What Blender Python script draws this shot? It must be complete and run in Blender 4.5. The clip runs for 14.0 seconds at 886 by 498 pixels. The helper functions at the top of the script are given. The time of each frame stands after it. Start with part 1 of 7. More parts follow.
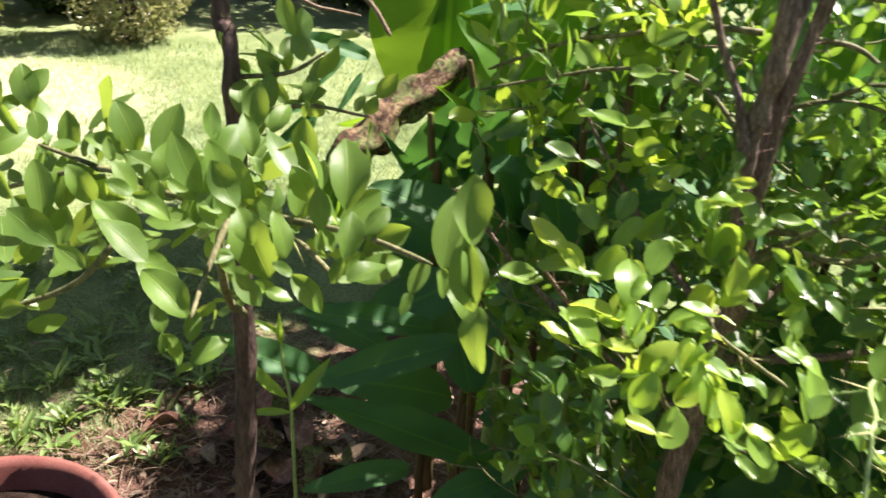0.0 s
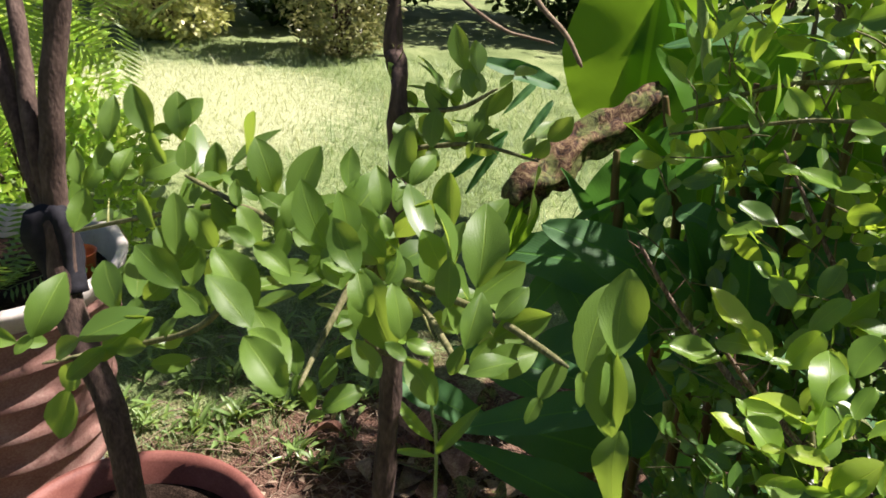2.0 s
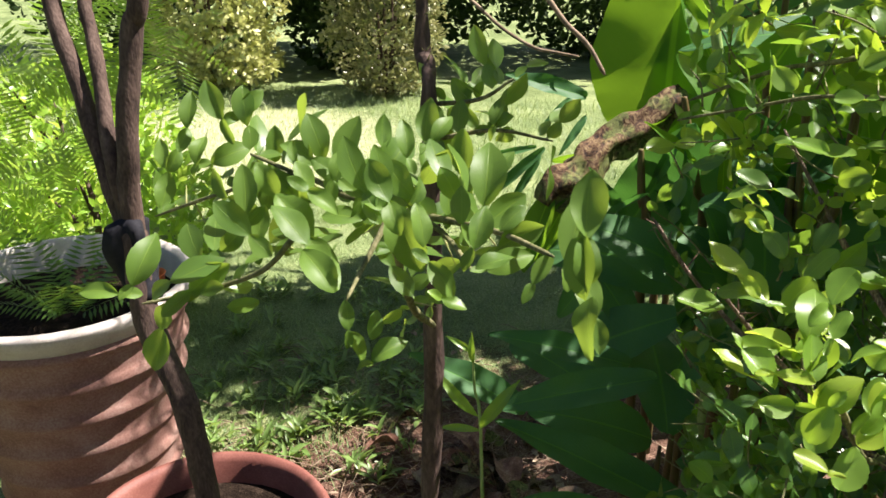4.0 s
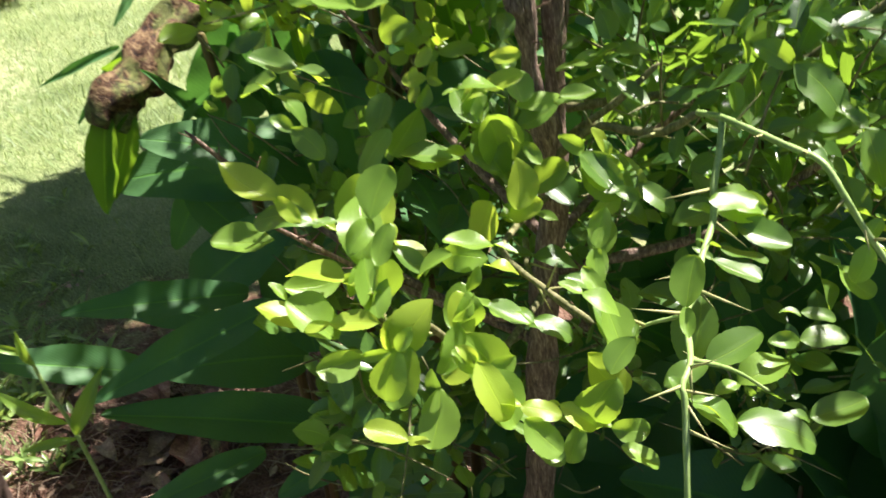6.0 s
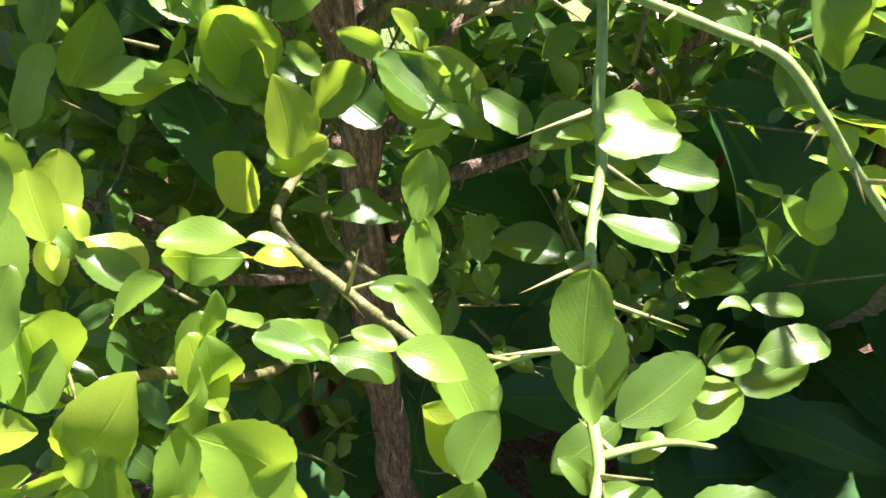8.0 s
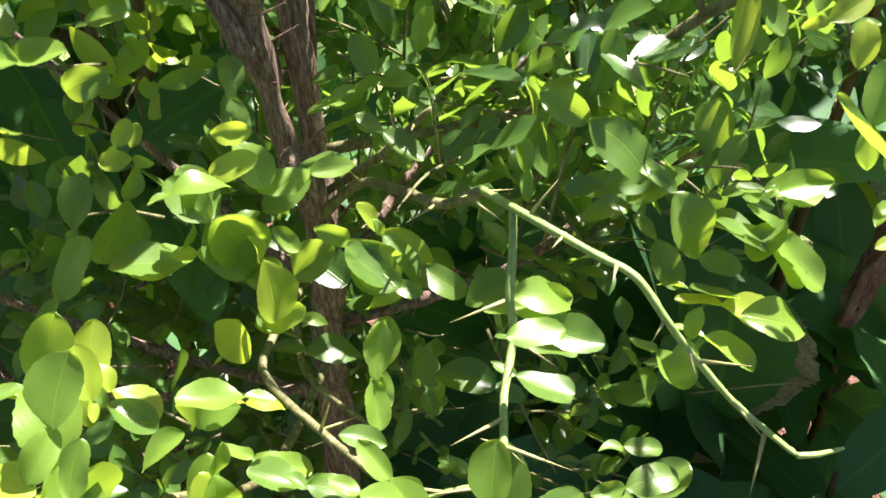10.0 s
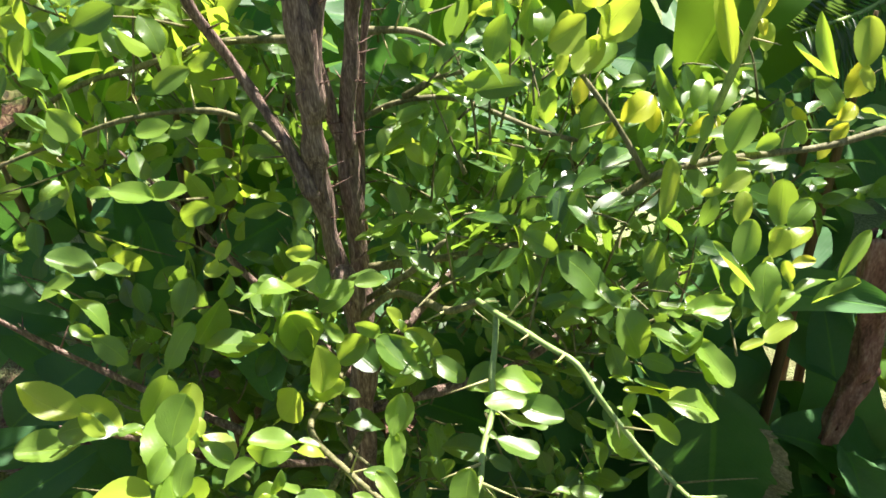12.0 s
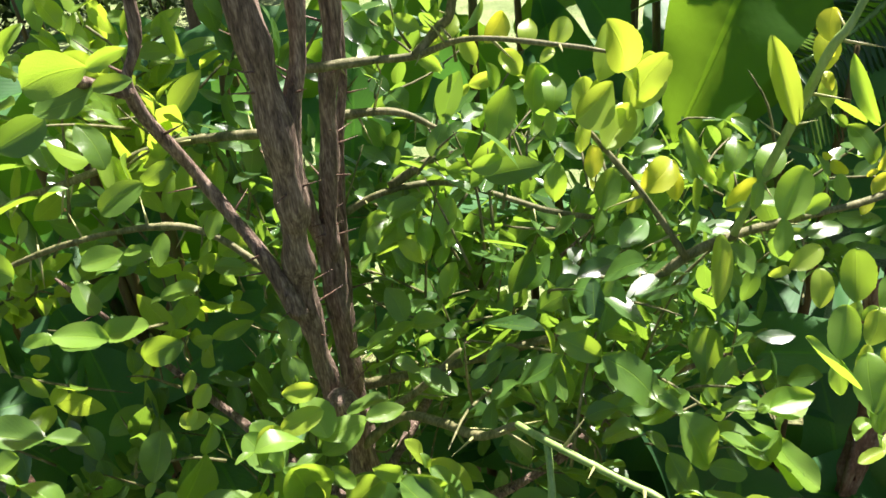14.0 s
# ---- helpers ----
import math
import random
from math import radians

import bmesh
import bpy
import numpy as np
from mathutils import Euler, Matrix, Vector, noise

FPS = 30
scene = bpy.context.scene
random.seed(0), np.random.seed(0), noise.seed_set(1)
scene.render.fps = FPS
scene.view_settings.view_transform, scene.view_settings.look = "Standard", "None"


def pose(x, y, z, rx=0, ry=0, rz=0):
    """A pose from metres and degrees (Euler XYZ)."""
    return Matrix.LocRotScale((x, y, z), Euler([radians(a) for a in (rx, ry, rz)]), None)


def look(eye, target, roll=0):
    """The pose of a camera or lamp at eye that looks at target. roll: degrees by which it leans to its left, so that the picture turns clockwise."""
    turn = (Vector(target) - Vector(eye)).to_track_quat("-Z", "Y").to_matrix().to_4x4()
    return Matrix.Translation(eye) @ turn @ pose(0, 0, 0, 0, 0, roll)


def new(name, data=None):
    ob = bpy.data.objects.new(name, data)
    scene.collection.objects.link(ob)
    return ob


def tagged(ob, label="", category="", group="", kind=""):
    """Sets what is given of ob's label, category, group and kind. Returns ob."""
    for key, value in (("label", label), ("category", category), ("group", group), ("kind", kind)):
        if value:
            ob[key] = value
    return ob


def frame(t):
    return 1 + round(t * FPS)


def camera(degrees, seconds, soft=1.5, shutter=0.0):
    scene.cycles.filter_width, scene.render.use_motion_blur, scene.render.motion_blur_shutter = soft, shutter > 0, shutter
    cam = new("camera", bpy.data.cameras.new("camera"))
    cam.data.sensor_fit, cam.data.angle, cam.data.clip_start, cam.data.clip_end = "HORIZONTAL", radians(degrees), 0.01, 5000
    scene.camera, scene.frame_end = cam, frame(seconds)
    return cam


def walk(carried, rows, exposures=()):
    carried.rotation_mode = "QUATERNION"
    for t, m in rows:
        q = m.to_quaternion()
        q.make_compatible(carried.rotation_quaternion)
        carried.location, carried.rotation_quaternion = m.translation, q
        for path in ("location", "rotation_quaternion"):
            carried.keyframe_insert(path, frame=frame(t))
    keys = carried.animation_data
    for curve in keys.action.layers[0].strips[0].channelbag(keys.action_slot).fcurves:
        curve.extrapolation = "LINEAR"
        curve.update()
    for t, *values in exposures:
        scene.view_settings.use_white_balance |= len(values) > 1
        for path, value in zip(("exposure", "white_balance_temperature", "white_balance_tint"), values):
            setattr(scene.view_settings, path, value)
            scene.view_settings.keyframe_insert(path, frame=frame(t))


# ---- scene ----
cam = camera(55.6, 14.0, 1.6, 0.3)
PATH = [
    (0, (0.016, -0.003, 1.685), (0.046, 1.806, 0.833), 4.0),
    (0.5, (-0.019, 0.113, 1.677), (-0.157, 1.916, 0.821), 5.0),
    (1, (-0.045, 0.2, 1.674), (-0.308, 1.988, 0.818), 4.6),
    (1.5, (0.0, 0.154, 1.684), (-0.343, 1.926, 0.822), 3.6),
    (2, (0.032, 0.082, 1.686), (-0.376, 1.852, 0.848), 3.5),
    (2.2, (0.034, 0.063, 1.678), (-0.398, 1.831, 0.847), 3.6),
    (4.3, (0.115, -0.041, 1.669), (-0.422, 1.732, 0.915), -0.8),
    (4.5, (0.136, -0.034, 1.668), (-0.348, 1.748, 0.901), -2.0),
    (5, (0.181, 0.028, 1.657), (-0.07, 1.838, 0.844), -4.2),
    (5.5, (0.21, 0.107, 1.647), (0.192, 1.891, 0.744), -5.6),
    (6, (0.229, 0.209, 1.616), (0.357, 1.898, 0.553), -6.7),
    (6.5, (0.261, 0.33, 1.568), (0.475, 1.901, 0.349), -7.3),
    (7, (0.293, 0.412, 1.532), (0.585, 1.878, 0.203), -7.4),
    (7.2, (0.305, 0.432, 1.518), (0.611, 1.865, 0.157), -7.5),
    (9.3, (0.317, 0.445, 1.595), (0.809, 1.807, 0.215), -4.5),
    (9.5, (0.317, 0.428, 1.612), (0.818, 1.818, 0.264), -4.4),
    (10, (0.311, 0.39, 1.648), (0.826, 1.835, 0.364), -4.2),
    (10.5, (0.306, 0.353, 1.689), (0.837, 1.843, 0.465), -3.9),
    (11, (0.296, 0.321, 1.708), (0.835, 1.857, 0.547), -3.3),
    (11.5, (0.286, 0.271, 1.729), (0.805, 1.857, 0.626), -3.3),
    (12, (0.285, 0.225, 1.75), (0.773, 1.863, 0.71), -3.7),
    (12.5, (0.292, 0.204, 1.756), (0.774, 1.873, 0.765), -5.0),
    (13, (0.295, 0.237, 1.749), (0.852, 1.892, 0.775), -6.2),
    (13.5, (0.27, 0.33, 1.743), (0.926, 1.945, 0.761), -6.5),
    (14, (0.264, 0.361, 1.74), (0.939, 1.986, 0.79), -6.6),
]
walk(cam, [(t, look(eye, target, roll)) for t, eye, target, roll in PATH],
     [(0, 1.80, 6500, 25), (1, 1.30, 6500, 25), (1.6, 1.12, 6500, 24), (2.2, 1.26, 6500, 21), (4.3, 1.48, 6500, 19), (5, 1.54, 6500, 19), (7.2, 2.02, 6500, 21), (9.3, 2.15, 6500, 25), (11, 2.0, 6500, 22), (12.5, 1.98, 6500, 22), (14, 1.88, 6500, 18)])

# ---- light ----
SUN = Vector((0.64, 0.35, 1.12)).normalized()
world = bpy.data.worlds.new("sky")
scene.world = world
world.use_nodes = True
sky = world.node_tree.nodes.new("ShaderNodeTexSky")
sky.sky_type, sky.sun_disc = "NISHITA", False
sky.sun_elevation = math.asin(SUN.z)
sky.sun_rotation = math.atan2(SUN.x, SUN.y)
world.node_tree.links.new(sky.outputs[0], world.node_tree.nodes["Background"].inputs[0])
world.node_tree.nodes["Background"].inputs[1].default_value = 0.036
sun = new("sun", bpy.data.lights.new("sun", "SUN"))
sun.data.energy, sun.data.angle, sun.data.color = 5.0, radians(0.6), (1.0, 0.955, 0.87)
sun.matrix_world = look(SUN * 10, (0, 0, 0))


# ---- materials ----
def material(name):
    m = bpy.data.materials.new(name)
    m.use_nodes = True
    return m, m.node_tree.nodes, m.node_tree.links, m.node_tree.nodes["Principled BSDF"]


def node(nodes, kind, **values):
    n = nodes.new("ShaderNode" + kind)
    for k, v in values.items():
        n.inputs[k].default_value = v
    return n


def ramp(nodes, links, source, *stops):
    r = nodes.new("ShaderNodeValToRGB")
    while len(r.color_ramp.elements) < len(stops):
        r.color_ramp.elements.new(0.5)
    for e, (p, c) in zip(r.color_ramp.elements, stops):
        e.position, e.color = p, (*c, 1)
    links.new(source, r.inputs[0])
    return r.outputs[0]


def mix(nodes, links, factor, a, b, blend="MIX"):
    m = nodes.new("ShaderNodeMix")
    m.data_type, m.blend_type = "RGBA", blend
    for socket, value in ((m.inputs[0], factor), (m.inputs[6], a), (m.inputs[7], b)):
        if isinstance(value, (int, float)):
            socket.default_value = value
        elif isinstance(value, tuple):
            socket.default_value = (*value, 1)
        else:
            links.new(value, socket)
    return m.outputs[2]


def math_node(nodes, links, op, a, b=0.0, c=0.0):
    m = nodes.new("ShaderNodeMath")
    m.operation = op
    for socket, value in zip(m.inputs, (a, b, c)):
        if isinstance(value, (int, float)):
            socket.default_value = value
        else:
            links.new(value, socket)
    return m.outputs[0]


def bump(nodes, links, height, bsdf, strength=0.3, distance=0.002):
    b = node(nodes, "Bump", Strength=strength, Distance=distance)
    links.new(height, b.inputs["Height"])
    for s in bsdf if isinstance(bsdf, tuple) else (bsdf,):
        links.new(b.outputs[0], s.inputs["Normal"])


def leaf_material(name, dark, light, glow, through_share=0.38, rough=0.31, veins=9.0, slant=1.2, rib=0.012, rib_tint=0.22, islands=False, spots=(0.3, 0.3, 0.05), vein_bump=0.35, vein_tint=0.03, vein_lift=0.02, gloss=0.68):
    """A leaf: colour from leaf to leaf and within each, a pale midrib, side veins and light passing through."""
    m, nodes, links, bsdf = material(name)
    uv = nodes.new("ShaderNodeTexCoord")
    sep = nodes.new("ShaderNodeSeparateXYZ")
    links.new(uv.outputs["UV"], sep.inputs[0])
    across = math_node(nodes, links, "ABSOLUTE", math_node(nodes, links, "SUBTRACT", sep.outputs[0], 0.5))
    along = sep.outputs[1]
    if islands:
        rand = nodes.new("ShaderNodeNewGeometry").outputs["Random Per Island"]
    else:
        rand = nodes.new("ShaderNodeObjectInfo").outputs["Random"]
    noise_1 = node(nodes, "TexNoise", Scale=60.0, Detail=3.0)
    links.new(uv.outputs["Object"], noise_1.inputs["Vector"])
    noise_2 = node(nodes, "TexNoise", Scale=420.0, Detail=2.0)
    links.new(uv.outputs["Object"], noise_2.inputs["Vector"])
    base = mix(nodes, links, rand, dark, light)
    blotch = node(nodes, "TexNoise", Scale=3.0, Detail=3.0)
    links.new(uv.outputs["Object"], blotch.inputs["Vector"])
    base = mix(nodes, links, ramp(nodes, links, blotch.outputs[0], (0.42, (0, 0, 0)), (0.66, (0.6, 0.6, 0.6))), base, light)
    base = mix(nodes, links, math_node(nodes, links, "MULTIPLY", noise_1.outputs[0], 0.35), base, dark)
    speck = ramp(nodes, links, noise_2.outputs[0], (0.70, (0, 0, 0)), (0.78, (1, 1, 1)))
    base = mix(nodes, links, math_node(nodes, links, "MULTIPLY", speck, 0.35), base, spots)
    wave = math_node(nodes, links, "SINE", math_node(nodes, links, "MULTIPLY", math_node(nodes, links, "SUBTRACT", along, math_node(nodes, links, "MULTIPLY", across, slant)), veins * 6.2832))
    vein = ramp(nodes, links, wave, (0.82, (0, 0, 0)), (1.0, (1, 1, 1)))
    base = mix(nodes, links, math_node(nodes, links, "MULTIPLY", vein, vein_tint), base, light)
    midrib = ramp(nodes, links, across, (0.0, (1, 1, 1)), (rib, (1, 1, 1)), (rib * 1.8, (0, 0, 0)))
    base = mix(nodes, links, math_node(nodes, links, "MULTIPLY", midrib, rib_tint), base, glow)
    links.new(base, bsdf.inputs["Base Color"])
    bsdf.inputs["Roughness"].default_value = rough
    bsdf.inputs["Specular IOR Level"].default_value = gloss
    links.new(math_node(nodes, links, "MULTIPLY_ADD", noise_1.outputs[0], 0.25, rough - 0.1), bsdf.inputs["Roughness"])
    trans = nodes.new("ShaderNodeBsdfTranslucent")
    links.new(mix(nodes, links, 0.75, base, glow), trans.inputs[0])
    relief = math_node(nodes, links, "SUBTRACT", math_node(nodes, links, "MULTIPLY", noise_1.outputs[0], 0.28), math_node(nodes, links, "ADD", math_node(nodes, links, "MULTIPLY", wave, vein_lift), midrib))
    bump(nodes, links, relief, (bsdf, trans), vein_bump, 0.0012)
    both = nodes.new("ShaderNodeMixShader")
    both.inputs[0].default_value = through_share
    links.new(bsdf.outputs[0], both.inputs[1])
    links.new(trans.outputs[0], both.inputs[2])
    links.new(both.outputs[0], nodes["Material Output"].inputs[0])
    return m


def rough_material(name, colours, scale=40.0, fine=300.0, rough=0.85, strength=0.6, distance=0.003, stretch=(1, 1, 1), spec=0.3):
    """An earthy or barky surface: two scales of noise through a colour ramp, with relief."""
    m, nodes, links, bsdf = material(name)
    co = nodes.new("ShaderNodeTexCoord")
    mp = nodes.new("ShaderNodeMapping")
    mp.inputs["Scale"].default_value = stretch
    links.new(co.outputs["Object"], mp.inputs[0])
    big = node(nodes, "TexNoise", Scale=scale, Detail=4.0, Roughness=0.6)
    small = node(nodes, "TexNoise", Scale=fine, Detail=3.0)
    for n in (big, small):
        links.new(mp.outputs[0], n.inputs["Vector"])
    both = math_node(nodes, links, "MULTIPLY_ADD", small.outputs[0], 0.4, math_node(nodes, links, "MULTIPLY", big.outputs[0], 0.6))
    steps = [(0.32 + 0.36 * i / (len(colours) - 1), c) for i, c in enumerate(colours)]
    links.new(ramp(nodes, links, both, *steps), bsdf.inputs["Base Color"])
    bsdf.inputs["Roughness"].default_value = rough
    bsdf.inputs["Specular IOR Level"].default_value = spec
    bump(nodes, links, both, bsdf, strength, distance)
    return m


def dry_leaf_material():
    """A dying leaf: dark brown dead patches, tan wrinkles and olive remains of green."""
    m, nodes, links, bsdf = material("dry_leaf_skin")
    co = nodes.new("ShaderNodeTexCoord")
    big = node(nodes, "TexNoise", Scale=22.0, Detail=4.0, Roughness=0.6)
    mid = node(nodes, "TexNoise", Scale=60.0, Detail=4.0, Roughness=0.65, Distortion=1.5)
    fine = node(nodes, "TexNoise", Scale=420.0, Detail=2.0)
    for n in (big, mid, fine):
        links.new(co.outputs["Object"], n.inputs["Vector"])
    brown = ramp(nodes, links, mid.outputs[0], (0.36, (0.018, 0.010, 0.007)), (0.5, (0.085, 0.042, 0.020)), (0.64, (0.24, 0.17, 0.085)))
    olive = ramp(nodes, links, mid.outputs[0], (0.36, (0.045, 0.055, 0.015)), (0.62, (0.17, 0.19, 0.055)))
    share = ramp(nodes, links, big.outputs[0], (0.47, (0, 0, 0)), (0.56, (1, 1, 1)))
    links.new(mix(nodes, links, share, brown, olive), bsdf.inputs["Base Color"])
    bsdf.inputs["Roughness"].default_value = 0.75
    bsdf.inputs["Specular IOR Level"].default_value = 0.25
    bump(nodes, links, math_node(nodes, links, "MULTIPLY_ADD", fine.outputs[0], 0.3, mid.outputs[0]), bsdf, 0.9, 0.004)
    return m


# Paler tints follow leaf age and also put sunlight into the colour.
LIME_DARK = leaf_material("lime_leaf_old", (0.036, 0.095, 0.022), (0.082, 0.19, 0.036), (0.30, 0.50, 0.03), 0.38, gloss=0.7, rough=0.33)
LIME = leaf_material("lime_leaf", (0.08, 0.175, 0.032), (0.145, 0.27, 0.046), (0.44, 0.64, 0.035), 0.45)
LIME_FRESH = leaf_material("lime_leaf_fresh", (0.145, 0.27, 0.04), (0.215, 0.37, 0.055), (0.50, 0.75, 0.045), 0.46)
LIME_YOUNG = leaf_material("lime_leaf_young", (0.26, 0.38, 0.04), (0.36, 0.50, 0.055), (0.68, 0.84, 0.06), 0.50)
LIME_YELLOW = leaf_material("lime_leaf_yellowing", (0.41, 0.50, 0.032), (0.54, 0.58, 0.038), (0.90, 0.86, 0.05), 0.48, spots=(0.5, 0.2, 0.03))
# Brighter copy of the inner lime leaf; sunlight is put into its colour.
LIME_SUN_TINT = leaf_material("lime_leaf_sun_tint", (0.12, 0.24, 0.035), (0.26, 0.40, 0.05), (0.58, 0.78, 0.045), 0.5, islands=True)
# The near-black end of this range deepens the shade between inner leaves.
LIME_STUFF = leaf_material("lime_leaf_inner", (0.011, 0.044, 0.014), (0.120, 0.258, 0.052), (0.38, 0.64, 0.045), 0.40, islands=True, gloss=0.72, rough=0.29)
OLIVE = leaf_material("young_lime_leaf", (0.070, 0.145, 0.024), (0.145, 0.255, 0.040), (0.44, 0.62, 0.06), 0.38, rough=0.44, gloss=0.40, rib_tint=0.20)
OLIVE_STUFF = leaf_material("young_lime_leaf_inner", (0.07, 0.15, 0.028), (0.15, 0.27, 0.048), (0.48, 0.64, 0.06), 0.48, rough=0.34, islands=True)
GINGER = leaf_material("ginger_leaf", (0.034, 0.113, 0.041), (0.088, 0.212, 0.073), (0.14, 0.40, 0.04), 0.32, rough=0.5, gloss=0.28, veins=30.0, slant=0.55, rib=0.016, rib_tint=0.4, vein_bump=0.5, vein_tint=0.05, vein_lift=0.07)
# Paler ginger skin; sunlight is put into its colour, mainly for lit leaves.
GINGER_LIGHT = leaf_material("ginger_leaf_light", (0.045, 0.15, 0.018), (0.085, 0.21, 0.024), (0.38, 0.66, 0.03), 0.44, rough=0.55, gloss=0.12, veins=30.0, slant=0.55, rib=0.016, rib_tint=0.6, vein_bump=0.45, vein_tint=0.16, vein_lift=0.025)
FEATHER = leaf_material("feathery_leaf", (0.16, 0.33, 0.03), (0.32, 0.50, 0.06), (0.68, 0.88, 0.12), 0.48, islands=True)
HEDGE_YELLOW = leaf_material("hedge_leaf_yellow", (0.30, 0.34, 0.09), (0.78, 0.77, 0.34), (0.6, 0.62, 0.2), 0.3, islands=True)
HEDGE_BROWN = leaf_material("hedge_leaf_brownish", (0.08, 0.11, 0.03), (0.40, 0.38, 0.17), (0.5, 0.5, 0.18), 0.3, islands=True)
# Leaf colour darkened to stand in for deep shade.
WOODS_SHADED = leaf_material("shaded_woods_leaf", (0.015, 0.035, 0.010), (0.04, 0.075, 0.015), (0.1, 0.16, 0.03), 0.25, rough=0.6, gloss=0.15, islands=True)
FERN = leaf_material("fern_leaf", (0.075, 0.18, 0.03), (0.15, 0.30, 0.05), (0.42, 0.64, 0.06), 0.42, islands=True)
GRASS = leaf_material("grass_blade", (0.10, 0.175, 0.055), (0.27, 0.37, 0.145), (0.38, 0.5, 0.13), 0.35, rough=0.5, islands=True)
# Paler copy of the grass colour, with strong sunlight put into it.
GRASS_SUNLIT = leaf_material("sunlit_grass_blade", (0.29, 0.34, 0.14), (0.57, 0.62, 0.34), (0.5, 0.5, 0.2), 0.35, rough=0.5, islands=True)
WEED = leaf_material("weed_leaf", (0.11, 0.21, 0.05), (0.27, 0.40, 0.12), (0.4, 0.55, 0.08), 0.35, islands=True)
PALM = leaf_material("palm_leaflet", (0.02, 0.075, 0.022), (0.05, 0.13, 0.03), (0.2, 0.36, 0.05), 0.25, rough=0.3, islands=True)
BARK = rough_material("lime_bark", ((0.034, 0.022, 0.016), (0.185, 0.128, 0.094), (0.46, 0.35, 0.265)), 260.0, 900.0, 0.85, 1.0, 0.004, (1, 1, 0.16))
TWIG_BARK = rough_material("lime_twig_bark", ((0.045, 0.055, 0.018), (0.14, 0.14, 0.055), (0.30, 0.27, 0.15)), 120.0, 600.0, 0.7, 0.6, 0.0015, (1, 1, 0.3))
GREEN_BARK = rough_material("green_cane_bark", ((0.15, 0.25, 0.06), (0.24, 0.36, 0.10), (0.34, 0.46, 0.18)), 60.0, 400.0, 0.5, 0.3, 0.001, (1, 1, 0.3), 0.45)
THORN = rough_material("thorn_wood", ((0.20, 0.27, 0.08), (0.34, 0.35, 0.14), (0.42, 0.33, 0.16)), 200.0, 800.0, 0.5, 0.2, 0.0005)
THORN_OLD = rough_material("old_thorn_wood", ((0.06, 0.030, 0.020), (0.15, 0.085, 0.058), (0.30, 0.21, 0.15)), 200.0, 800.0, 0.5, 0.2, 0.0005)
TREE_BARK = rough_material("potted_tree_bark", ((0.030, 0.020, 0.016), (0.085, 0.055, 0.042), (0.16, 0.11, 0.085)), 50.0, 260.0, 0.85, 0.9, 0.004, (1, 1, 0.35))
STALK = rough_material("ginger_stalk_skin", ((0.07, 0.035, 0.016), (0.13, 0.085, 0.03), (0.10, 0.15, 0.035)), 18.0, 300.0, 0.55, 0.4, 0.001, (1, 1, 0.1))
DRY = dry_leaf_material()
DRY_EDGE = rough_material("dry_leaf_edge", ((0.07, 0.085, 0.045), (0.17, 0.18, 0.11), (0.36, 0.34, 0.25)), 60.0, 300.0, 0.7, 0.6, 0.002)
DRY_RED = rough_material("red_dry_leaf_skin", ((0.07, 0.030, 0.020), (0.24, 0.12, 0.08), (0.46, 0.30, 0.22)), 30.0, 260.0, 0.8, 0.8, 0.003, (1, 1, 0.4))
STRAW = rough_material("straw_litter", ((0.10, 0.07, 0.045), (0.25, 0.18, 0.12), (0.42, 0.33, 0.23)), 30.0, 200.0, 0.85, 0.4, 0.001)
SOIL = rough_material("potting_soil", ((0.006, 0.004, 0.003), (0.018, 0.012, 0.008), (0.055, 0.037, 0.027)), 60.0, 300.0, 0.95, 1.0, 0.01, spec=0.08)
TERRACOTTA = rough_material("red_terracotta", ((0.15, 0.052, 0.040), (0.21, 0.078, 0.058), (0.27, 0.115, 0.090)), 14.0, 240.0, 0.62, 0.25, 0.0015)
CLAY = rough_material("weathered_clay", ((0.20, 0.098, 0.076), (0.32, 0.175, 0.138), (0.44, 0.29, 0.24)), 9.0, 180.0, 0.85, 0.4, 0.002)
RIM_CLAY = rough_material("bleached_clay", ((0.48, 0.42, 0.36), (0.60, 0.55, 0.49), (0.68, 0.64, 0.58)), 16.0, 200.0, 0.85, 0.4, 0.002)
STONE = rough_material("concrete_block", ((0.16, 0.15, 0.14), (0.26, 0.25, 0.23), (0.33, 0.32, 0.30)), 20.0, 200.0, 0.9, 0.5, 0.003)
DARK_FORK = rough_material("dark_fork_skin", ((0.006, 0.006, 0.008), (0.012, 0.012, 0.016), (0.022, 0.022, 0.028)), 60.0, 700.0, 0.8, 0.6, 0.002)
ORANGE = rough_material("orange_label", ((0.62, 0.13, 0.03), (0.70, 0.16, 0.04), (0.74, 0.19, 0.05)), 40.0, 300.0, 0.45, 0.1, 0.0005)


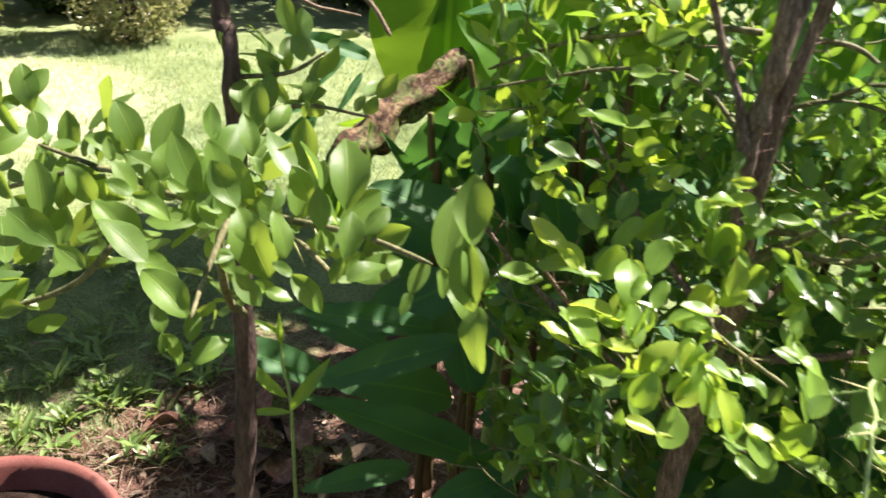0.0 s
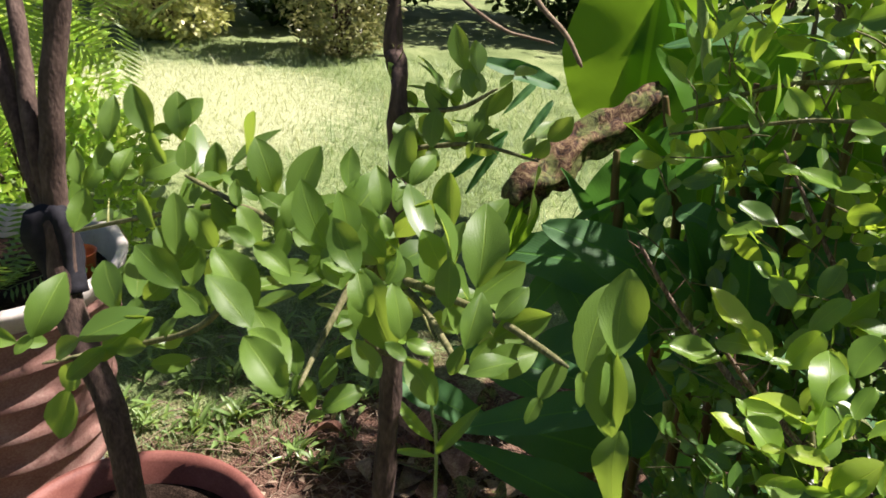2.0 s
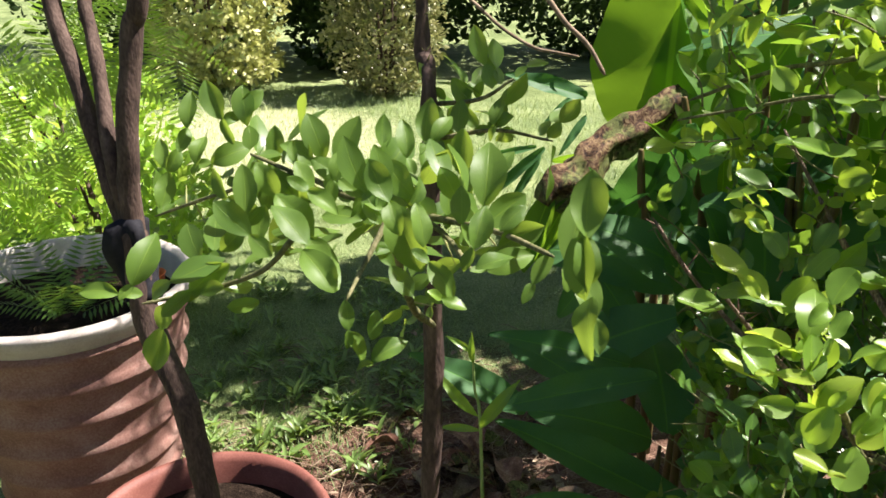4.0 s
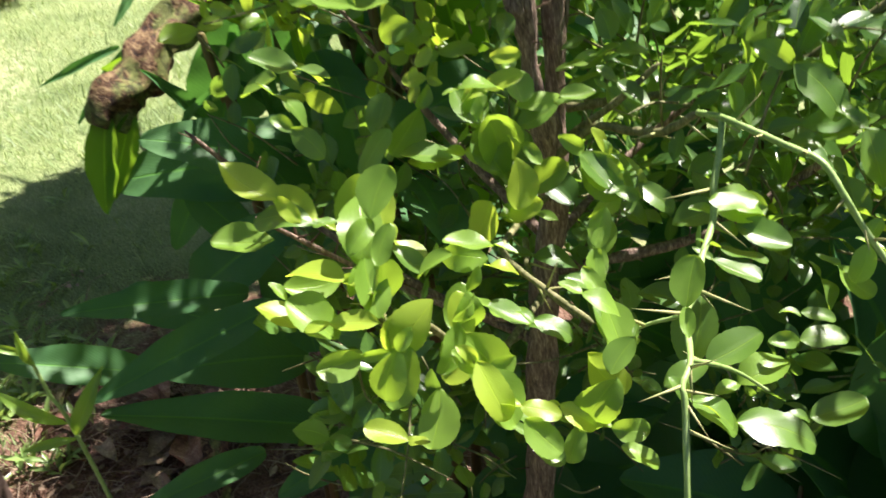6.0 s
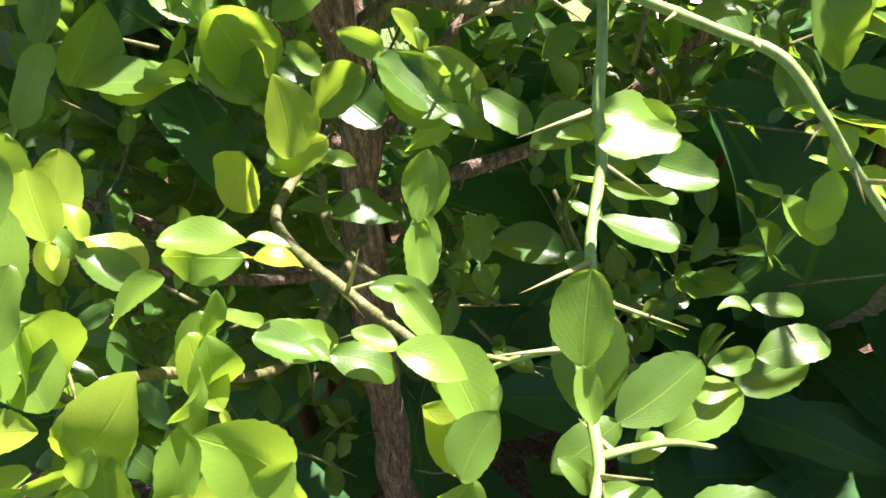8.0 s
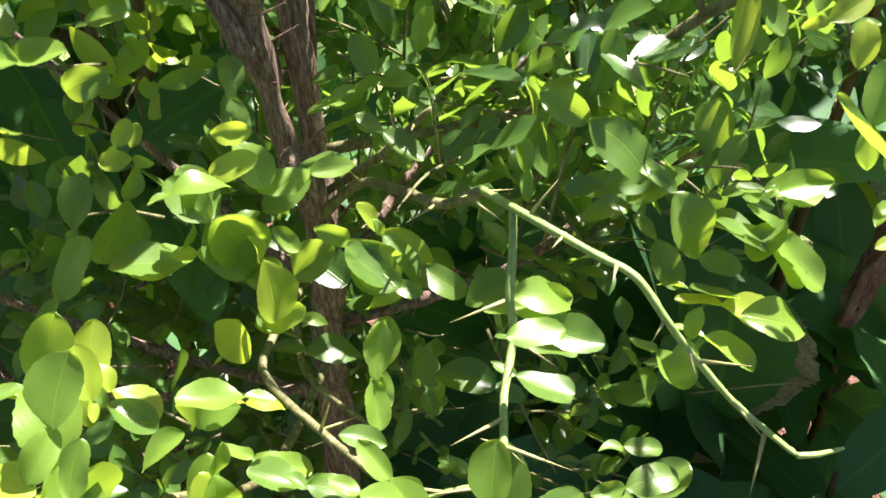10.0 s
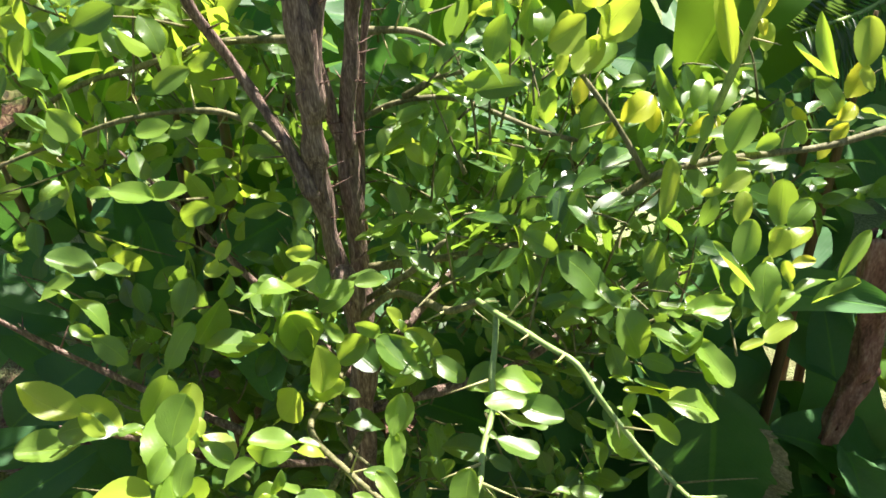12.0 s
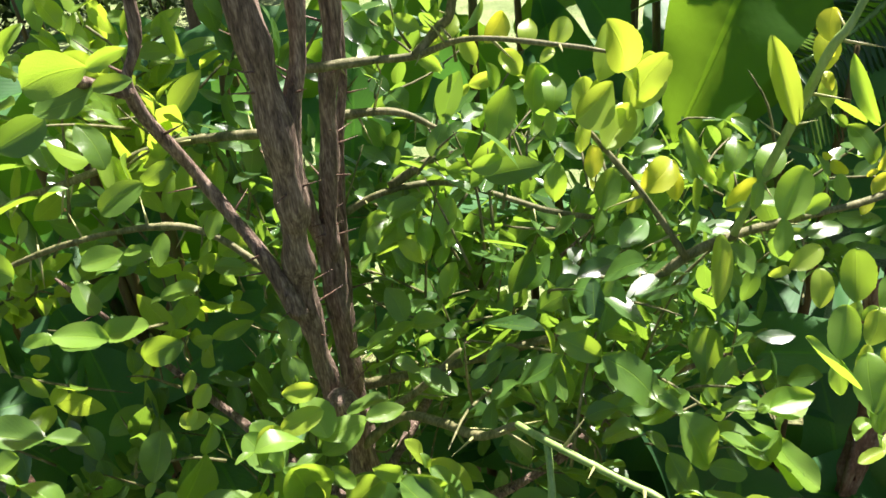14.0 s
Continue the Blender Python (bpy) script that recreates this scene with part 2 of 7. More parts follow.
def ground_material():
    """Reddish soil near the shrubs, thinning into mown grass further out."""
    m, nodes, links, bsdf = material("garden_ground")
    co = nodes.new("ShaderNodeTexCoord")
    sep = nodes.new("ShaderNodeSeparateXYZ")
    links.new(co.outputs["Object"], sep.inputs[0])
    big = node(nodes, "TexNoise", Scale=1.6, Detail=5.0, Roughness=0.65)
    mid = node(nodes, "TexNoise", Scale=14.0, Detail=4.0, Roughness=0.7)
    fine = node(nodes, "TexNoise", Scale=130.0, Detail=3.0)
    for n in (big, mid, fine):
        links.new(co.outputs["Object"], n.inputs["Vector"])
    soil = ramp(nodes, links, math_node(nodes, links, "MULTIPLY_ADD", fine.outputs[0], 0.45, math_node(nodes, links, "MULTIPLY", mid.outputs[0], 0.55)),
                (0.34, (0.060, 0.034, 0.022)), (0.5, (0.15, 0.085, 0.058)), (0.66, (0.29, 0.19, 0.14)))
    turf = ramp(nodes, links, math_node(nodes, links, "MULTIPLY_ADD", fine.outputs[0], 0.5, math_node(nodes, links, "MULTIPLY", big.outputs[0], 0.5)),
                (0.36, (0.085, 0.125, 0.042)), (0.5, (0.20, 0.265, 0.10)), (0.64, (0.38, 0.43, 0.20)))
    dx = math_node(nodes, links, "SUBTRACT", sep.outputs[0], 0.2)
    dy = math_node(nodes, links, "SUBTRACT", sep.outputs[1], 1.0)
    far = math_node(nodes, links, "SQRT", math_node(nodes, links, "ADD", math_node(nodes, links, "MULTIPLY", dx, dx), math_node(nodes, links, "MULTIPLY", dy, dy)))
    edge = math_node(nodes, links, "ADD", far, math_node(nodes, links, "MULTIPLY", math_node(nodes, links, "ADD", mid.outputs[0], big.outputs[0]), 0.9))
    share = ramp(nodes, links, math_node(nodes, links, "DIVIDE", edge, 4.0), (0.63, (0, 0, 0)), (0.73, (1, 1, 1)))
    # Strong sunlight on the far left lawn is painted in as a paler patch.
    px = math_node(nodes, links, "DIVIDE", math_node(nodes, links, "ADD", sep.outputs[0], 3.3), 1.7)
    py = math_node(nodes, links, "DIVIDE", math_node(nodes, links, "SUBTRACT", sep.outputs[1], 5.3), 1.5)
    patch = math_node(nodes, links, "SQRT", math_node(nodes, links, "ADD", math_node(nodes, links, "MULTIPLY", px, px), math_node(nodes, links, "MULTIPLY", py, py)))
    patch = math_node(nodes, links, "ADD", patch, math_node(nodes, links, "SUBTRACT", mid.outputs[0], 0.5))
    sunlit_patch = ramp(nodes, links, fine.outputs[0], (0.35, (0.33, 0.37, 0.18)), (0.65, (0.60, 0.64, 0.38)))
    turf = mix(nodes, links, ramp(nodes, links, patch, (0.6, (1, 1, 1)), (1.0, (0, 0, 0))), turf, sunlit_patch)
    links.new(mix(nodes, links, share, soil, turf), bsdf.inputs["Base Color"])
    bsdf.inputs["Roughness"].default_value = 0.95
    bsdf.inputs["Specular IOR Level"].default_value = 0.15
    bump(nodes, links, math_node(nodes, links, "ADD", fine.outputs[0], mid.outputs[0]), bsdf, 0.9, 0.02)
    return m


# ---- building blocks ----


def shade_smooth(mesh):
    mesh.polygons.foreach_set("use_smooth", np.ones(len(mesh.polygons), bool))


def mesh_of(name, verts, faces, uvs=None, mat=None, smooth=True):
    me = bpy.data.meshes.new(name)
    me.from_pydata([tuple(v) for v in verts], [], [tuple(f) for f in faces])
    if uvs is not None:
        layer = me.uv_layers.new(name="uv")
        loops = np.zeros(len(me.loops), np.int64)
        me.loops.foreach_get("vertex_index", loops)
        layer.data.foreach_set("uv", np.asarray(uvs, float)[loops].ravel())
    if mat:
        me.materials.append(mat)
    if smooth:
        shade_smooth(me)
    me.update()
    return me


def part(name, data, parent=None, label="", mat=None, kind=""):
    """One mesh object under a thing or a part; data is a mesh or a bmesh."""
    if isinstance(data, bmesh.types.BMesh):
        me = bpy.data.meshes.new(name)
        data.to_mesh(me)
        data.free()
        if mat:
            me.materials.append(mat)
        shade_smooth(me)
        data = me
    ob = new(name, data)
    if parent:
        ob.parent = parent
    return tagged(ob, label=label, kind=kind)


def spline(points, steps=6):
    """A smooth line through the points."""
    p = [Vector(q) for q in points]
    p = [2 * p[0] - p[1]] + p + [2 * p[-1] - p[-2]]
    out = []
    for a, b, c, d in zip(p, p[1:], p[2:], p[3:]):
        for i in range(steps):
            t = i / steps
            out.append(0.5 * (2 * b + (c - a) * t + (2 * a - 5 * b + 4 * c - d) * t * t + (3 * b - a - 3 * c + d) * t ** 3))
    out.append(p[-2])
    return out


def tube(points, r0, r1, seg=8, steps=6, lumps=0.12, flat=1.0, seed=0, knots=0.0):
    """A tapered, slightly knobbly stem along a smooth line."""
    line = spline(points, steps) if steps > 1 else [Vector(q) for q in points]
    n = len(line)
    verts, faces = [], []
    side = None
    for i, c in enumerate(line):
        ahead = (line[min(i + 1, n - 1)] - line[max(i - 1, 0)]).normalized()
        if side is None:
            side = ahead.orthogonal().normalized()
        side = (side - ahead * side.dot(ahead)).normalized()
        up = ahead.cross(side)
        u = i / (n - 1)
        r = (r0 + (r1 - r0) * u) * (0.5 if i == n - 1 else 1) * (1 + knots * noise.noise(Vector((c.z * 26, seed * 3.7, c.x * 26))))
        for k in range(seg):
            a = 2 * math.pi * k / seg
            w = 1 + lumps * (noise.noise((c + side * math.cos(a) * r * 3 + up * math.sin(a) * r * 3) * (0.35 / max(r0, 0.002)) + Vector((seed, 0, 0))))
            verts.append(c + (side * math.cos(a) + up * math.sin(a) * flat) * r * w)
    for i in range(n - 1):
        for k in range(seg):
            a, b = i * seg + k, i * seg + (k + 1) % seg
            faces.append((a, b, b + seg, a + seg))
    faces.append(tuple(range(seg))[::-1])
    faces.append(tuple((n - 1) * seg + k for k in range(seg)))
    return verts, faces


def joined(chunks):
    """Several (verts, faces) in one."""
    verts, faces = [], []
    for v, f in chunks:
        o = len(verts)
        verts += list(v)
        faces += [tuple(i + o for i in q) for q in f]
    return verts, faces


def oval_leaf(width=0.6, fold=0.25, curl=0.15, twist=0.0, teeth=0.03, tip=1.0, y0=0.0, y1=1.0, nu=2, nv=9, seed=0, blunt=0.72, wave=0.02, rounded=False):
    """A leaf blade along +y with its face to +z: verts, faces and uvs."""
    r = random.Random(seed)
    skew, phase = r.uniform(-0.07, 0.07), r.uniform(0, 6.283)
    verts, faces, uvs = [], [], []
    for j in range(nv + 1):
        v = j / nv
        w = width * 0.5 * math.sin(math.pi * min(1.0, v ** (0.75 + 0.25 * tip)) * 0.985 + 0.02) ** blunt
        w *= 1 - 0.22 * max(0.0, (v - 0.72) / 0.28) ** 2
        if v > 0.985:
            w = width * 0.035
        if rounded:
            v = 0.4 * v + 0.6 * (0.5 - 0.5 * math.cos(math.pi * v))
            w = width * 0.49 * max(0.0012, 1 - abs(2 * v ** (0.8 + 0.3 * tip) - 1) ** 2.2) ** 0.56
            w *= 1 - 0.3 * max(0.0, 1 - v / 0.35) ** 2
        lean = skew * math.sin(math.pi * v)
        for i in range(-nu, nu + 1):
            s = i / nu
            edge = 1 + (teeth * (r.uniform(-0.5, 0.5) + (0.5 if j % 2 else -0.5)) if abs(i) == nu else 0)
            x = s * w * edge * (1 + 0.12 * s * math.sin(phase)) + lean
            z = abs(s) ** 1.25 * w * fold + curl * math.sin(v * 2.2 + 0.2) * 0.3 - curl * 0.75 * v * v
            z += twist * s * w * (v - 0.4) * 1.3 + wave * s * s * math.sin(8 * v + phase + (1.7 if s > 0 else 0))
            verts.append((x, y0 + (y1 - y0) * v, z * (y1 - y0)))
            uvs.append((0.5 + 0.5 * s, v))
    m = 2 * nu + 1
    for j in range(nv):
        for i in range(m - 1):
            a = j * m + i
            faces.append((a, a + 1, a + m + 1, a + m))
    return np.array(verts), faces, np.array(uvs)


def double_leaf(seed):
    """A blade on a broad winged stalk, as the lime bears."""
    r = random.Random(seed)
    a = oval_leaf(r.uniform(0.5, 0.62), r.uniform(0.1, 0.35), r.uniform(-0.1, 0.3), r.uniform(-.5, .5), 0.03, 0.4, 0.06, 0.44, 2, 6, seed, 0.62)
    b = oval_leaf(r.uniform(0.5, 0.62), r.uniform(0.1, 0.35), r.uniform(-0.1, 0.3), r.uniform(-.5, .5), 0.04, 1.2, 0.42, 1.0, 2, 8, seed + 1, 0.7, rounded=seed % 3 == 0)
    av, bv = a[0].copy(), b[0].copy()
    av[:, 0] *= 0.42
    bv[:, 0] *= 0.55
    bend = r.uniform(-0.7, 0.35)
    y = bv[:, 1] - 0.45
    bv[:, 2] += y * bend
    o = len(av)
    return np.vstack([av, bv]), list(a[1]) + [tuple(i + o for i in f) for f in b[1]], np.vstack([a[2], b[2]])


def frame_of(base, reach, face, size=None, wide=1.0):
    """The pose that lays a unit leaf from base along reach with its face that way."""
    y = Vector(reach)
    size = size or y.length
    y.normalize()
    z = Vector(face)
    z = (z - y * z.dot(y))
    z = z.normalized() if z.length > 1e-4 else y.orthogonal().normalized()
    x = y.cross(z)
    return Matrix.Translation(base) @ Matrix((x, y, z)).transposed().to_4x4() @ Matrix.Diagonal((size * wide, size, size, 1))


def scatter(name, variants, poses, mat, parent=None, label="", smooth=True):
    """Many leaves as one mesh: each pose takes one of the variants in turn."""
    vs, fs, us, o = [], [], [], 0
    for i, p in enumerate(poses):
        v, f, u = variants[i % len(variants)]
        m = np.array(p)
        vs.append(v @ m[:3, :3].T + m[:3, 3])
        fs += [tuple(k + o for k in q) for q in f]
        us.append(u)
        o += len(v)
    return part(name, mesh_of(name, np.vstack(vs), fs, np.vstack(us), mat, smooth), parent, label, kind="stuff")


def thing(name, at, label, category, group="", kind=""):
    return tagged(pose_at(new(name), at), label, category, group, kind)


def pose_at(ob, at):
    ob.location = at
    return ob


def lathe(profile, seg=64, wobble=0.004, seed=0):
    """A turned pot: rings of (radius, height)."""
    verts, faces = [], []
    for r, z in profile:
        for k in range(seg):
            a = 2 * math.pi * k / seg
            d = 1 + wobble * noise.noise(Vector((math.cos(a) * 2 + seed, math.sin(a) * 2, z * 6)))
            verts.append((r * d * math.cos(a), r * d * math.sin(a), z))
    for i in range(len(profile) - 1):
        for k in range(seg):
            a, b = i * seg + k, i * seg + (k + 1) % seg
            faces.append((a, b, b + seg, a + seg))
    return verts, faces


def unit(v):
    return Vector(v).normalized()


def random_way(r, up=0.3):
    while True:
        v = Vector((r.uniform(-1, 1), r.uniform(-1, 1), r.uniform(-1, 1)))
        if 0.05 < v.length < 1:
            return (v.normalized() + Vector((0, 0, up))).normalized()


# ---- ground ----
def height(x, y):
    return 0.03 * noise.noise(Vector((x * 0.5, y * 0.5, 0))) + 0.012 * noise.noise(Vector((x * 3, y * 3, 4)))


def make_ground():
    xs = np.concatenate([np.linspace(-60, -6, 10), np.linspace(-5.5, 3.5, 91), np.linspace(4, 60, 10)])
    ys = np.concatenate([np.linspace(-40, -2, 8), np.linspace(-1.5, 9, 106), np.linspace(9.5, 80, 12)])
    verts = [(x, y, height(x, y)) for y in ys for x in xs]
    n = len(xs)
    faces = [(j * n + i, j * n + i + 1, (j + 1) * n + i + 1, (j + 1) * n + i) for j in range(len(ys) - 1) for i in range(n - 1)]
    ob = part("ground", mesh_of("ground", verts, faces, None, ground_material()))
    tagged(ob, "reddish bare soil passing into a mown sunlit lawn", "ground", kind="structure")


make_ground()


def grass_share(x, y):
    d = math.hypot(x - 0.2, y - 1.0) + 0.5 * noise.noise(Vector((x * 1.3, y * 1.3, 9))) + 0.25 * noise.noise(Vector((x * 5, y * 5, 2)))
    return min(1.0, max(0.0, (d - 1.62) / 0.5))


def make_grass():
    r = random.Random(3)
    blade = []
    for s in range(4):
        w = 0.10
        bend = 0.25 + 0.15 * s
        v = np.array([(-w, 0, 0), (w, 0, 0), (w * 0.7, 0.55, bend * 0.3), (-w * 0.7, 0.55, bend * 0.3), (0, 1, bend)])
        blade.append((v, [(0, 1, 2, 3), (3, 2, 4)], np.array([(0.2, 0), (0.8, 0), (0.8, .5), (0.2, .5), (.5, 1)])))
    poses, dry, count = [], [], 0
    while count < 52000:
        y = 1.3 + 6.2 * r.random() ** 1.3
        x = r.uniform(-1.15, 0.12) * y * 0.8 - 0.1
        if r.random() > grass_share(x, y):
            continue
        h = r.uniform(0.018, 0.05) * (1 + 0.5 * (y > 4)) * (1.7 if r.random() < 0.08 else 1)
        a = r.uniform(0, 6.283)
        lean = r.uniform(0.1, 0.8)
        way = Vector((math.cos(a) * lean, math.sin(a) * lean, 1))
        count += 1
        # Blades that fall in the painted sunlight go to the paler list.
        sunlit_patch = math.hypot((x + 3.3) / 1.7, (y - 5.3) / 1.5) + 0.4 * noise.noise(Vector((x * 2, y * 2, 6))) + r.uniform(-0.15, 0.15) < 0.85
        (dry if sunlit_patch else poses).append(frame_of((x, y, height(x, y) - 0.003), way, Vector((math.cos(a), math.sin(a), -0.2)), h, 0.36))
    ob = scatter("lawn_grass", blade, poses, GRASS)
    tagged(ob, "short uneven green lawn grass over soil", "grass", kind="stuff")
    ob = scatter("dry_lawn_grass", blade, dry, GRASS_SUNLIT)
    tagged(ob, "short lawn grass painted paler for strong sun", "grass", kind="stuff")


make_grass()


# ---- lime trees ----
def blade_set(count, seed, width, blunt, teeth, rows, rounded=False):
    """A set of blades that differ in width, fold, curl and twist."""
    r = random.Random(seed)
    return [oval_leaf(r.uniform(*width), r.uniform(0.05, 0.5), r.uniform(-0.2, 0.5), r.uniform(-0.8, 0.8), teeth, r.uniform(0.7, 1.35),
                      0, 1, 3, rows, seed + i, r.uniform(*blunt), r.uniform(0.012, 0.05), rounded and i % 4 != 3) for i in range(count)]


BLADES = blade_set(9, 3, (0.48, 0.60), (0.58, 0.72), 0.03, 15)
ROUND = blade_set(13, 20, (0.54, 0.70), (0.54, 0.70), 0.035, 21, True)
WINGS = blade_set(7, 60, (0.50, 0.62), (0.55, 0.7), 0.03, 13, True)
DOUBLES = [double_leaf(40 + 3 * i) for i in range(7)]
TINTS = (LIME_DARK, LIME, LIME_FRESH, LIME_YOUNG, LIME_YELLOW)
MESHES = {}
leaf_count = [0]


def blade_mesh(i, mat, shapes, name):
    key = (i, mat.name, name, len(shapes))
    if key not in MESHES:
        v, f, u = shapes[i]
        MESHES[key] = mesh_of(name, v, f, u, mat)
    return MESHES[key]


def set_leaf(tree, base, reach, face, tint):
    """One blade of a tree, from its base along its reach."""
    leaf_count[0] += 1
    r = random.Random(leaf_count[0])
    shapes = ROUND if tree is thorny_lime else BLADES
    i = (leaf_count[0] * 11) % len(shapes)
    narrow = 0.42 if tint > 9 else 1.0
    tint %= 10
    mat = TINTS[tint] if tree is thorny_lime else (LIME_FRESH if tint == 2 else OLIVE)
    ob = part("leaf", blade_mesh(i, mat, shapes, "leaf"), tree)
    size = Vector(reach).length
    face = unit(face) + random_way(r, 0) * 0.3
    ob.matrix_local = tree.matrix_basis.inverted() @ frame_of(base, reach, face, size * (1.08 if tree is thorny_lime else 0.98), (1.0 if tree is thorny_lime else 0.94) * narrow)
    if narrow == 1.0 and leaf_count[0] % 4 != 0:
        # the broad winged stalk behind the blade
        back = Vector(reach) * r.uniform(0.42, 0.66) + random_way(r, 0) * size * 0.2
        ob = part("leaf_wing", blade_mesh(i % len(WINGS), mat, WINGS, "leaf_wing"), tree)
        ob.matrix_local = tree.matrix_basis.inverted() @ frame_of(Vector(base) - back, back * 1.03, face + random_way(r, 0) * 0.5, back.length * 1.05, 0.95)


def thorn(base, way, size):
    return tube((base, Vector(base) + way * size * 0.5, Vector(base) + way * size), 0.0007 + size * 0.024, 0.0002, 5, 1, 0.0)


TWIGS = {}


def wood(tree, name, points, r0, r1, bark, thorns, seed):
    seg = 18 if r0 > 0.009 else 8
    verts, faces = tube(points, r0, r1, seg, 8, 0.34 if r0 > 0.008 else 0.18, seed=seed, knots=0.42 if r0 > 0.005 else 0.2)
    ob = part(name, mesh_of(name, [Vector(v) - tree.location for v in verts], faces, None, bark), tree)
    r = random.Random(seed)
    line = spline(points, 8)
    TWIGS.setdefault(tree.name, []).append((line, r1))
    length = sum((b - a).length for a, b in zip(line, line[1:]))
    for i in range(int(length * thorns)):
        k = r.randrange(1, len(line) - 1)
        ahead = (line[k + 1] - line[k - 1]).normalized()
        out = random_way(r, 0.1)
        out = (out - ahead * out.dot(ahead)).normalized() + ahead * 0.35
        old = bark is BARK
        v, f = thorn(line[k] - tree.location, out.normalized(), r.uniform(0.012, 0.026) + r0 if old else r.uniform(0.014, 0.034))
        part("thorn", mesh_of("thorn", v, f, None, THORN_OLD if old else THORN), ob)
    return ob


wood_count = [0]


def lime_wood(name, points, r0, r1):
    wood_count[0] += 1
    return wood(thorny_lime, name, points, r0, r1, BARK if r0 > 0.0046 else TWIG_BARK, 30 if r0 < 0.012 else 10, wood_count[0])


def green_cane(name, points, r0, r1):
    wood_count[0] += 1
    ob = wood(thorny_lime, name, points, r0, r1, GREEN_BARK, 24, wood_count[0])
    return tagged(ob, "smooth green thorny cane")


def young_wood(name, points, r0, r1):
    wood_count[0] += 1
    return wood(young_lime, name, points, r0, r1, TREE_BARK if name == "trunk" else TWIG_BARK, 12, wood_count[0])


thorny_lime = thing("thorny_lime_tree", (0.405, 0.97, 0), "thorny lime tree with several grey-brown stems and glossy double leaves", "tree")
young_lime = thing("young_lime_tree", (-0.242, 0.885, 0), "slender young lime tree with broad olive-green leaves", "tree")
lime_wood('trunk', ((0.405, 0.970, 0.000), (0.395, 0.955, 0.400), (0.369, 0.950, 0.648), (0.378, 0.940, 0.902), (0.386, 0.930, 1.080), (0.396, 0.922, 1.190), (0.396, 0.920, 1.262), (0.386, 0.918, 1.315)), 0.024, 0.0105)
lime_wood('stem', ((0.400, 0.930, 1.200), (0.387, 0.943, 1.315), (0.381, 0.940, 1.395), (0.379, 0.928, 1.446), (0.381, 0.915, 1.508)), 0.0092, 0.0105)
lime_wood('stem', ((0.381, 0.920, 1.470), (0.381, 0.915, 1.512), (0.378, 0.915, 1.575), (0.374, 0.915, 1.640), (0.360, 0.915, 1.930)), 0.0118, 0.0105)
lime_wood('stem', ((0.385, 0.912, 1.495), (0.394, 0.920, 1.555), (0.411, 0.920, 1.630), (0.420, 0.920, 1.900)), 0.0062, 0.0056)
lime_wood('stem', ((0.400, 0.932, 1.180), (0.413, 0.962, 1.250), (0.416, 0.974, 1.305), (0.417, 0.978, 1.390), (0.419, 0.976, 1.445)), 0.0106, 0.0098)
lime_wood('stem', ((0.418, 0.978, 1.405), (0.420, 0.974, 1.440), (0.431, 0.972, 1.504), (0.439, 0.970, 1.556), (0.450, 0.970, 1.616), (0.465, 0.970, 1.900)), 0.0090, 0.0078)
lime_wood('stem', ((0.421, 0.986, 1.310), (0.432, 0.992, 1.380), (0.438, 0.994, 1.442), (0.450, 0.996, 1.512), (0.463, 1.000, 1.585), (0.480, 1.010, 1.870)), 0.0048, 0.0036)
lime_wood('stub', ((0.418, 0.980, 1.395), (0.406, 0.972, 1.450), (0.400, 0.966, 1.500), (0.396, 0.962, 1.518)), 0.0070, 0.0040)
lime_wood('branch', ((0.394, 0.970, 1.343), (0.388, 0.960, 1.393), (0.378, 0.940, 1.428)), 0.006, 0.005)
lime_wood('branch', ((0.371, 0.925, 1.392), (0.354, 0.930, 1.451), (0.325, 0.949, 1.517), (0.295, 0.932, 1.590), (0.310, 0.930, 1.647), (0.300, 0.930, 1.847)), 0.0058, 0.0030)
lime_wood('branch', ((0.295, 0.932, 1.590), (0.275, 0.910, 1.605), (0.247, 0.860, 1.633)), 0.005, 0.003)
lime_wood('branch', ((0.389, 1.000, 1.518), (0.319, 1.040, 1.514), (0.241, 1.080, 1.490), (0.179, 1.100, 1.474), (0.079, 1.130, 1.424)), 0.004, 0.0025)
lime_wood('branch', ((0.368, 0.950, 1.412), (0.329, 0.980, 1.453), (0.291, 1.000, 1.465), (0.228, 1.030, 1.458), (0.167, 1.060, 1.438), (0.067, 1.080, 1.408)), 0.0034, 0.002)
lime_wood('branch', ((0.412, 0.950, 1.575), (0.458, 0.940, 1.574), (0.496, 0.930, 1.572), (0.517, 0.880, 1.590), (0.558, 0.830, 1.587), (0.586, 0.810, 1.580)), 0.0038, 0.0012)
lime_wood('branch', ((0.496, 0.930, 1.572), (0.512, 0.920, 1.591), (0.521, 0.910, 1.611), (0.541, 0.910, 1.711)), 0.004, 0.003)
lime_wood('branch', ((0.438, 1.010, 1.424), (0.477, 0.990, 1.444), (0.532, 0.970, 1.444), (0.598, 0.930, 1.415), (0.632, 0.900, 1.408)), 0.0036, 0.0022)
lime_wood('branch', ((0.483, 0.990, 1.448), (0.514, 0.970, 1.470), (0.537, 0.960, 1.475)), 0.0045, 0.0025)
lime_wood('branch', ((0.452, 1.020, 1.511), (0.501, 1.000, 1.508), (0.537, 0.980, 1.486)), 0.0045, 0.002)
lime_wood('branch', ((0.421, 0.950, 1.287), (0.474, 0.920, 1.300), (0.526, 0.900, 1.309), (0.598, 0.860, 1.335), (0.655, 0.812, 1.402), (0.702, 0.802, 1.413), (0.766, 0.790, 1.415), (0.838, 0.780, 1.417), (0.988, 0.760, 1.447)), 0.0046, 0.0032)
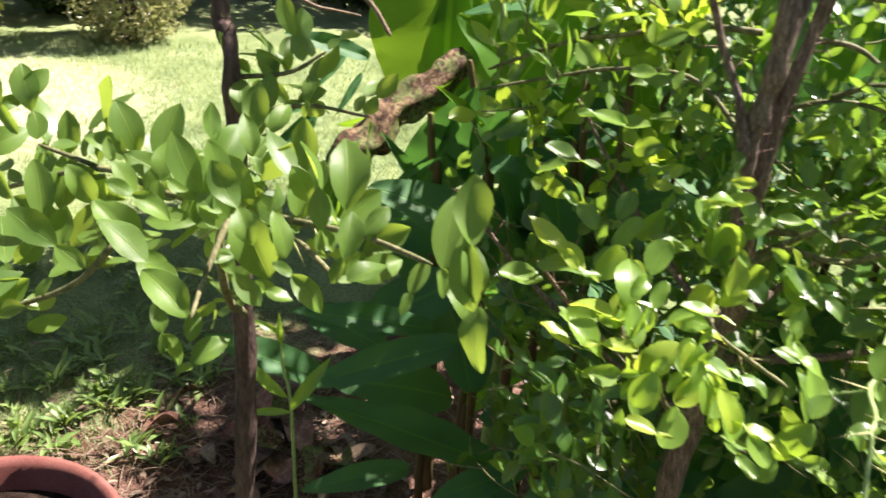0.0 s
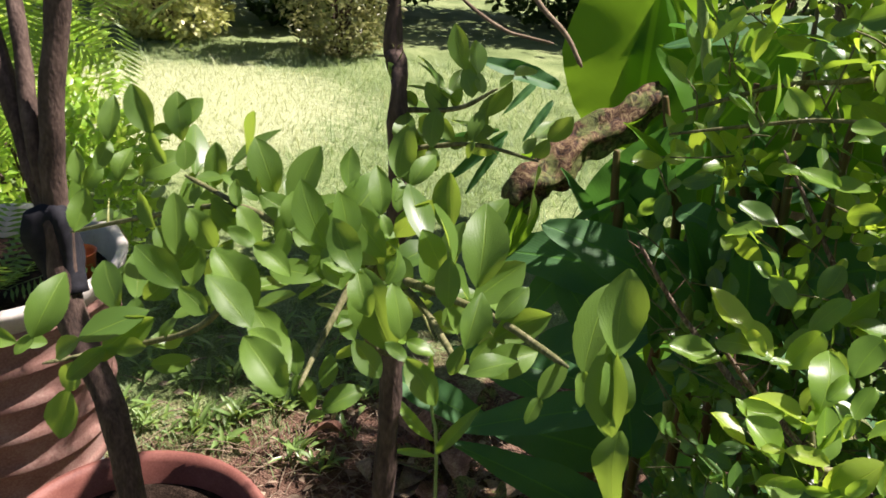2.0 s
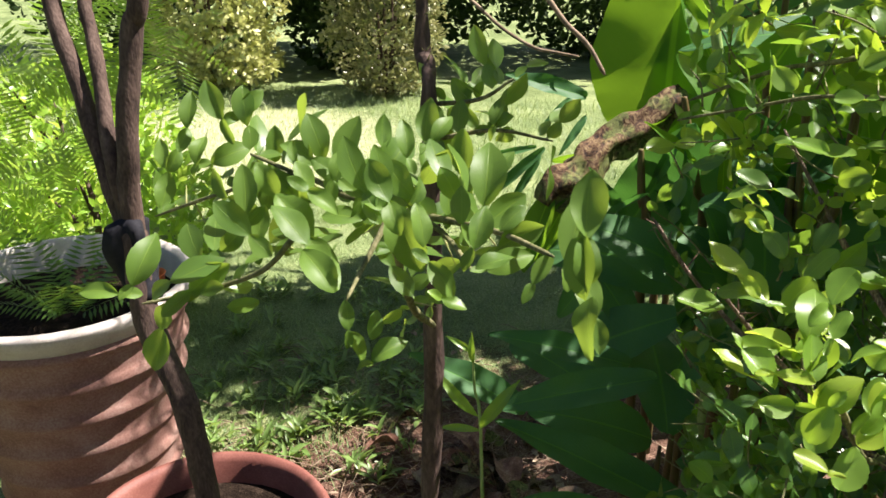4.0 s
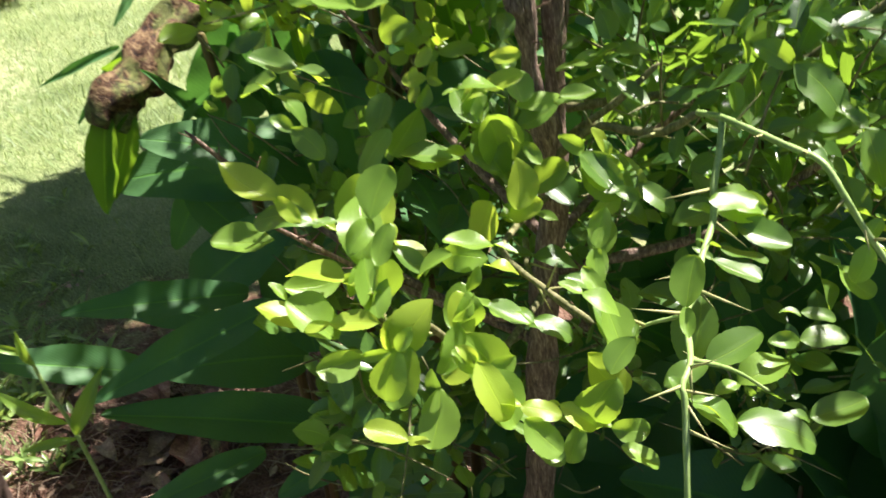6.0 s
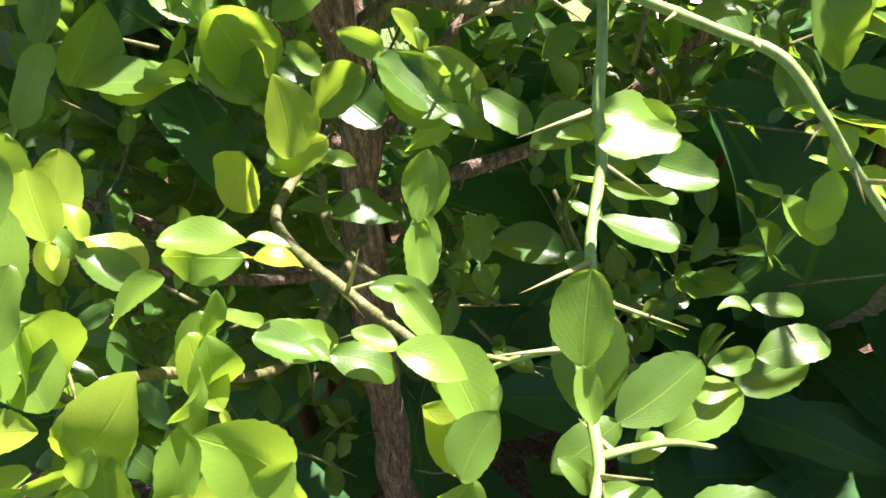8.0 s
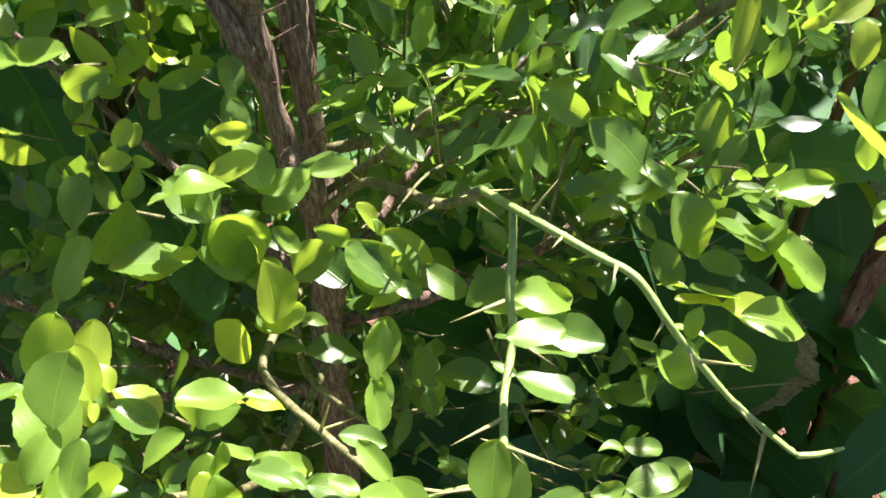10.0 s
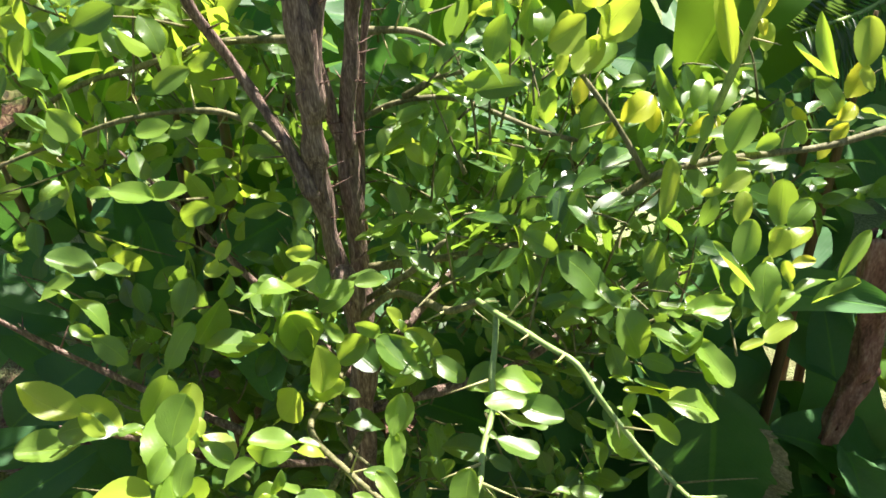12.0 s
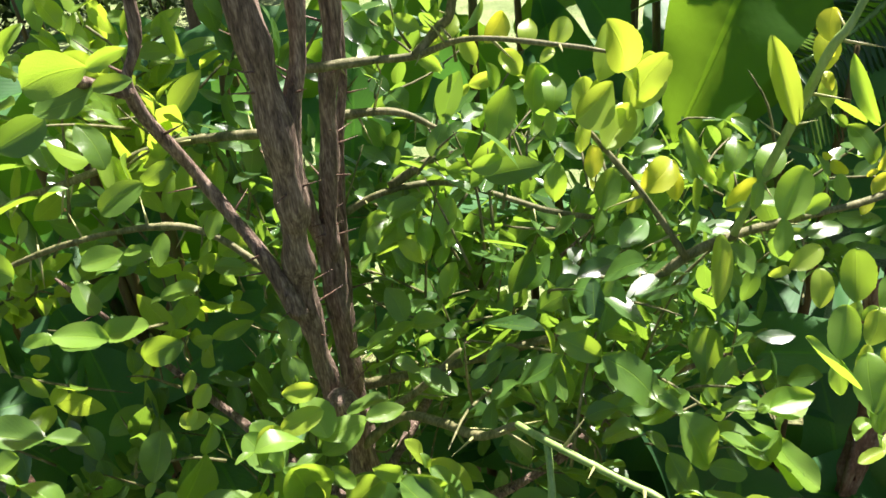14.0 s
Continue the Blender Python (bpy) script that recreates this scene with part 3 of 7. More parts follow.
green_cane('cane', ((0.692, 0.800, 1.417), (0.681, 0.745, 1.524), (0.680, 0.720, 1.580), (0.691, 0.710, 1.609), (0.741, 0.700, 1.729)), 0.0034, 0.0024)
lime_wood('twig', ((0.654, 0.810, 1.403), (0.628, 0.830, 1.457), (0.594, 0.860, 1.515)), 0.003, 0.002)
lime_wood('branch', ((0.397, 0.915, 1.252), (0.428, 0.885, 1.293), (0.450, 0.850, 1.301), (0.459, 0.800, 1.321), (0.474, 0.768, 1.348)), 0.0045, 0.0032)
green_cane('cane', ((0.477, 0.733, 1.357), (0.468, 0.715, 1.338), (0.460, 0.702, 1.322), (0.455, 0.688, 1.303), (0.436, 0.660, 1.293), (0.424, 0.636, 1.285), (0.410, 0.619, 1.281), (0.394, 0.573, 1.284), (0.383, 0.556, 1.281), (0.381, 0.545, 1.268), (0.368, 0.495, 1.190)), 0.0027, 0.0020)
green_cane('cane', ((0.474, 0.768, 1.348), (0.476, 0.732, 1.359), (0.488, 0.700, 1.359), (0.498, 0.676, 1.358), (0.509, 0.655, 1.355), (0.517, 0.637, 1.338), (0.528, 0.629, 1.318), (0.547, 0.612, 1.288), (0.557, 0.592, 1.278), (0.555, 0.568, 1.287)), 0.0027, 0.0015)
lime_wood('branch', ((0.405, 0.930, 1.260), (0.448, 0.885, 1.314), (0.479, 0.865, 1.353)), 0.004, 0.0025)
lime_wood('twig', ((0.390, 0.905, 1.220), (0.329, 0.800, 1.246), (0.323, 0.770, 1.244), (0.342, 0.720, 1.244), (0.364, 0.670, 1.245)), 0.0032, 0.0022)
lime_wood('twig', ((0.359, 0.880, 1.190), (0.352, 0.820, 1.187), (0.380, 0.770, 1.172)), 0.0035, 0.0018)
lime_wood('branch', ((0.395, 0.930, 1.100), (0.306, 0.800, 1.120), (0.246, 0.720, 1.232), (0.216, 0.700, 1.253), (0.203, 0.720, 1.295)), 0.004, 0.002)
lime_wood('branch', ((0.390, 0.930, 1.050), (0.300, 0.900, 1.100), (0.200, 0.860, 1.200), (0.130, 0.800, 1.300)), 0.005, 0.002)
lime_wood('branch', ((0.390, 0.950, 1.000), (0.250, 1.000, 1.080), (0.120, 1.020, 1.200), (0.050, 1.000, 1.300)), 0.006, 0.002)
lime_wood('branch', ((0.400, 0.950, 1.100), (0.550, 0.900, 1.150), (0.650, 0.850, 1.250), (0.700, 0.800, 1.300)), 0.006, 0.002)
lime_wood('branch', ((0.400, 0.970, 1.120), (0.550, 1.050, 1.200), (0.700, 1.020, 1.320)), 0.006, 0.002)
lime_wood('branch', ((0.390, 0.950, 1.150), (0.300, 1.050, 1.250), (0.200, 1.100, 1.400)), 0.006, 0.002)
# Limbs above the view that carry the added shading crown.
lime_wood('branch', ((0.465, 0.990, 1.780), (0.680, 1.070, 1.930), (0.960, 1.160, 2.020)), 0.006, 0.003)
lime_wood('branch', ((0.470, 1.000, 1.750), (0.600, 1.200, 1.900), (0.760, 1.450, 2.020)), 0.006, 0.003)
lime_wood('branch', ((0.380, 0.930, 1.750), (0.330, 0.970, 1.950), (0.300, 1.000, 2.100)), 0.005, 0.003)

young_wood('trunk', ((-0.242, 0.885, 0.000), (-0.222, 0.870, 0.600), (-0.199, 0.859, 1.130), (-0.197, 0.850, 1.450), (-0.207, 0.870, 1.503), (-0.215, 0.880, 1.555), (-0.215, 0.880, 1.905)), 0.0135, 0.0070)
young_wood('branch', ((-0.197, 0.858, 1.180), (-0.184, 0.740, 1.264), (-0.157, 0.620, 1.387), (-0.115, 0.530, 1.453)), 0.005, 0.003)
young_wood('twig', ((-0.115, 0.530, 1.453), (-0.118, 0.500, 1.456), (-0.126, 0.470, 1.432), (-0.127, 0.440, 1.419)), 0.003, 0.0015)
young_wood('twig', ((-0.115, 0.530, 1.453), (-0.078, 0.500, 1.453), (-0.038, 0.440, 1.452)), 0.003, 0.0015)
young_wood('twig', ((-0.115, 0.530, 1.453), (-0.174, 0.550, 1.455), (-0.233, 0.580, 1.458), (-0.332, 0.620, 1.419), (-0.437, 0.660, 1.372)), 0.003, 0.0015)
young_wood('twig', ((-0.233, 0.580, 1.460), (-0.284, 0.600, 1.467)), 0.002, 0.0015)
young_wood('twig', ((-0.194, 0.500, 1.436), (-0.226, 0.500, 1.403), (-0.283, 0.500, 1.378), (-0.319, 0.470, 1.376)), 0.0025, 0.0015)
young_wood('twig', ((-0.115, 0.530, 1.453), (-0.033, 0.470, 1.469), (0.017, 0.420, 1.476)), 0.003, 0.0015)
young_wood('twig', ((-0.194, 0.860, 1.461), (-0.139, 0.850, 1.472), (-0.100, 0.840, 1.498)), 0.003, 0.0015)
young_wood('twig', ((-0.200, 0.860, 1.419), (-0.122, 0.850, 1.438), (-0.055, 0.840, 1.433)), 0.003, 0.0015)

for base, reach, face, tint in (
    ((0.154, 0.772, 1.328), (-0.037, 0.021, 0.021), (0.34, -0.30, 0.89), 3),
    ((0.178, 0.777, 1.301), (-0.029, 0.019, 0.019), (0.14, -0.60, 0.79), 3),
    ((0.208, 0.710, 1.297), (0.007, 0.029, 0.039), (0.34, -0.78, 0.52), 2),
    ((0.215, 0.680, 1.272), (-0.004, 0.025, 0.031), (0.69, -0.53, 0.50), 2),
    ((0.195, 0.705, 1.291), (-0.037, 0.010, 0.006), (0.10, -0.25, 0.96), 3),
    ((0.220, 0.663, 1.248), (0.022, 0.018, 0.027), (0.27, -0.89, 0.37), 2),
    ((0.275, 0.676, 1.244), (-0.003, 0.020, 0.026), (0.20, -0.76, 0.62), 3),
    ((0.215, 0.641, 1.222), (0.015, 0.023, 0.033), (-0.21, -0.75, 0.63), 2),
    ((0.265, 0.640, 1.288), (-0.012, -0.017, -0.025), (0.49, -0.81, 0.33), 2),
):
    set_leaf(thorny_lime, base, reach, face, tint)
for base, reach, face, tint in (
    ((0.271, 0.601, 1.286), (0.014, -0.022, -0.027), (0.26, -0.67, 0.70), 3),
    ((0.223, 0.593, 1.239), (-0.025, 0.009, 0.007), (0.13, -0.36, 0.92), 3),
    ((0.293, 0.829, 1.311), (-0.040, 0.009, 0.004), (0.02, -0.36, 0.93), 1),
    ((0.316, 0.833, 1.334), (0.014, -0.025, -0.030), (-0.02, -0.77, 0.64), 1),
    ((0.383, 0.724, 1.271), (0.011, 0.016, 0.022), (0.05, -0.83, 0.56), 2),
    ((0.379, 0.714, 1.279), (-0.006, -0.016, -0.022), (0.00, -0.80, 0.59), 2),
    ((0.302, 0.736, 1.269), (-0.034, 0.009, 0.005), (-0.06, -0.67, 0.74), 2),
    ((0.362, 0.641, 1.287), (0.006, -0.022, -0.027), (0.42, -0.66, 0.62), 2),
    ((0.414, 0.617, 1.237), (0.014, 0.025, 0.035), (-0.44, -0.64, 0.63), 1),
):
    set_leaf(thorny_lime, base, reach, face, tint)
for base, reach, face, tint in (
    ((0.413, 0.773, 1.291), (-0.021, 0.020, 0.022), (0.18, -0.64, 0.75), 1),
    ((0.439, 0.663, 1.335), (0.029, -0.006, -0.003), (0.04, -0.27, 0.96), 2),
    ((0.552, 0.684, 1.098), (0.044, -0.001, 0.007), (-0.15, -0.40, 0.90), 1),
    ((0.421, 0.562, 1.237), (0.044, -0.014, -0.010), (0.16, -0.18, 0.97), 1),
    ((0.399, 0.583, 1.243), (0.026, -0.016, -0.016), (0.45, -0.14, 0.88), 1),
    ((0.166, 0.670, 1.243), (0.032, 0.001, 0.007), (-0.19, -0.17, 0.97), 2),
    ((0.158, 0.703, 1.257), (-0.028, 0.014, 0.013), (0.32, -0.23, 0.92), 3),
    ((0.153, 0.700, 1.286), (0.031, -0.020, -0.020), (0.29, -0.42, 0.86), 2),
    ((0.182, 0.673, 1.279), (0.030, -0.006, -0.002), (0.02, -0.23, 0.97), 3),
):
    set_leaf(thorny_lime, base, reach, face, tint)
for base, reach, face, tint in (
    ((0.140, 0.797, 1.279), (-0.046, 0.007, 0.000), (-0.01, -0.16, 0.99), 2),
    ((0.175, 0.773, 1.301), (-0.041, 0.013, 0.010), (0.15, -0.25, 0.96), 1),
    ((0.227, 0.751, 1.296), (-0.000, 0.019, 0.024), (0.19, -0.77, 0.60), 3),
    ((0.230, 0.767, 1.274), (0.022, -0.015, -0.015), (0.35, -0.36, 0.87), 1),
    ((0.248, 0.631, 1.244), (-0.011, -0.021, -0.029), (-0.29, -0.72, 0.63), 2),
    ((0.321, 0.616, 1.212), (-0.027, 0.008, 0.005), (0.18, -0.03, 0.98), 1),
    ((0.323, 0.694, 1.234), (-0.027, 0.012, 0.011), (0.29, -0.20, 0.94), 1),
    ((0.324, 0.686, 1.244), (0.025, -0.012, -0.010), (0.07, -0.59, 0.81), 1),
    ((0.350, 0.565, 1.231), (0.021, -0.009, -0.009), (0.27, -0.25, 0.93), 2),
):
    set_leaf(thorny_lime, base, reach, face, tint)
for base, reach, face, tint in (
    ((0.416, 0.598, 1.256), (0.035, 0.005, 0.012), (-0.30, -0.15, 0.94), 1),
    ((0.372, 0.605, 1.281), (-0.018, -0.010, -0.016), (-0.55, -0.27, 0.79), 1),
    ((0.439, 0.598, 1.234), (0.032, 0.004, 0.011), (-0.29, -0.21, 0.93), 2),
    ((0.276, 0.614, 1.244), (0.022, 0.011, 0.018), (-0.29, -0.63, 0.72), 2),
    ((0.303, 0.607, 1.213), (0.016, -0.015, -0.016), (0.34, -0.50, 0.80), 1),
    ((0.300, 0.801, 1.381), (0.030, -0.002, 0.002), (-0.09, -0.32, 0.94), 2),
    ((0.317, 0.821, 1.342), (-0.016, 0.019, 0.022), (-0.05, -0.77, 0.64), 1),
    ((0.357, 0.648, 1.276), (0.013, -0.016, -0.018), (0.41, -0.52, 0.75), 1),
):
    set_leaf(thorny_lime, base, reach, face, tint)
for base, reach, face, tint in (
    ((0.344, 0.847, 1.377), (0.007, -0.024, -0.022), (0.36, -0.58, 0.73), 2),
    ((0.384, 0.826, 1.353), (-0.033, 0.007, -0.005), (-0.22, -0.37, 0.90), 2),
    ((0.319, 0.826, 1.338), (-0.011, 0.026, 0.023), (0.57, -0.39, 0.72), 1),
    ((0.300, 0.833, 1.307), (-0.040, 0.017, 0.002), (-0.00, -0.16, 0.99), 2),
    ((0.331, 0.821, 1.302), (-0.013, 0.026, 0.022), (0.16, -0.59, 0.79), 1),
    ((0.332, 0.802, 1.277), (0.015, 0.015, 0.021), (0.37, -0.86, 0.36), 2),
    ((0.354, 0.796, 1.265), (-0.027, 0.009, -0.001), (-0.11, -0.23, 0.97), 2),
    ((0.392, 0.752, 1.243), (0.012, 0.018, 0.023), (-0.21, -0.71, 0.67), 2),
    ((0.385, 0.729, 1.273), (-0.009, -0.018, -0.021), (0.23, -0.80, 0.56), 2),
):
    set_leaf(thorny_lime, base, reach, face, tint)
for base, reach, face, tint in (
    ((0.306, 0.725, 1.287), (-0.034, 0.012, -0.000), (-0.09, -0.24, 0.97), 2),
    ((0.305, 0.754, 1.251), (0.020, -0.009, -0.001), (-0.06, -0.27, 0.96), 3),
    ((0.222, 0.791, 1.273), (0.011, 0.021, 0.026), (0.17, -0.79, 0.59), 3),
    ((0.222, 0.787, 1.275), (-0.007, -0.015, -0.018), (-0.13, -0.74, 0.66), 3),
    ((0.234, 0.779, 1.273), (0.018, -0.021, -0.015), (0.52, -0.14, 0.84), 3),
    ((0.266, 0.690, 1.242), (0.011, 0.020, 0.025), (-0.07, -0.76, 0.65), 2),
    ((0.397, 0.799, 1.313), (0.017, -0.027, -0.022), (-0.01, -0.63, 0.78), 1),
    ((0.418, 0.807, 1.305), (0.014, -0.023, -0.019), (0.42, -0.39, 0.82), 1),
    ((0.438, 0.792, 1.282), (0.021, -0.021, -0.014), (0.02, -0.54, 0.84), 1),
):
    set_leaf(thorny_lime, base, reach, face, tint)
for base, reach, face, tint in (
    ((0.446, 0.877, 1.337), (0.019, -0.022, -0.016), (0.23, -0.44, 0.87), 1),
    ((0.544, 0.819, 1.303), (-0.000, 0.024, 0.025), (0.16, -0.71, 0.69), 1),
    ((0.525, 0.823, 1.309), (0.011, 0.014, 0.018), (-0.47, -0.55, 0.69), 1),
    ((0.577, 0.755, 1.346), (-0.021, 0.026, 0.019), (0.29, -0.41, 0.87), 2),
    ((0.643, 0.771, 1.321), (0.010, 0.020, 0.024), (-0.54, -0.53, 0.65), 1),
    ((0.470, 0.725, 1.300), (0.032, -0.017, -0.005), (0.01, -0.29, 0.96), 2),
    ((0.608, 0.695, 1.259), (0.031, -0.024, -0.013), (0.18, -0.29, 0.94), 3),
    ((0.632, 0.704, 1.337), (0.033, -0.012, 0.000), (-0.15, -0.41, 0.90), 2),
    ((0.613, 0.686, 1.357), (-0.014, 0.006, 0.001), (-0.01, -0.17, 0.99), 2),
):
    set_leaf(thorny_lime, base, reach, face, tint)
for base, reach, face, tint in (
    ((0.645, 0.698, 1.303), (0.002, -0.024, -0.024), (0.29, -0.66, 0.69), 2),
    ((0.644, 0.694, 1.318), (-0.025, -0.008, -0.017), (-0.53, -0.17, 0.83), 1),
    ((0.480, 0.603, 1.257), (0.027, -0.006, 0.004), (-0.20, -0.20, 0.96), 1),
    ((0.491, 0.624, 1.262), (0.019, -0.008, -0.001), (0.02, -0.11, 0.99), 1),
    ((0.483, 0.710, 1.282), (0.031, -0.021, -0.010), (0.08, -0.33, 0.94), 1),
    ((0.457, 0.690, 1.269), (0.027, -0.019, -0.010), (0.32, -0.02, 0.95), 1),
    ((0.352, 0.898, 1.381), (0.007, 0.015, 0.018), (-0.02, -0.77, 0.64), 1),
    ((0.353, 0.909, 1.376), (-0.005, -0.018, -0.020), (-0.05, -0.74, 0.67), 1),
    ((0.275, 1.041, 1.279), (0.010, 0.010, 0.014), (0.25, -0.86, 0.44), 3),
):
    set_leaf(thorny_lime, base, reach, face, tint)
for base, reach, face, tint in (
    ((0.355, 0.827, 1.204), (0.035, -0.015, -0.002), (0.01, -0.13, 0.99), 0),
    ((0.369, 0.865, 1.270), (0.024, -0.029, -0.021), (0.26, -0.41, 0.87), 0),
    ((0.480, 0.769, 1.165), (-0.037, 0.021, 0.008), (0.13, -0.14, 0.98), 0),
    ((0.464, 0.782, 1.244), (0.036, -0.004, 0.009), (-0.26, -0.50, 0.83), 1),
    ((0.481, 0.728, 1.251), (0.029, -0.017, -0.007), (0.13, -0.16, 0.98), 1),
    ((0.567, 0.752, 1.319), (0.038, -0.004, 0.010), (-0.26, -0.05, 0.96), 1),
    ((0.549, 0.785, 1.314), (0.029, -0.010, 0.001), (-0.13, -0.32, 0.94), 1),
    ((0.643, 0.709, 1.291), (-0.030, 0.022, 0.012), (0.17, -0.28, 0.94), 1),
    ((0.586, 0.742, 1.288), (0.003, -0.024, -0.023), (-0.28, -0.69, 0.67), 1),
):
    set_leaf(thorny_lime, base, reach, face, tint)
for base, reach, face, tint in (
    ((0.557, 0.690, 1.245), (0.015, -0.021, -0.016), (0.09, -0.56, 0.82), 2),
    ((0.544, 0.689, 1.236), (0.002, -0.018, -0.018), (0.46, -0.60, 0.66), 1),
    ((0.348, 0.687, 1.276), (0.021, -0.013, -0.006), (0.10, -0.25, 0.96), 1),
    ((0.299, 0.729, 1.230), (0.029, -0.019, -0.009), (0.15, -0.23, 0.96), 2),
    ((0.344, 0.627, 1.304), (0.020, -0.013, -0.007), (0.22, -0.15, 0.96), 2),
    ((0.397, 0.591, 1.308), (0.011, 0.017, 0.022), (-0.54, -0.51, 0.67), 2),
    ((0.272, 0.702, 1.301), (-0.025, -0.003, -0.012), (-0.39, -0.32, 0.86), 2),
    ((0.220, 0.691, 1.344), (0.017, 0.018, 0.025), (0.07, -0.83, 0.56), 2),
    ((0.220, 0.663, 1.325), (0.012, 0.015, 0.019), (-0.17, -0.74, 0.65), 2),
):
    set_leaf(thorny_lime, base, reach, face, tint)
for base, reach, face, tint in (
    ((0.547, 0.960, 1.461), (0.033, -0.002, 0.012), (-0.17, -0.95, 0.28), 2),
    ((0.540, 0.822, 1.368), (0.026, -0.005, 0.005), (-0.21, -0.18, 0.96), 2),
    ((0.590, 0.834, 1.554), (0.020, 0.012, 0.032), (-0.33, -0.80, 0.51), 3),
    ((0.586, 0.843, 1.522), (0.008, 0.013, 0.027), (-0.44, -0.75, 0.50), 3),
    ((0.614, 0.836, 1.527), (0.030, 0.008, 0.030), (-0.26, -0.84, 0.47), 3),
    ((0.601, 0.837, 1.502), (0.026, 0.005, 0.024), (-0.25, -0.85, 0.46), 2),
    ((0.539, 0.893, 1.504), (0.019, 0.013, 0.033), (-0.29, -0.82, 0.49), 2),
    ((0.572, 0.893, 1.519), (0.011, 0.014, 0.031), (-0.38, -0.78, 0.50), 2),
    ((0.577, 0.875, 1.523), (0.012, 0.011, 0.025), (-0.35, -0.79, 0.51), 2),
):
    set_leaf(thorny_lime, base, reach, face, tint)
for base, reach, face, tint in (
    ((0.666, 0.754, 1.586), (-0.002, -0.027, -0.048), (-0.63, -0.66, 0.41), 13),
    ((0.684, 0.725, 1.565), (0.007, 0.010, 0.020), (-0.55, -0.66, 0.51), 4),
    ((0.687, 0.726, 1.582), (0.007, 0.008, 0.017), (-0.53, -0.67, 0.52), 4),
    ((0.691, 0.726, 1.539), (0.007, 0.008, 0.017), (-0.53, -0.67, 0.52), 3),
    ((0.806, 0.832, 1.499), (0.020, -0.023, -0.028), (0.53, -0.44, 0.73), 1),
    ((0.827, 0.821, 1.466), (0.016, -0.021, -0.027), (-0.14, -0.82, 0.56), 1),
    ((0.816, 0.814, 1.530), (-0.000, -0.028, -0.048), (-0.69, -0.62, 0.37), 12),
    ((0.842, 0.781, 1.485), (0.012, 0.017, 0.036), (-0.63, -0.60, 0.49), 3),
    ((0.833, 0.786, 1.457), (0.020, 0.007, 0.024), (-0.43, -0.69, 0.58), 4),
):
    set_leaf(thorny_lime, base, reach, face, tint)
for base, reach, face, tint in (
    ((0.832, 0.790, 1.435), (0.018, 0.000, 0.011), (-0.29, -0.81, 0.51), 4),
    ((0.830, 0.789, 1.412), (0.017, 0.003, 0.014), (-0.35, -0.75, 0.56), 4),
    ((0.889, 0.791, 1.450), (-0.004, 0.018, 0.027), (0.44, -0.72, 0.53), 1),
    ((0.897, 0.796, 1.467), (0.031, 0.008, 0.031), (-0.40, -0.71, 0.58), 2),
    ((0.924, 0.792, 1.424), (0.016, 0.016, 0.037), (-0.62, -0.58, 0.53), 12),
    ((0.795, 0.805, 1.449), (0.008, -0.009, -0.011), (-0.63, -0.76, 0.16), 4),
    ((0.789, 0.815, 1.452), (0.003, -0.010, -0.016), (0.40, -0.73, 0.56), 1),
    ((0.795, 0.785, 1.420), (-0.000, 0.011, 0.018), (-0.67, -0.65, 0.37), 2),
    ((0.898, 0.809, 1.421), (0.030, -0.018, -0.014), (0.41, -0.00, 0.91), 1),
):
    set_leaf(thorny_lime, base, reach, face, tint)
for base, reach, face, tint in (
    ((0.904, 0.792, 1.386), (0.012, 0.016, 0.035), (0.50, -0.84, 0.22), 11),
    ((0.676, 0.844, 1.496), (0.010, -0.027, -0.041), (-0.62, -0.72, 0.32), 12),
    ((0.679, 0.835, 1.454), (0.007, 0.009, 0.020), (-0.17, -0.87, 0.47), 1),
    ((0.675, 0.825, 1.430), (0.007, 0.010, 0.022), (0.80, -0.59, 0.01), 1),
    ((0.697, 0.817, 1.461), (0.015, 0.006, 0.020), (-0.38, -0.75, 0.54), 2),
    ((0.699, 0.815, 1.445), (0.002, 0.011, 0.019), (-0.59, -0.68, 0.44), 2),
    ((0.682, 0.800, 1.440), (0.028, -0.000, 0.015), (-0.26, -0.86, 0.44), 4),
    ((0.680, 0.767, 1.475), (0.022, 0.006, 0.023), (-0.34, -0.77, 0.54), 2),
    ((0.695, 0.756, 1.445), (0.024, 0.009, 0.029), (-0.40, -0.73, 0.56), 2),
):
    set_leaf(thorny_lime, base, reach, face, tint)
for base, reach, face, tint in (
    ((0.692, 0.784, 1.447), (0.028, -0.008, 0.001), (-0.17, -0.42, 0.89), 1),
    ((0.733, 0.771, 1.433), (0.019, -0.002, 0.008), (-0.25, -0.87, 0.42), 2),
    ((0.728, 0.764, 1.420), (0.026, -0.008, 0.001), (-0.13, -0.33, 0.94), 1),
    ((0.700, 0.691, 1.407), (0.010, 0.014, 0.030), (-0.58, -0.64, 0.50), 2),
    ((0.679, 0.659, 1.428), (0.021, 0.002, 0.016), (-0.35, -0.74, 0.57), 2),
    ((0.657, 0.684, 1.422), (0.007, 0.010, 0.021), (-0.55, -0.66, 0.51), 3),
    ((0.656, 0.711, 1.439), (0.023, -0.002, 0.009), (-0.26, -0.86, 0.43), 3),
    ((0.633, 0.751, 1.396), (0.017, 0.019, 0.042), (-0.49, -0.70, 0.52), 13),
    ((0.664, 0.880, 1.431), (0.032, 0.000, 0.019), (-0.24, -0.88, 0.42), 4),
):
    set_leaf(thorny_lime, base, reach, face, tint)
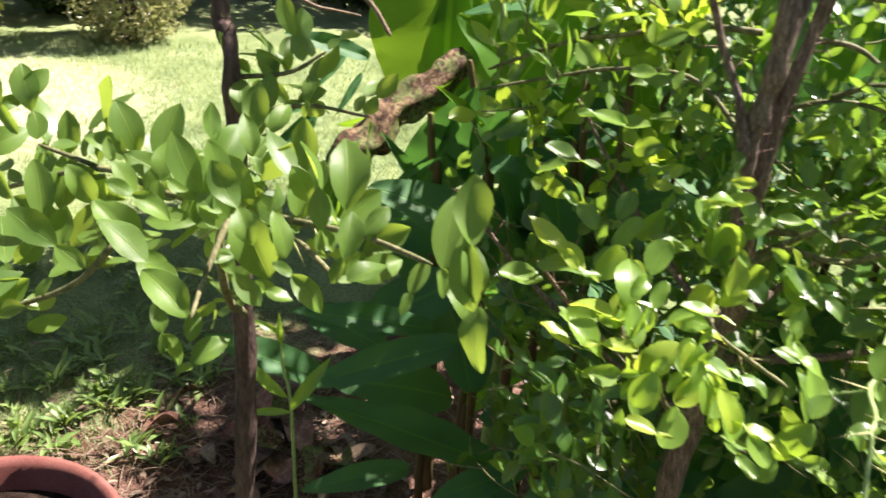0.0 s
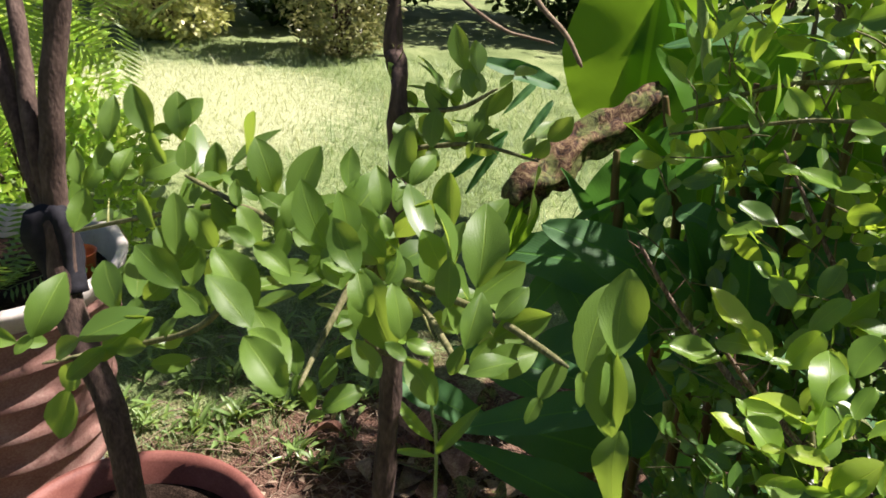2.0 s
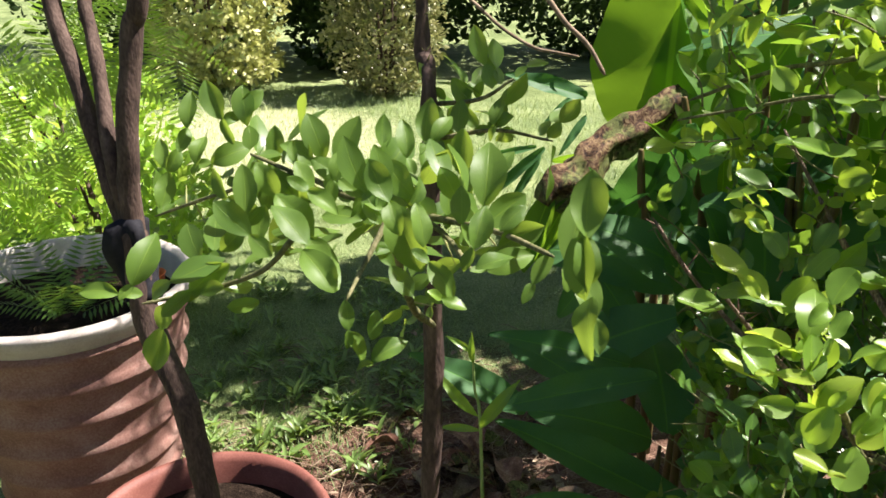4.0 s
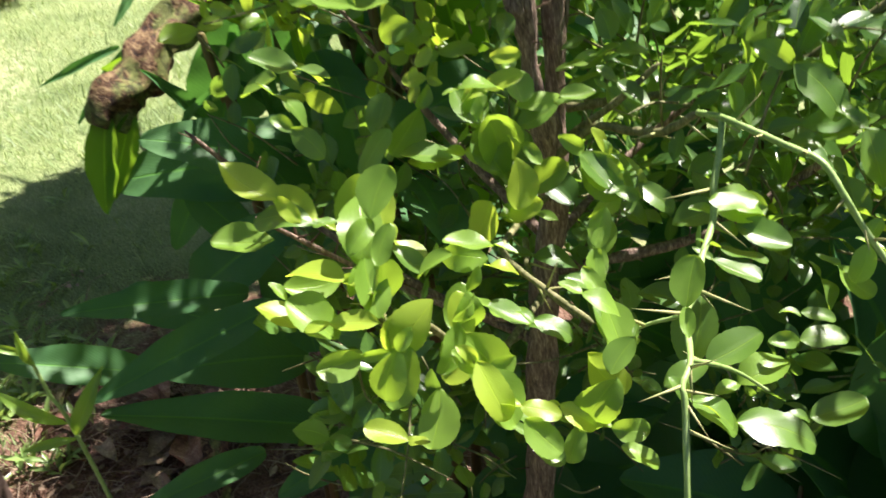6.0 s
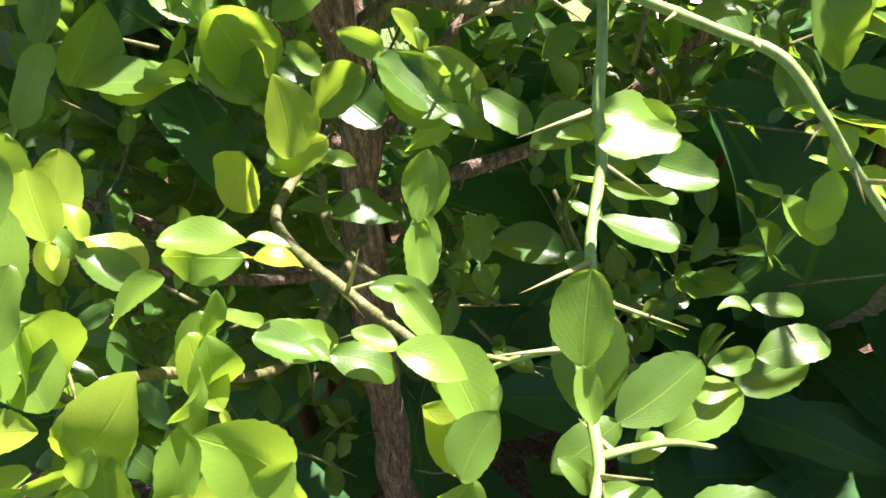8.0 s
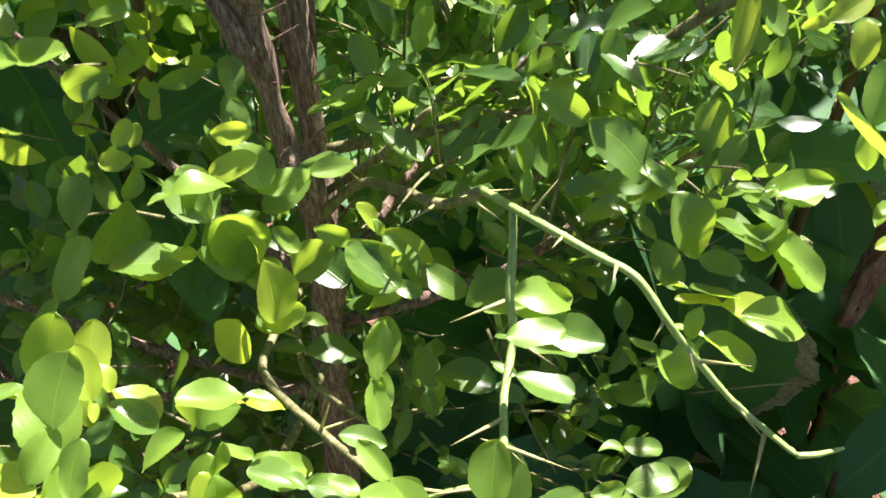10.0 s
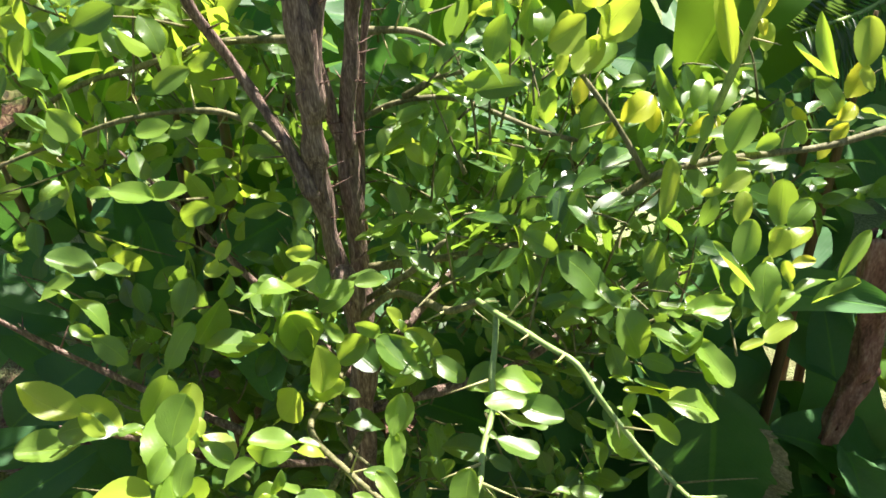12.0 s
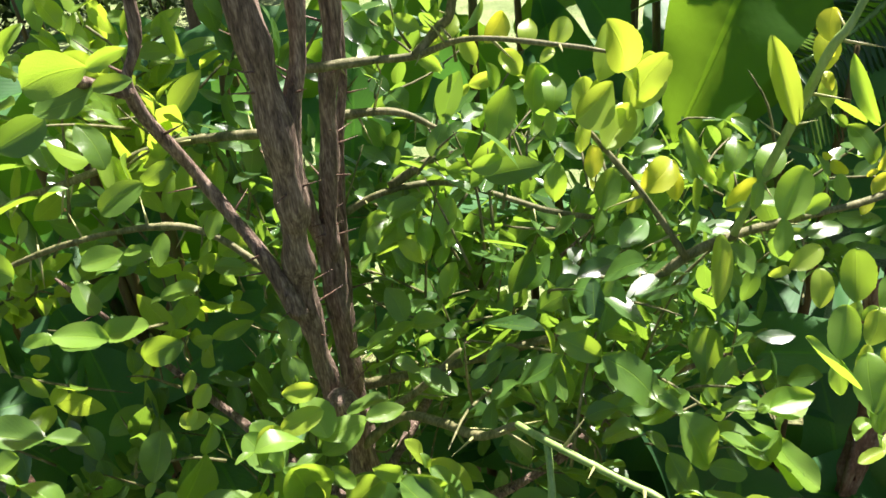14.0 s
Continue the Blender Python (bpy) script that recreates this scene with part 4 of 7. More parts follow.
for base, reach, face, tint in (
    ((0.696, 0.887, 1.443), (-0.001, -0.014, -0.025), (-0.57, -0.70, 0.43), 4),
    ((0.624, 0.895, 1.448), (0.009, 0.010, 0.023), (-0.42, -0.75, 0.51), 4),
    ((0.612, 0.926, 1.457), (-0.012, -0.011, -0.026), (-0.38, -0.77, 0.51), 2),
    ((0.635, 0.895, 1.417), (0.018, 0.010, 0.027), (-0.04, -0.93, 0.36), 1),
    ((0.657, 0.882, 1.463), (0.025, -0.004, 0.007), (-0.30, -0.26, 0.92), 1),
    ((0.672, 0.788, 1.419), (0.012, -0.016, -0.020), (0.37, -0.60, 0.71), 1),
    ((0.665, 0.786, 1.407), (0.009, -0.013, -0.017), (-0.06, -0.81, 0.59), 1),
    ((0.613, 0.655, 1.434), (0.016, -0.024, -0.031), (0.37, -0.63, 0.68), 12),
    ((0.639, 0.620, 1.387), (0.007, 0.015, 0.030), (-0.58, -0.66, 0.47), 2),
):
    set_leaf(thorny_lime, base, reach, face, tint)
for base, reach, face, tint in (
    ((0.647, 0.629, 1.374), (0.024, 0.002, 0.017), (-0.55, -0.16, 0.82), 2),
    ((0.630, 0.643, 1.417), (0.013, 0.011, 0.026), (-0.39, -0.76, 0.51), 2),
    ((0.658, 0.646, 1.414), (0.012, 0.006, 0.017), (-0.72, -0.32, 0.62), 3),
    ((0.684, 0.659, 1.408), (0.018, 0.002, 0.014), (-0.52, -0.41, 0.75), 3),
    ((0.675, 0.643, 1.405), (0.016, -0.004, 0.002), (-0.24, -0.46, 0.85), 4),
    ((0.669, 0.635, 1.396), (-0.000, 0.008, 0.014), (-0.58, -0.70, 0.41), 3),
    ((0.669, 0.632, 1.385), (0.031, -0.002, 0.014), (-0.41, -0.18, 0.90), 11),
    ((0.681, 0.623, 1.382), (0.034, -0.005, 0.011), (-0.33, -0.24, 0.91), 12),
    ((0.704, 0.625, 1.396), (0.026, 0.008, 0.029), (-0.62, -0.39, 0.67), 12),
):
    set_leaf(thorny_lime, base, reach, face, tint)
for base, reach, face, tint in (
    ((0.639, 0.615, 1.375), (0.006, 0.008, 0.017), (0.10, -0.91, 0.40), 2),
    ((0.624, 0.601, 1.380), (0.022, -0.002, 0.010), (-0.41, -0.04, 0.91), 3),
    ((0.637, 0.763, 1.325), (0.012, 0.014, 0.031), (-0.62, -0.60, 0.51), 1),
    ((0.548, 0.774, 1.373), (0.029, -0.028, -0.031), (-0.11, -0.79, 0.60), 1),
    ((0.532, 0.810, 1.359), (0.002, -0.019, -0.032), (0.93, -0.29, 0.23), 1),
    ((0.517, 0.795, 1.330), (0.002, 0.011, 0.020), (0.27, -0.85, 0.44), 2),
    ((0.603, 0.709, 1.322), (0.027, -0.019, -0.017), (0.37, -0.27, 0.89), 1),
    ((0.588, 0.732, 1.333), (0.009, -0.024, -0.035), (0.14, -0.80, 0.58), 1),
    ((0.634, 0.695, 1.341), (0.029, -0.008, 0.003), (-0.15, -0.21, 0.96), 2),
):
    set_leaf(thorny_lime, base, reach, face, tint)
for base, reach, face, tint in (
    ((0.643, 0.697, 1.309), (0.015, -0.025, -0.034), (-0.02, -0.81, 0.59), 2),
    ((0.600, 0.669, 1.276), (0.038, -0.018, -0.009), (0.02, -0.41, 0.91), 2),
    ((0.575, 0.669, 1.268), (0.023, -0.019, -0.019), (0.49, -0.26, 0.83), 2),
    ((0.471, 0.725, 1.289), (0.035, -0.010, 0.002), (-0.15, -0.32, 0.94), 2),
    ((0.485, 0.708, 1.277), (0.029, -0.015, -0.009), (0.13, -0.33, 0.93), 1),
    ((0.602, 0.717, 1.286), (0.023, -0.013, -0.009), (-0.10, -0.68, 0.73), 1),
    ((0.591, 0.708, 1.272), (0.026, -0.015, -0.011), (0.46, 0.16, 0.87), 1),
    ((0.559, 0.665, 1.279), (-0.010, -0.010, -0.023), (-0.37, -0.78, 0.51), 2),
    ((0.625, 0.732, 1.317), (0.022, -0.004, 0.005), (-0.22, 0.14, 0.97), 1),
):
    set_leaf(thorny_lime, base, reach, face, tint)
for base, reach, face, tint in (
    ((0.653, 0.751, 1.345), (-0.018, -0.003, -0.015), (-0.31, -0.79, 0.52), 1),
    ((0.270, 0.677, 1.669), (-0.021, 0.007, -0.004), (-0.31, -0.95, 0.06), 2),
    ((0.255, 0.660, 1.690), (-0.014, -0.001, -0.011), (-0.05, -0.99, 0.15), 12),
    ((0.465, 0.952, 1.436), (0.030, -0.005, 0.013), (-0.39, 0.10, 0.92), 1),
    ((0.487, 0.942, 1.393), (0.005, 0.015, 0.030), (0.43, -0.83, 0.35), 2),
    ((0.474, 0.953, 1.436), (-0.022, -0.007, -0.027), (0.37, -0.93, -0.07), 1),
    ((0.501, 0.926, 1.423), (0.012, 0.009, 0.024), (-0.37, -0.79, 0.48), 2),
    ((0.502, 0.863, 1.502), (0.020, -0.006, 0.005), (-0.31, -0.92, 0.25), 2),
    ((0.484, 0.897, 1.381), (0.016, 0.007, 0.023), (-0.71, -0.36, 0.60), 2),
):
    set_leaf(thorny_lime, base, reach, face, tint)
for base, reach, face, tint in (
    ((0.306, 0.824, 1.340), (0.013, 0.012, 0.028), (0.46, -0.87, 0.17), 1),
    ((0.275, 0.878, 1.375), (0.013, 0.003, 0.013), (-0.39, -0.72, 0.57), 3),
    ((0.283, 0.877, 1.364), (-0.020, 0.007, 0.000), (-0.19, -0.57, 0.80), 3),
    ((0.383, 0.882, 1.318), (0.030, -0.005, 0.009), (-0.21, 0.37, 0.91), 1),
    ((0.350, 0.841, 1.324), (0.032, -0.002, 0.015), (-0.32, -0.75, 0.58), 1),
    ((0.447, 0.909, 1.319), (0.022, -0.019, -0.019), (0.17, -0.59, 0.79), 2),
    ((0.446, 0.868, 1.219), (0.023, -0.016, -0.014), (0.01, -0.65, 0.76), 1),
    ((0.447, 0.918, 1.331), (-0.029, 0.003, -0.012), (-0.26, 0.54, 0.80), 1),
    ((0.431, 0.923, 1.342), (0.030, -0.005, 0.009), (-0.29, -0.13, 0.95), 2),
):
    set_leaf(thorny_lime, base, reach, face, tint)
for base, reach, face, tint in (
    ((0.523, 0.973, 1.384), (0.015, 0.013, 0.031), (-0.31, -0.81, 0.49), 2),
    ((0.476, 0.980, 1.422), (0.028, 0.000, 0.017), (-0.38, -0.66, 0.65), 1),
    ((0.453, 0.977, 1.400), (0.027, 0.006, 0.025), (-0.13, -0.93, 0.35), 1),
    ((0.486, 0.978, 1.403), (0.013, -0.015, -0.018), (-0.47, -0.81, 0.34), 3),
    ((0.274, 0.897, 1.606), (-0.034, 0.007, -0.008), (-0.29, -0.69, 0.67), 1),
    ((0.208, 0.922, 1.576), (0.032, -0.004, 0.012), (-0.15, -0.99, 0.09), 0),
    ((0.257, 0.959, 1.570), (0.010, -0.018, -0.025), (0.41, -0.66, 0.63), 1),
    ((0.223, 0.916, 1.541), (-0.035, 0.007, -0.008), (-0.20, 0.11, 0.97), 1),
    ((0.288, 0.949, 1.522), (-0.031, 0.002, -0.014), (-0.33, -0.72, 0.62), 1),
):
    set_leaf(thorny_lime, base, reach, face, tint)
for base, reach, face, tint in (
    ((0.168, 0.959, 1.503), (0.021, -0.018, -0.019), (-0.36, -0.84, 0.41), 2),
    ((0.283, 0.947, 1.388), (-0.031, 0.007, -0.006), (-0.28, -0.79, 0.55), 1),
    ((0.196, 0.958, 1.421), (0.035, -0.016, -0.008), (0.04, -0.36, 0.93), 2),
    ((0.178, 0.891, 1.382), (-0.037, 0.017, 0.008), (-0.05, -0.51, 0.86), 1),
    ((0.157, 0.861, 1.375), (0.027, -0.022, -0.023), (0.60, -0.08, 0.80), 1),
    ((0.129, 0.881, 1.369), (0.030, -0.002, 0.013), (-0.41, -0.17, 0.90), 2),
    ((0.232, 0.894, 1.313), (0.014, 0.013, 0.030), (-0.45, -0.73, 0.52), 1),
    ((0.273, 0.865, 1.344), (-0.028, -0.009, -0.031), (0.24, -0.97, 0.07), 1),
    ((0.216, 0.836, 1.304), (0.027, 0.009, 0.031), (-0.40, -0.73, 0.56), 2),
):
    set_leaf(thorny_lime, base, reach, face, tint)
for base, reach, face, tint in (
    ((0.194, 0.794, 1.285), (0.023, 0.012, 0.033), (-0.12, -0.91, 0.41), 2),
    ((0.169, 0.828, 1.358), (0.020, -0.017, -0.018), (0.08, -0.67, 0.74), 1),
):
    set_leaf(thorny_lime, base, reach, face, tint)
for base, reach, face, tint in (
    ((0.524, 0.949, 1.574), (0.017, 0.002, 0.015), (-0.23, -0.90, 0.36), 3),
    ((0.551, 0.944, 1.550), (-0.002, 0.012, 0.020), (-0.56, -0.72, 0.40), 3),
    ((0.553, 0.928, 1.570), (0.018, 0.003, 0.018), (-0.26, -0.87, 0.41), 4),
    ((0.579, 0.923, 1.540), (-0.006, 0.013, 0.018), (-0.62, -0.72, 0.31), 3),
    ((0.512, 0.966, 1.560), (0.014, -0.012, -0.010), (-0.55, -0.82, 0.16), 2),
    ((0.548, 0.953, 1.532), (0.021, -0.005, 0.006), (-0.29, -0.94, 0.20), 3),
    ((0.580, 0.916, 1.562), (0.011, 0.007, 0.020), (-0.40, -0.77, 0.49), 3),
    ((0.512, 0.954, 1.585), (-0.014, 0.011, 0.009), (-0.56, -0.81, 0.14), 2),
    ((0.595, 0.898, 1.564), (0.015, 0.004, 0.018), (-0.32, -0.83, 0.46), 3),
):
    set_leaf(thorny_lime, base, reach, face, tint)
for base, reach, face, tint in (
    ((0.592, 0.893, 1.532), (-0.008, 0.013, 0.017), (-0.63, -0.73, 0.26), 2),
    ((0.281, 0.944, 1.458), (0.010, 0.011, 0.018), (0.33, -0.87, 0.36), 2),
    ((0.261, 0.947, 1.475), (-0.027, 0.006, -0.005), (-0.25, -0.46, 0.85), 2),
    ((0.256, 0.972, 1.457), (0.024, -0.005, 0.005), (-0.27, -0.72, 0.64), 1),
    ((0.277, 0.982, 1.413), (0.027, -0.005, 0.006), (-0.24, -0.19, 0.95), 2),
    ((0.226, 0.956, 1.412), (0.034, -0.011, 0.001), (-0.15, -0.36, 0.92), 2),
    ((0.199, 0.956, 1.416), (0.029, -0.013, -0.003), (-0.02, -0.28, 0.96), 1),
    ((0.443, 0.946, 1.415), (0.023, 0.008, 0.020), (-0.40, -0.59, 0.70), 2),
    ((0.492, 0.958, 1.427), (-0.002, -0.017, -0.021), (0.01, -0.79, 0.62), 2),
):
    set_leaf(thorny_lime, base, reach, face, tint)
for base, reach, face, tint in (
    ((0.502, 0.926, 1.410), (0.016, 0.008, 0.017), (-0.35, -0.67, 0.66), 2),
    ((0.468, 0.948, 1.417), (0.013, -0.016, -0.014), (-0.20, -0.73, 0.65), 3),
    ((0.488, 0.917, 1.369), (0.018, 0.006, 0.015), (-0.25, -0.76, 0.60), 2),
    ((0.422, 0.932, 1.336), (0.025, -0.004, 0.006), (-0.27, -0.41, 0.87), 2),
    ((0.449, 0.940, 1.383), (0.005, -0.020, -0.022), (-0.29, -0.74, 0.61), 1),
    ((0.324, 0.976, 1.453), (0.013, 0.009, 0.016), (-0.06, -0.86, 0.51), 2),
    ((0.463, 0.952, 1.443), (0.025, -0.004, 0.005), (-0.27, -0.62, 0.74), 2),
    ((0.352, 0.888, 1.383), (-0.001, -0.016, -0.020), (-0.01, -0.78, 0.62), 1),
    ((0.449, 0.911, 1.317), (0.019, -0.023, -0.020), (0.37, -0.40, 0.84), 2),
):
    set_leaf(thorny_lime, base, reach, face, tint)
for base, reach, face, tint in (
    ((0.350, 0.994, 1.409), (-0.023, 0.012, 0.005), (-0.08, -0.50, 0.86), 1),
    ((0.222, 1.009, 1.434), (0.005, -0.019, -0.021), (0.43, -0.62, 0.66), 1),
    ((0.464, 0.934, 1.341), (0.027, -0.008, 0.002), (-0.20, -0.46, 0.86), 2),
    ((0.439, 0.950, 1.355), (-0.021, -0.001, -0.010), (-0.37, -0.46, 0.81), 1),
):
    set_leaf(thorny_lime, base, reach, face, tint)

for base, reach, face, tint in (
    ((-0.339, 0.592, 1.488), (-0.003, 0.015, 0.032), (0.25, -0.87, 0.43), 1),
    ((-0.304, 0.594, 1.498), (-0.019, 0.011, 0.031), (0.10, -0.91, 0.40), 1),
    ((-0.371, 0.672, 1.431), (0.037, 0.016, 0.018), (0.28, -0.93, 0.24), 1),
    ((-0.269, 0.560, 1.470), (0.008, -0.017, -0.039), (0.17, -0.89, 0.43), 1),
    ((-0.186, 0.494, 1.498), (0.016, -0.008, -0.022), (0.55, -0.58, 0.60), 1),
    ((-0.171, 0.481, 1.481), (0.024, -0.002, -0.014), (0.38, -0.54, 0.75), 1),
    ((-0.142, 0.417, 1.467), (-0.027, 0.007, 0.024), (0.51, -0.50, 0.70), 1),
    ((-0.115, 0.396, 1.446), (-0.024, 0.008, 0.026), (0.55, -0.51, 0.66), 1),
    ((-0.099, 0.454, 1.488), (-0.017, 0.009, 0.026), (0.50, -0.65, 0.57), 1),
):
    set_leaf(young_lime, base, reach, face, tint)
for base, reach, face, tint in (
    ((-0.096, 0.484, 1.510), (-0.007, 0.011, 0.025), (0.46, -0.77, 0.45), 1),
    ((-0.068, 0.535, 1.482), (-0.005, 0.016, 0.034), (-0.12, -0.91, 0.40), 1),
    ((-0.055, 0.553, 1.469), (0.012, 0.017, 0.030), (-0.05, -0.86, 0.50), 1),
    ((0.024, 0.434, 1.466), (0.007, 0.021, 0.040), (0.04, -0.89, 0.46), 1),
    ((-0.049, 0.454, 1.477), (-0.004, 0.011, 0.024), (0.36, -0.82, 0.43), 1),
    ((-0.033, 0.423, 1.474), (0.005, 0.013, 0.025), (0.18, -0.88, 0.43), 1),
    ((-0.024, 0.455, 1.475), (0.014, 0.011, 0.016), (-0.00, -0.84, 0.55), 1),
    ((-0.180, 0.822, 1.430), (-0.008, 0.017, 0.038), (-0.08, -0.92, 0.39), 1),
    ((-0.156, 0.821, 1.439), (-0.001, 0.017, 0.035), (-0.06, -0.90, 0.43), 1),
):
    set_leaf(young_lime, base, reach, face, tint)
for base, reach, face, tint in (
    ((-0.117, 0.822, 1.449), (0.005, 0.016, 0.031), (-0.05, -0.88, 0.46), 1),
    ((-0.136, 0.544, 1.498), (-0.004, 0.011, 0.024), (0.47, -0.77, 0.43), 1),
    ((-0.097, 0.544, 1.506), (0.011, 0.012, 0.019), (0.09, -0.88, 0.47), 1),
    ((-0.135, 0.499, 1.473), (-0.021, 0.002, 0.012), (0.36, -0.58, 0.73), 1),
    ((-0.165, 0.513, 1.478), (0.007, 0.015, 0.027), (0.12, -0.89, 0.45), 1),
    ((-0.282, 0.550, 1.397), (-0.033, 0.000, 0.014), (0.33, -0.49, 0.81), 1),
    ((-0.299, 0.613, 1.498), (0.018, 0.014, 0.021), (0.36, -0.89, 0.27), 1),
    ((-0.349, 0.613, 1.448), (0.003, 0.013, 0.026), (0.28, -0.87, 0.41), 1),
    ((-0.376, 0.608, 1.441), (-0.003, -0.016, -0.032), (0.30, -0.86, 0.41), 1),
):
    set_leaf(young_lime, base, reach, face, tint)
for base, reach, face, tint in (
    ((-0.369, 0.595, 1.448), (-0.012, 0.011, 0.026), (0.20, -0.87, 0.44), 1),
    ((-0.251, 0.543, 1.410), (0.002, 0.014, 0.028), (0.55, -0.76, 0.34), 1),
    ((-0.253, 0.527, 1.429), (-0.016, -0.014, -0.022), (0.31, -0.89, 0.33), 1),
    ((0.006, 0.415, 1.459), (0.010, 0.010, 0.017), (-0.07, -0.83, 0.55), 1),
    ((-0.030, 0.416, 1.464), (0.023, 0.009, 0.009), (-0.04, -0.68, 0.73), 1),
    ((-0.062, 0.423, 1.462), (0.019, -0.006, -0.020), (0.48, -0.60, 0.64), 1),
    ((-0.074, 0.435, 1.496), (0.010, -0.010, -0.025), (0.47, -0.73, 0.49), 1),
    ((-0.193, 0.474, 1.478), (0.030, -0.008, -0.032), (0.52, -0.58, 0.63), 1),
    ((-0.160, 0.455, 1.456), (0.025, -0.010, -0.034), (0.55, -0.60, 0.58), 1),
):
    set_leaf(young_lime, base, reach, face, tint)
for base, reach, face, tint in (
    ((-0.368, 0.504, 1.363), (-0.036, -0.008, 0.002), (0.17, -0.62, 0.76), 1),
    ((-0.288, 0.491, 1.380), (0.030, 0.018, 0.023), (0.21, -0.88, 0.43), 1),
    ((-0.340, 0.489, 1.381), (0.012, 0.022, 0.040), (0.30, -0.87, 0.38), 1),
    ((-0.244, 0.524, 1.363), (-0.027, -0.009, -0.005), (0.11, -0.73, 0.67), 1),
    ((0.042, 0.434, 1.431), (-0.011, 0.012, 0.031), (0.31, -0.84, 0.44), 1),
    ((-0.028, 0.434, 1.456), (0.029, 0.012, 0.010), (0.07, -0.74, 0.67), 1),
    ((-0.139, 0.512, 1.466), (0.008, 0.016, 0.030), (0.10, -0.89, 0.45), 1),
    ((-0.107, 0.488, 1.474), (0.021, -0.016, -0.044), (-0.03, -0.95, 0.32), 1),
    ((0.038, 0.402, 1.497), (-0.001, 0.015, 0.036), (0.33, -0.87, 0.37), 1),
):
    set_leaf(young_lime, base, reach, face, tint)
for base, reach, face, tint in (
    ((0.041, 0.390, 1.464), (-0.009, 0.014, 0.039), (-0.12, -0.94, 0.31), 1),
    ((-0.024, 0.453, 1.464), (0.027, 0.014, 0.013), (0.28, -0.89, 0.36), 1),
    ((-0.036, 0.461, 1.488), (-0.001, 0.017, 0.041), (-0.01, -0.92, 0.39), 1),
    ((-0.171, 0.540, 1.478), (0.009, 0.020, 0.041), (0.18, -0.90, 0.40), 1),
    ((-0.224, 0.655, 1.272), (-0.006, 0.011, 0.029), (0.58, -0.72, 0.38), 1),
    ((-0.227, 0.663, 1.266), (0.020, -0.007, -0.030), (0.59, -0.62, 0.53), 1),
    ((-0.198, 0.653, 1.266), (0.002, 0.013, 0.029), (0.47, -0.82, 0.33), 1),
    ((-0.198, 0.651, 1.243), (0.031, 0.018, 0.021), (0.15, -0.84, 0.52), 1),
    ((-0.138, 0.698, 1.300), (0.026, 0.003, -0.011), (0.36, -0.64, 0.67), 2),
):
    set_leaf(young_lime, base, reach, face, tint)
# low shoots on the trunk of the young lime
for base, reach, face, tint in (
    ((-0.255, 0.840, 0.800), (-0.010, -0.004, 0.062), (0.30, -0.85, 0.40), 2),
    ((-0.240, 0.850, 0.790), (0.018, -0.006, 0.058), (-0.20, -0.90, 0.35), 2),
    ((-0.215, 0.845, 0.780), (0.030, -0.006, 0.050), (-0.35, -0.85, 0.35), 2),
    ((-0.262, 0.835, 0.770), (-0.045, -0.006, 0.040), (0.40, -0.80, 0.40), 2),
    ((-0.225, 0.840, 0.770), (0.050, -0.010, 0.020), (-0.10, -0.70, 0.70), 2),
    ((-0.245, 0.835, 0.840), (-0.020, -0.004, 0.050), (0.20, -0.90, 0.35), 2),
):
    set_leaf(young_lime, base, reach, face, tint)
young_wood('twig', ((-0.200, 0.866, 0.690), (-0.225, 0.850, 0.740), (-0.240, 0.842, 0.800), (-0.247, 0.836, 0.850)), 0.0030, 0.0015)
for base, reach, face, tint in (
    ((-0.200, 0.549, 1.483), (0.032, 0.002, -0.017), (0.39, -0.67, 0.63), 1),
    ((-0.140, 0.539, 1.470), (0.022, 0.022, 0.037), (0.23, -0.89, 0.40), 1),
    ((-0.119, 0.593, 1.491), (0.001, 0.015, 0.034), (0.05, -0.92, 0.40), 1),
    ((-0.251, 0.580, 1.461), (0.036, -0.001, -0.028), (0.12, -0.98, 0.18), 1),
    ((-0.300, 0.581, 1.431), (0.037, -0.003, -0.033), (0.14, -0.96, 0.23), 1),
    ((-0.267, 0.609, 1.459), (-0.000, -0.018, -0.042), (0.60, -0.74, 0.31), 1),
):
    set_leaf(young_lime, base, reach, face, tint)

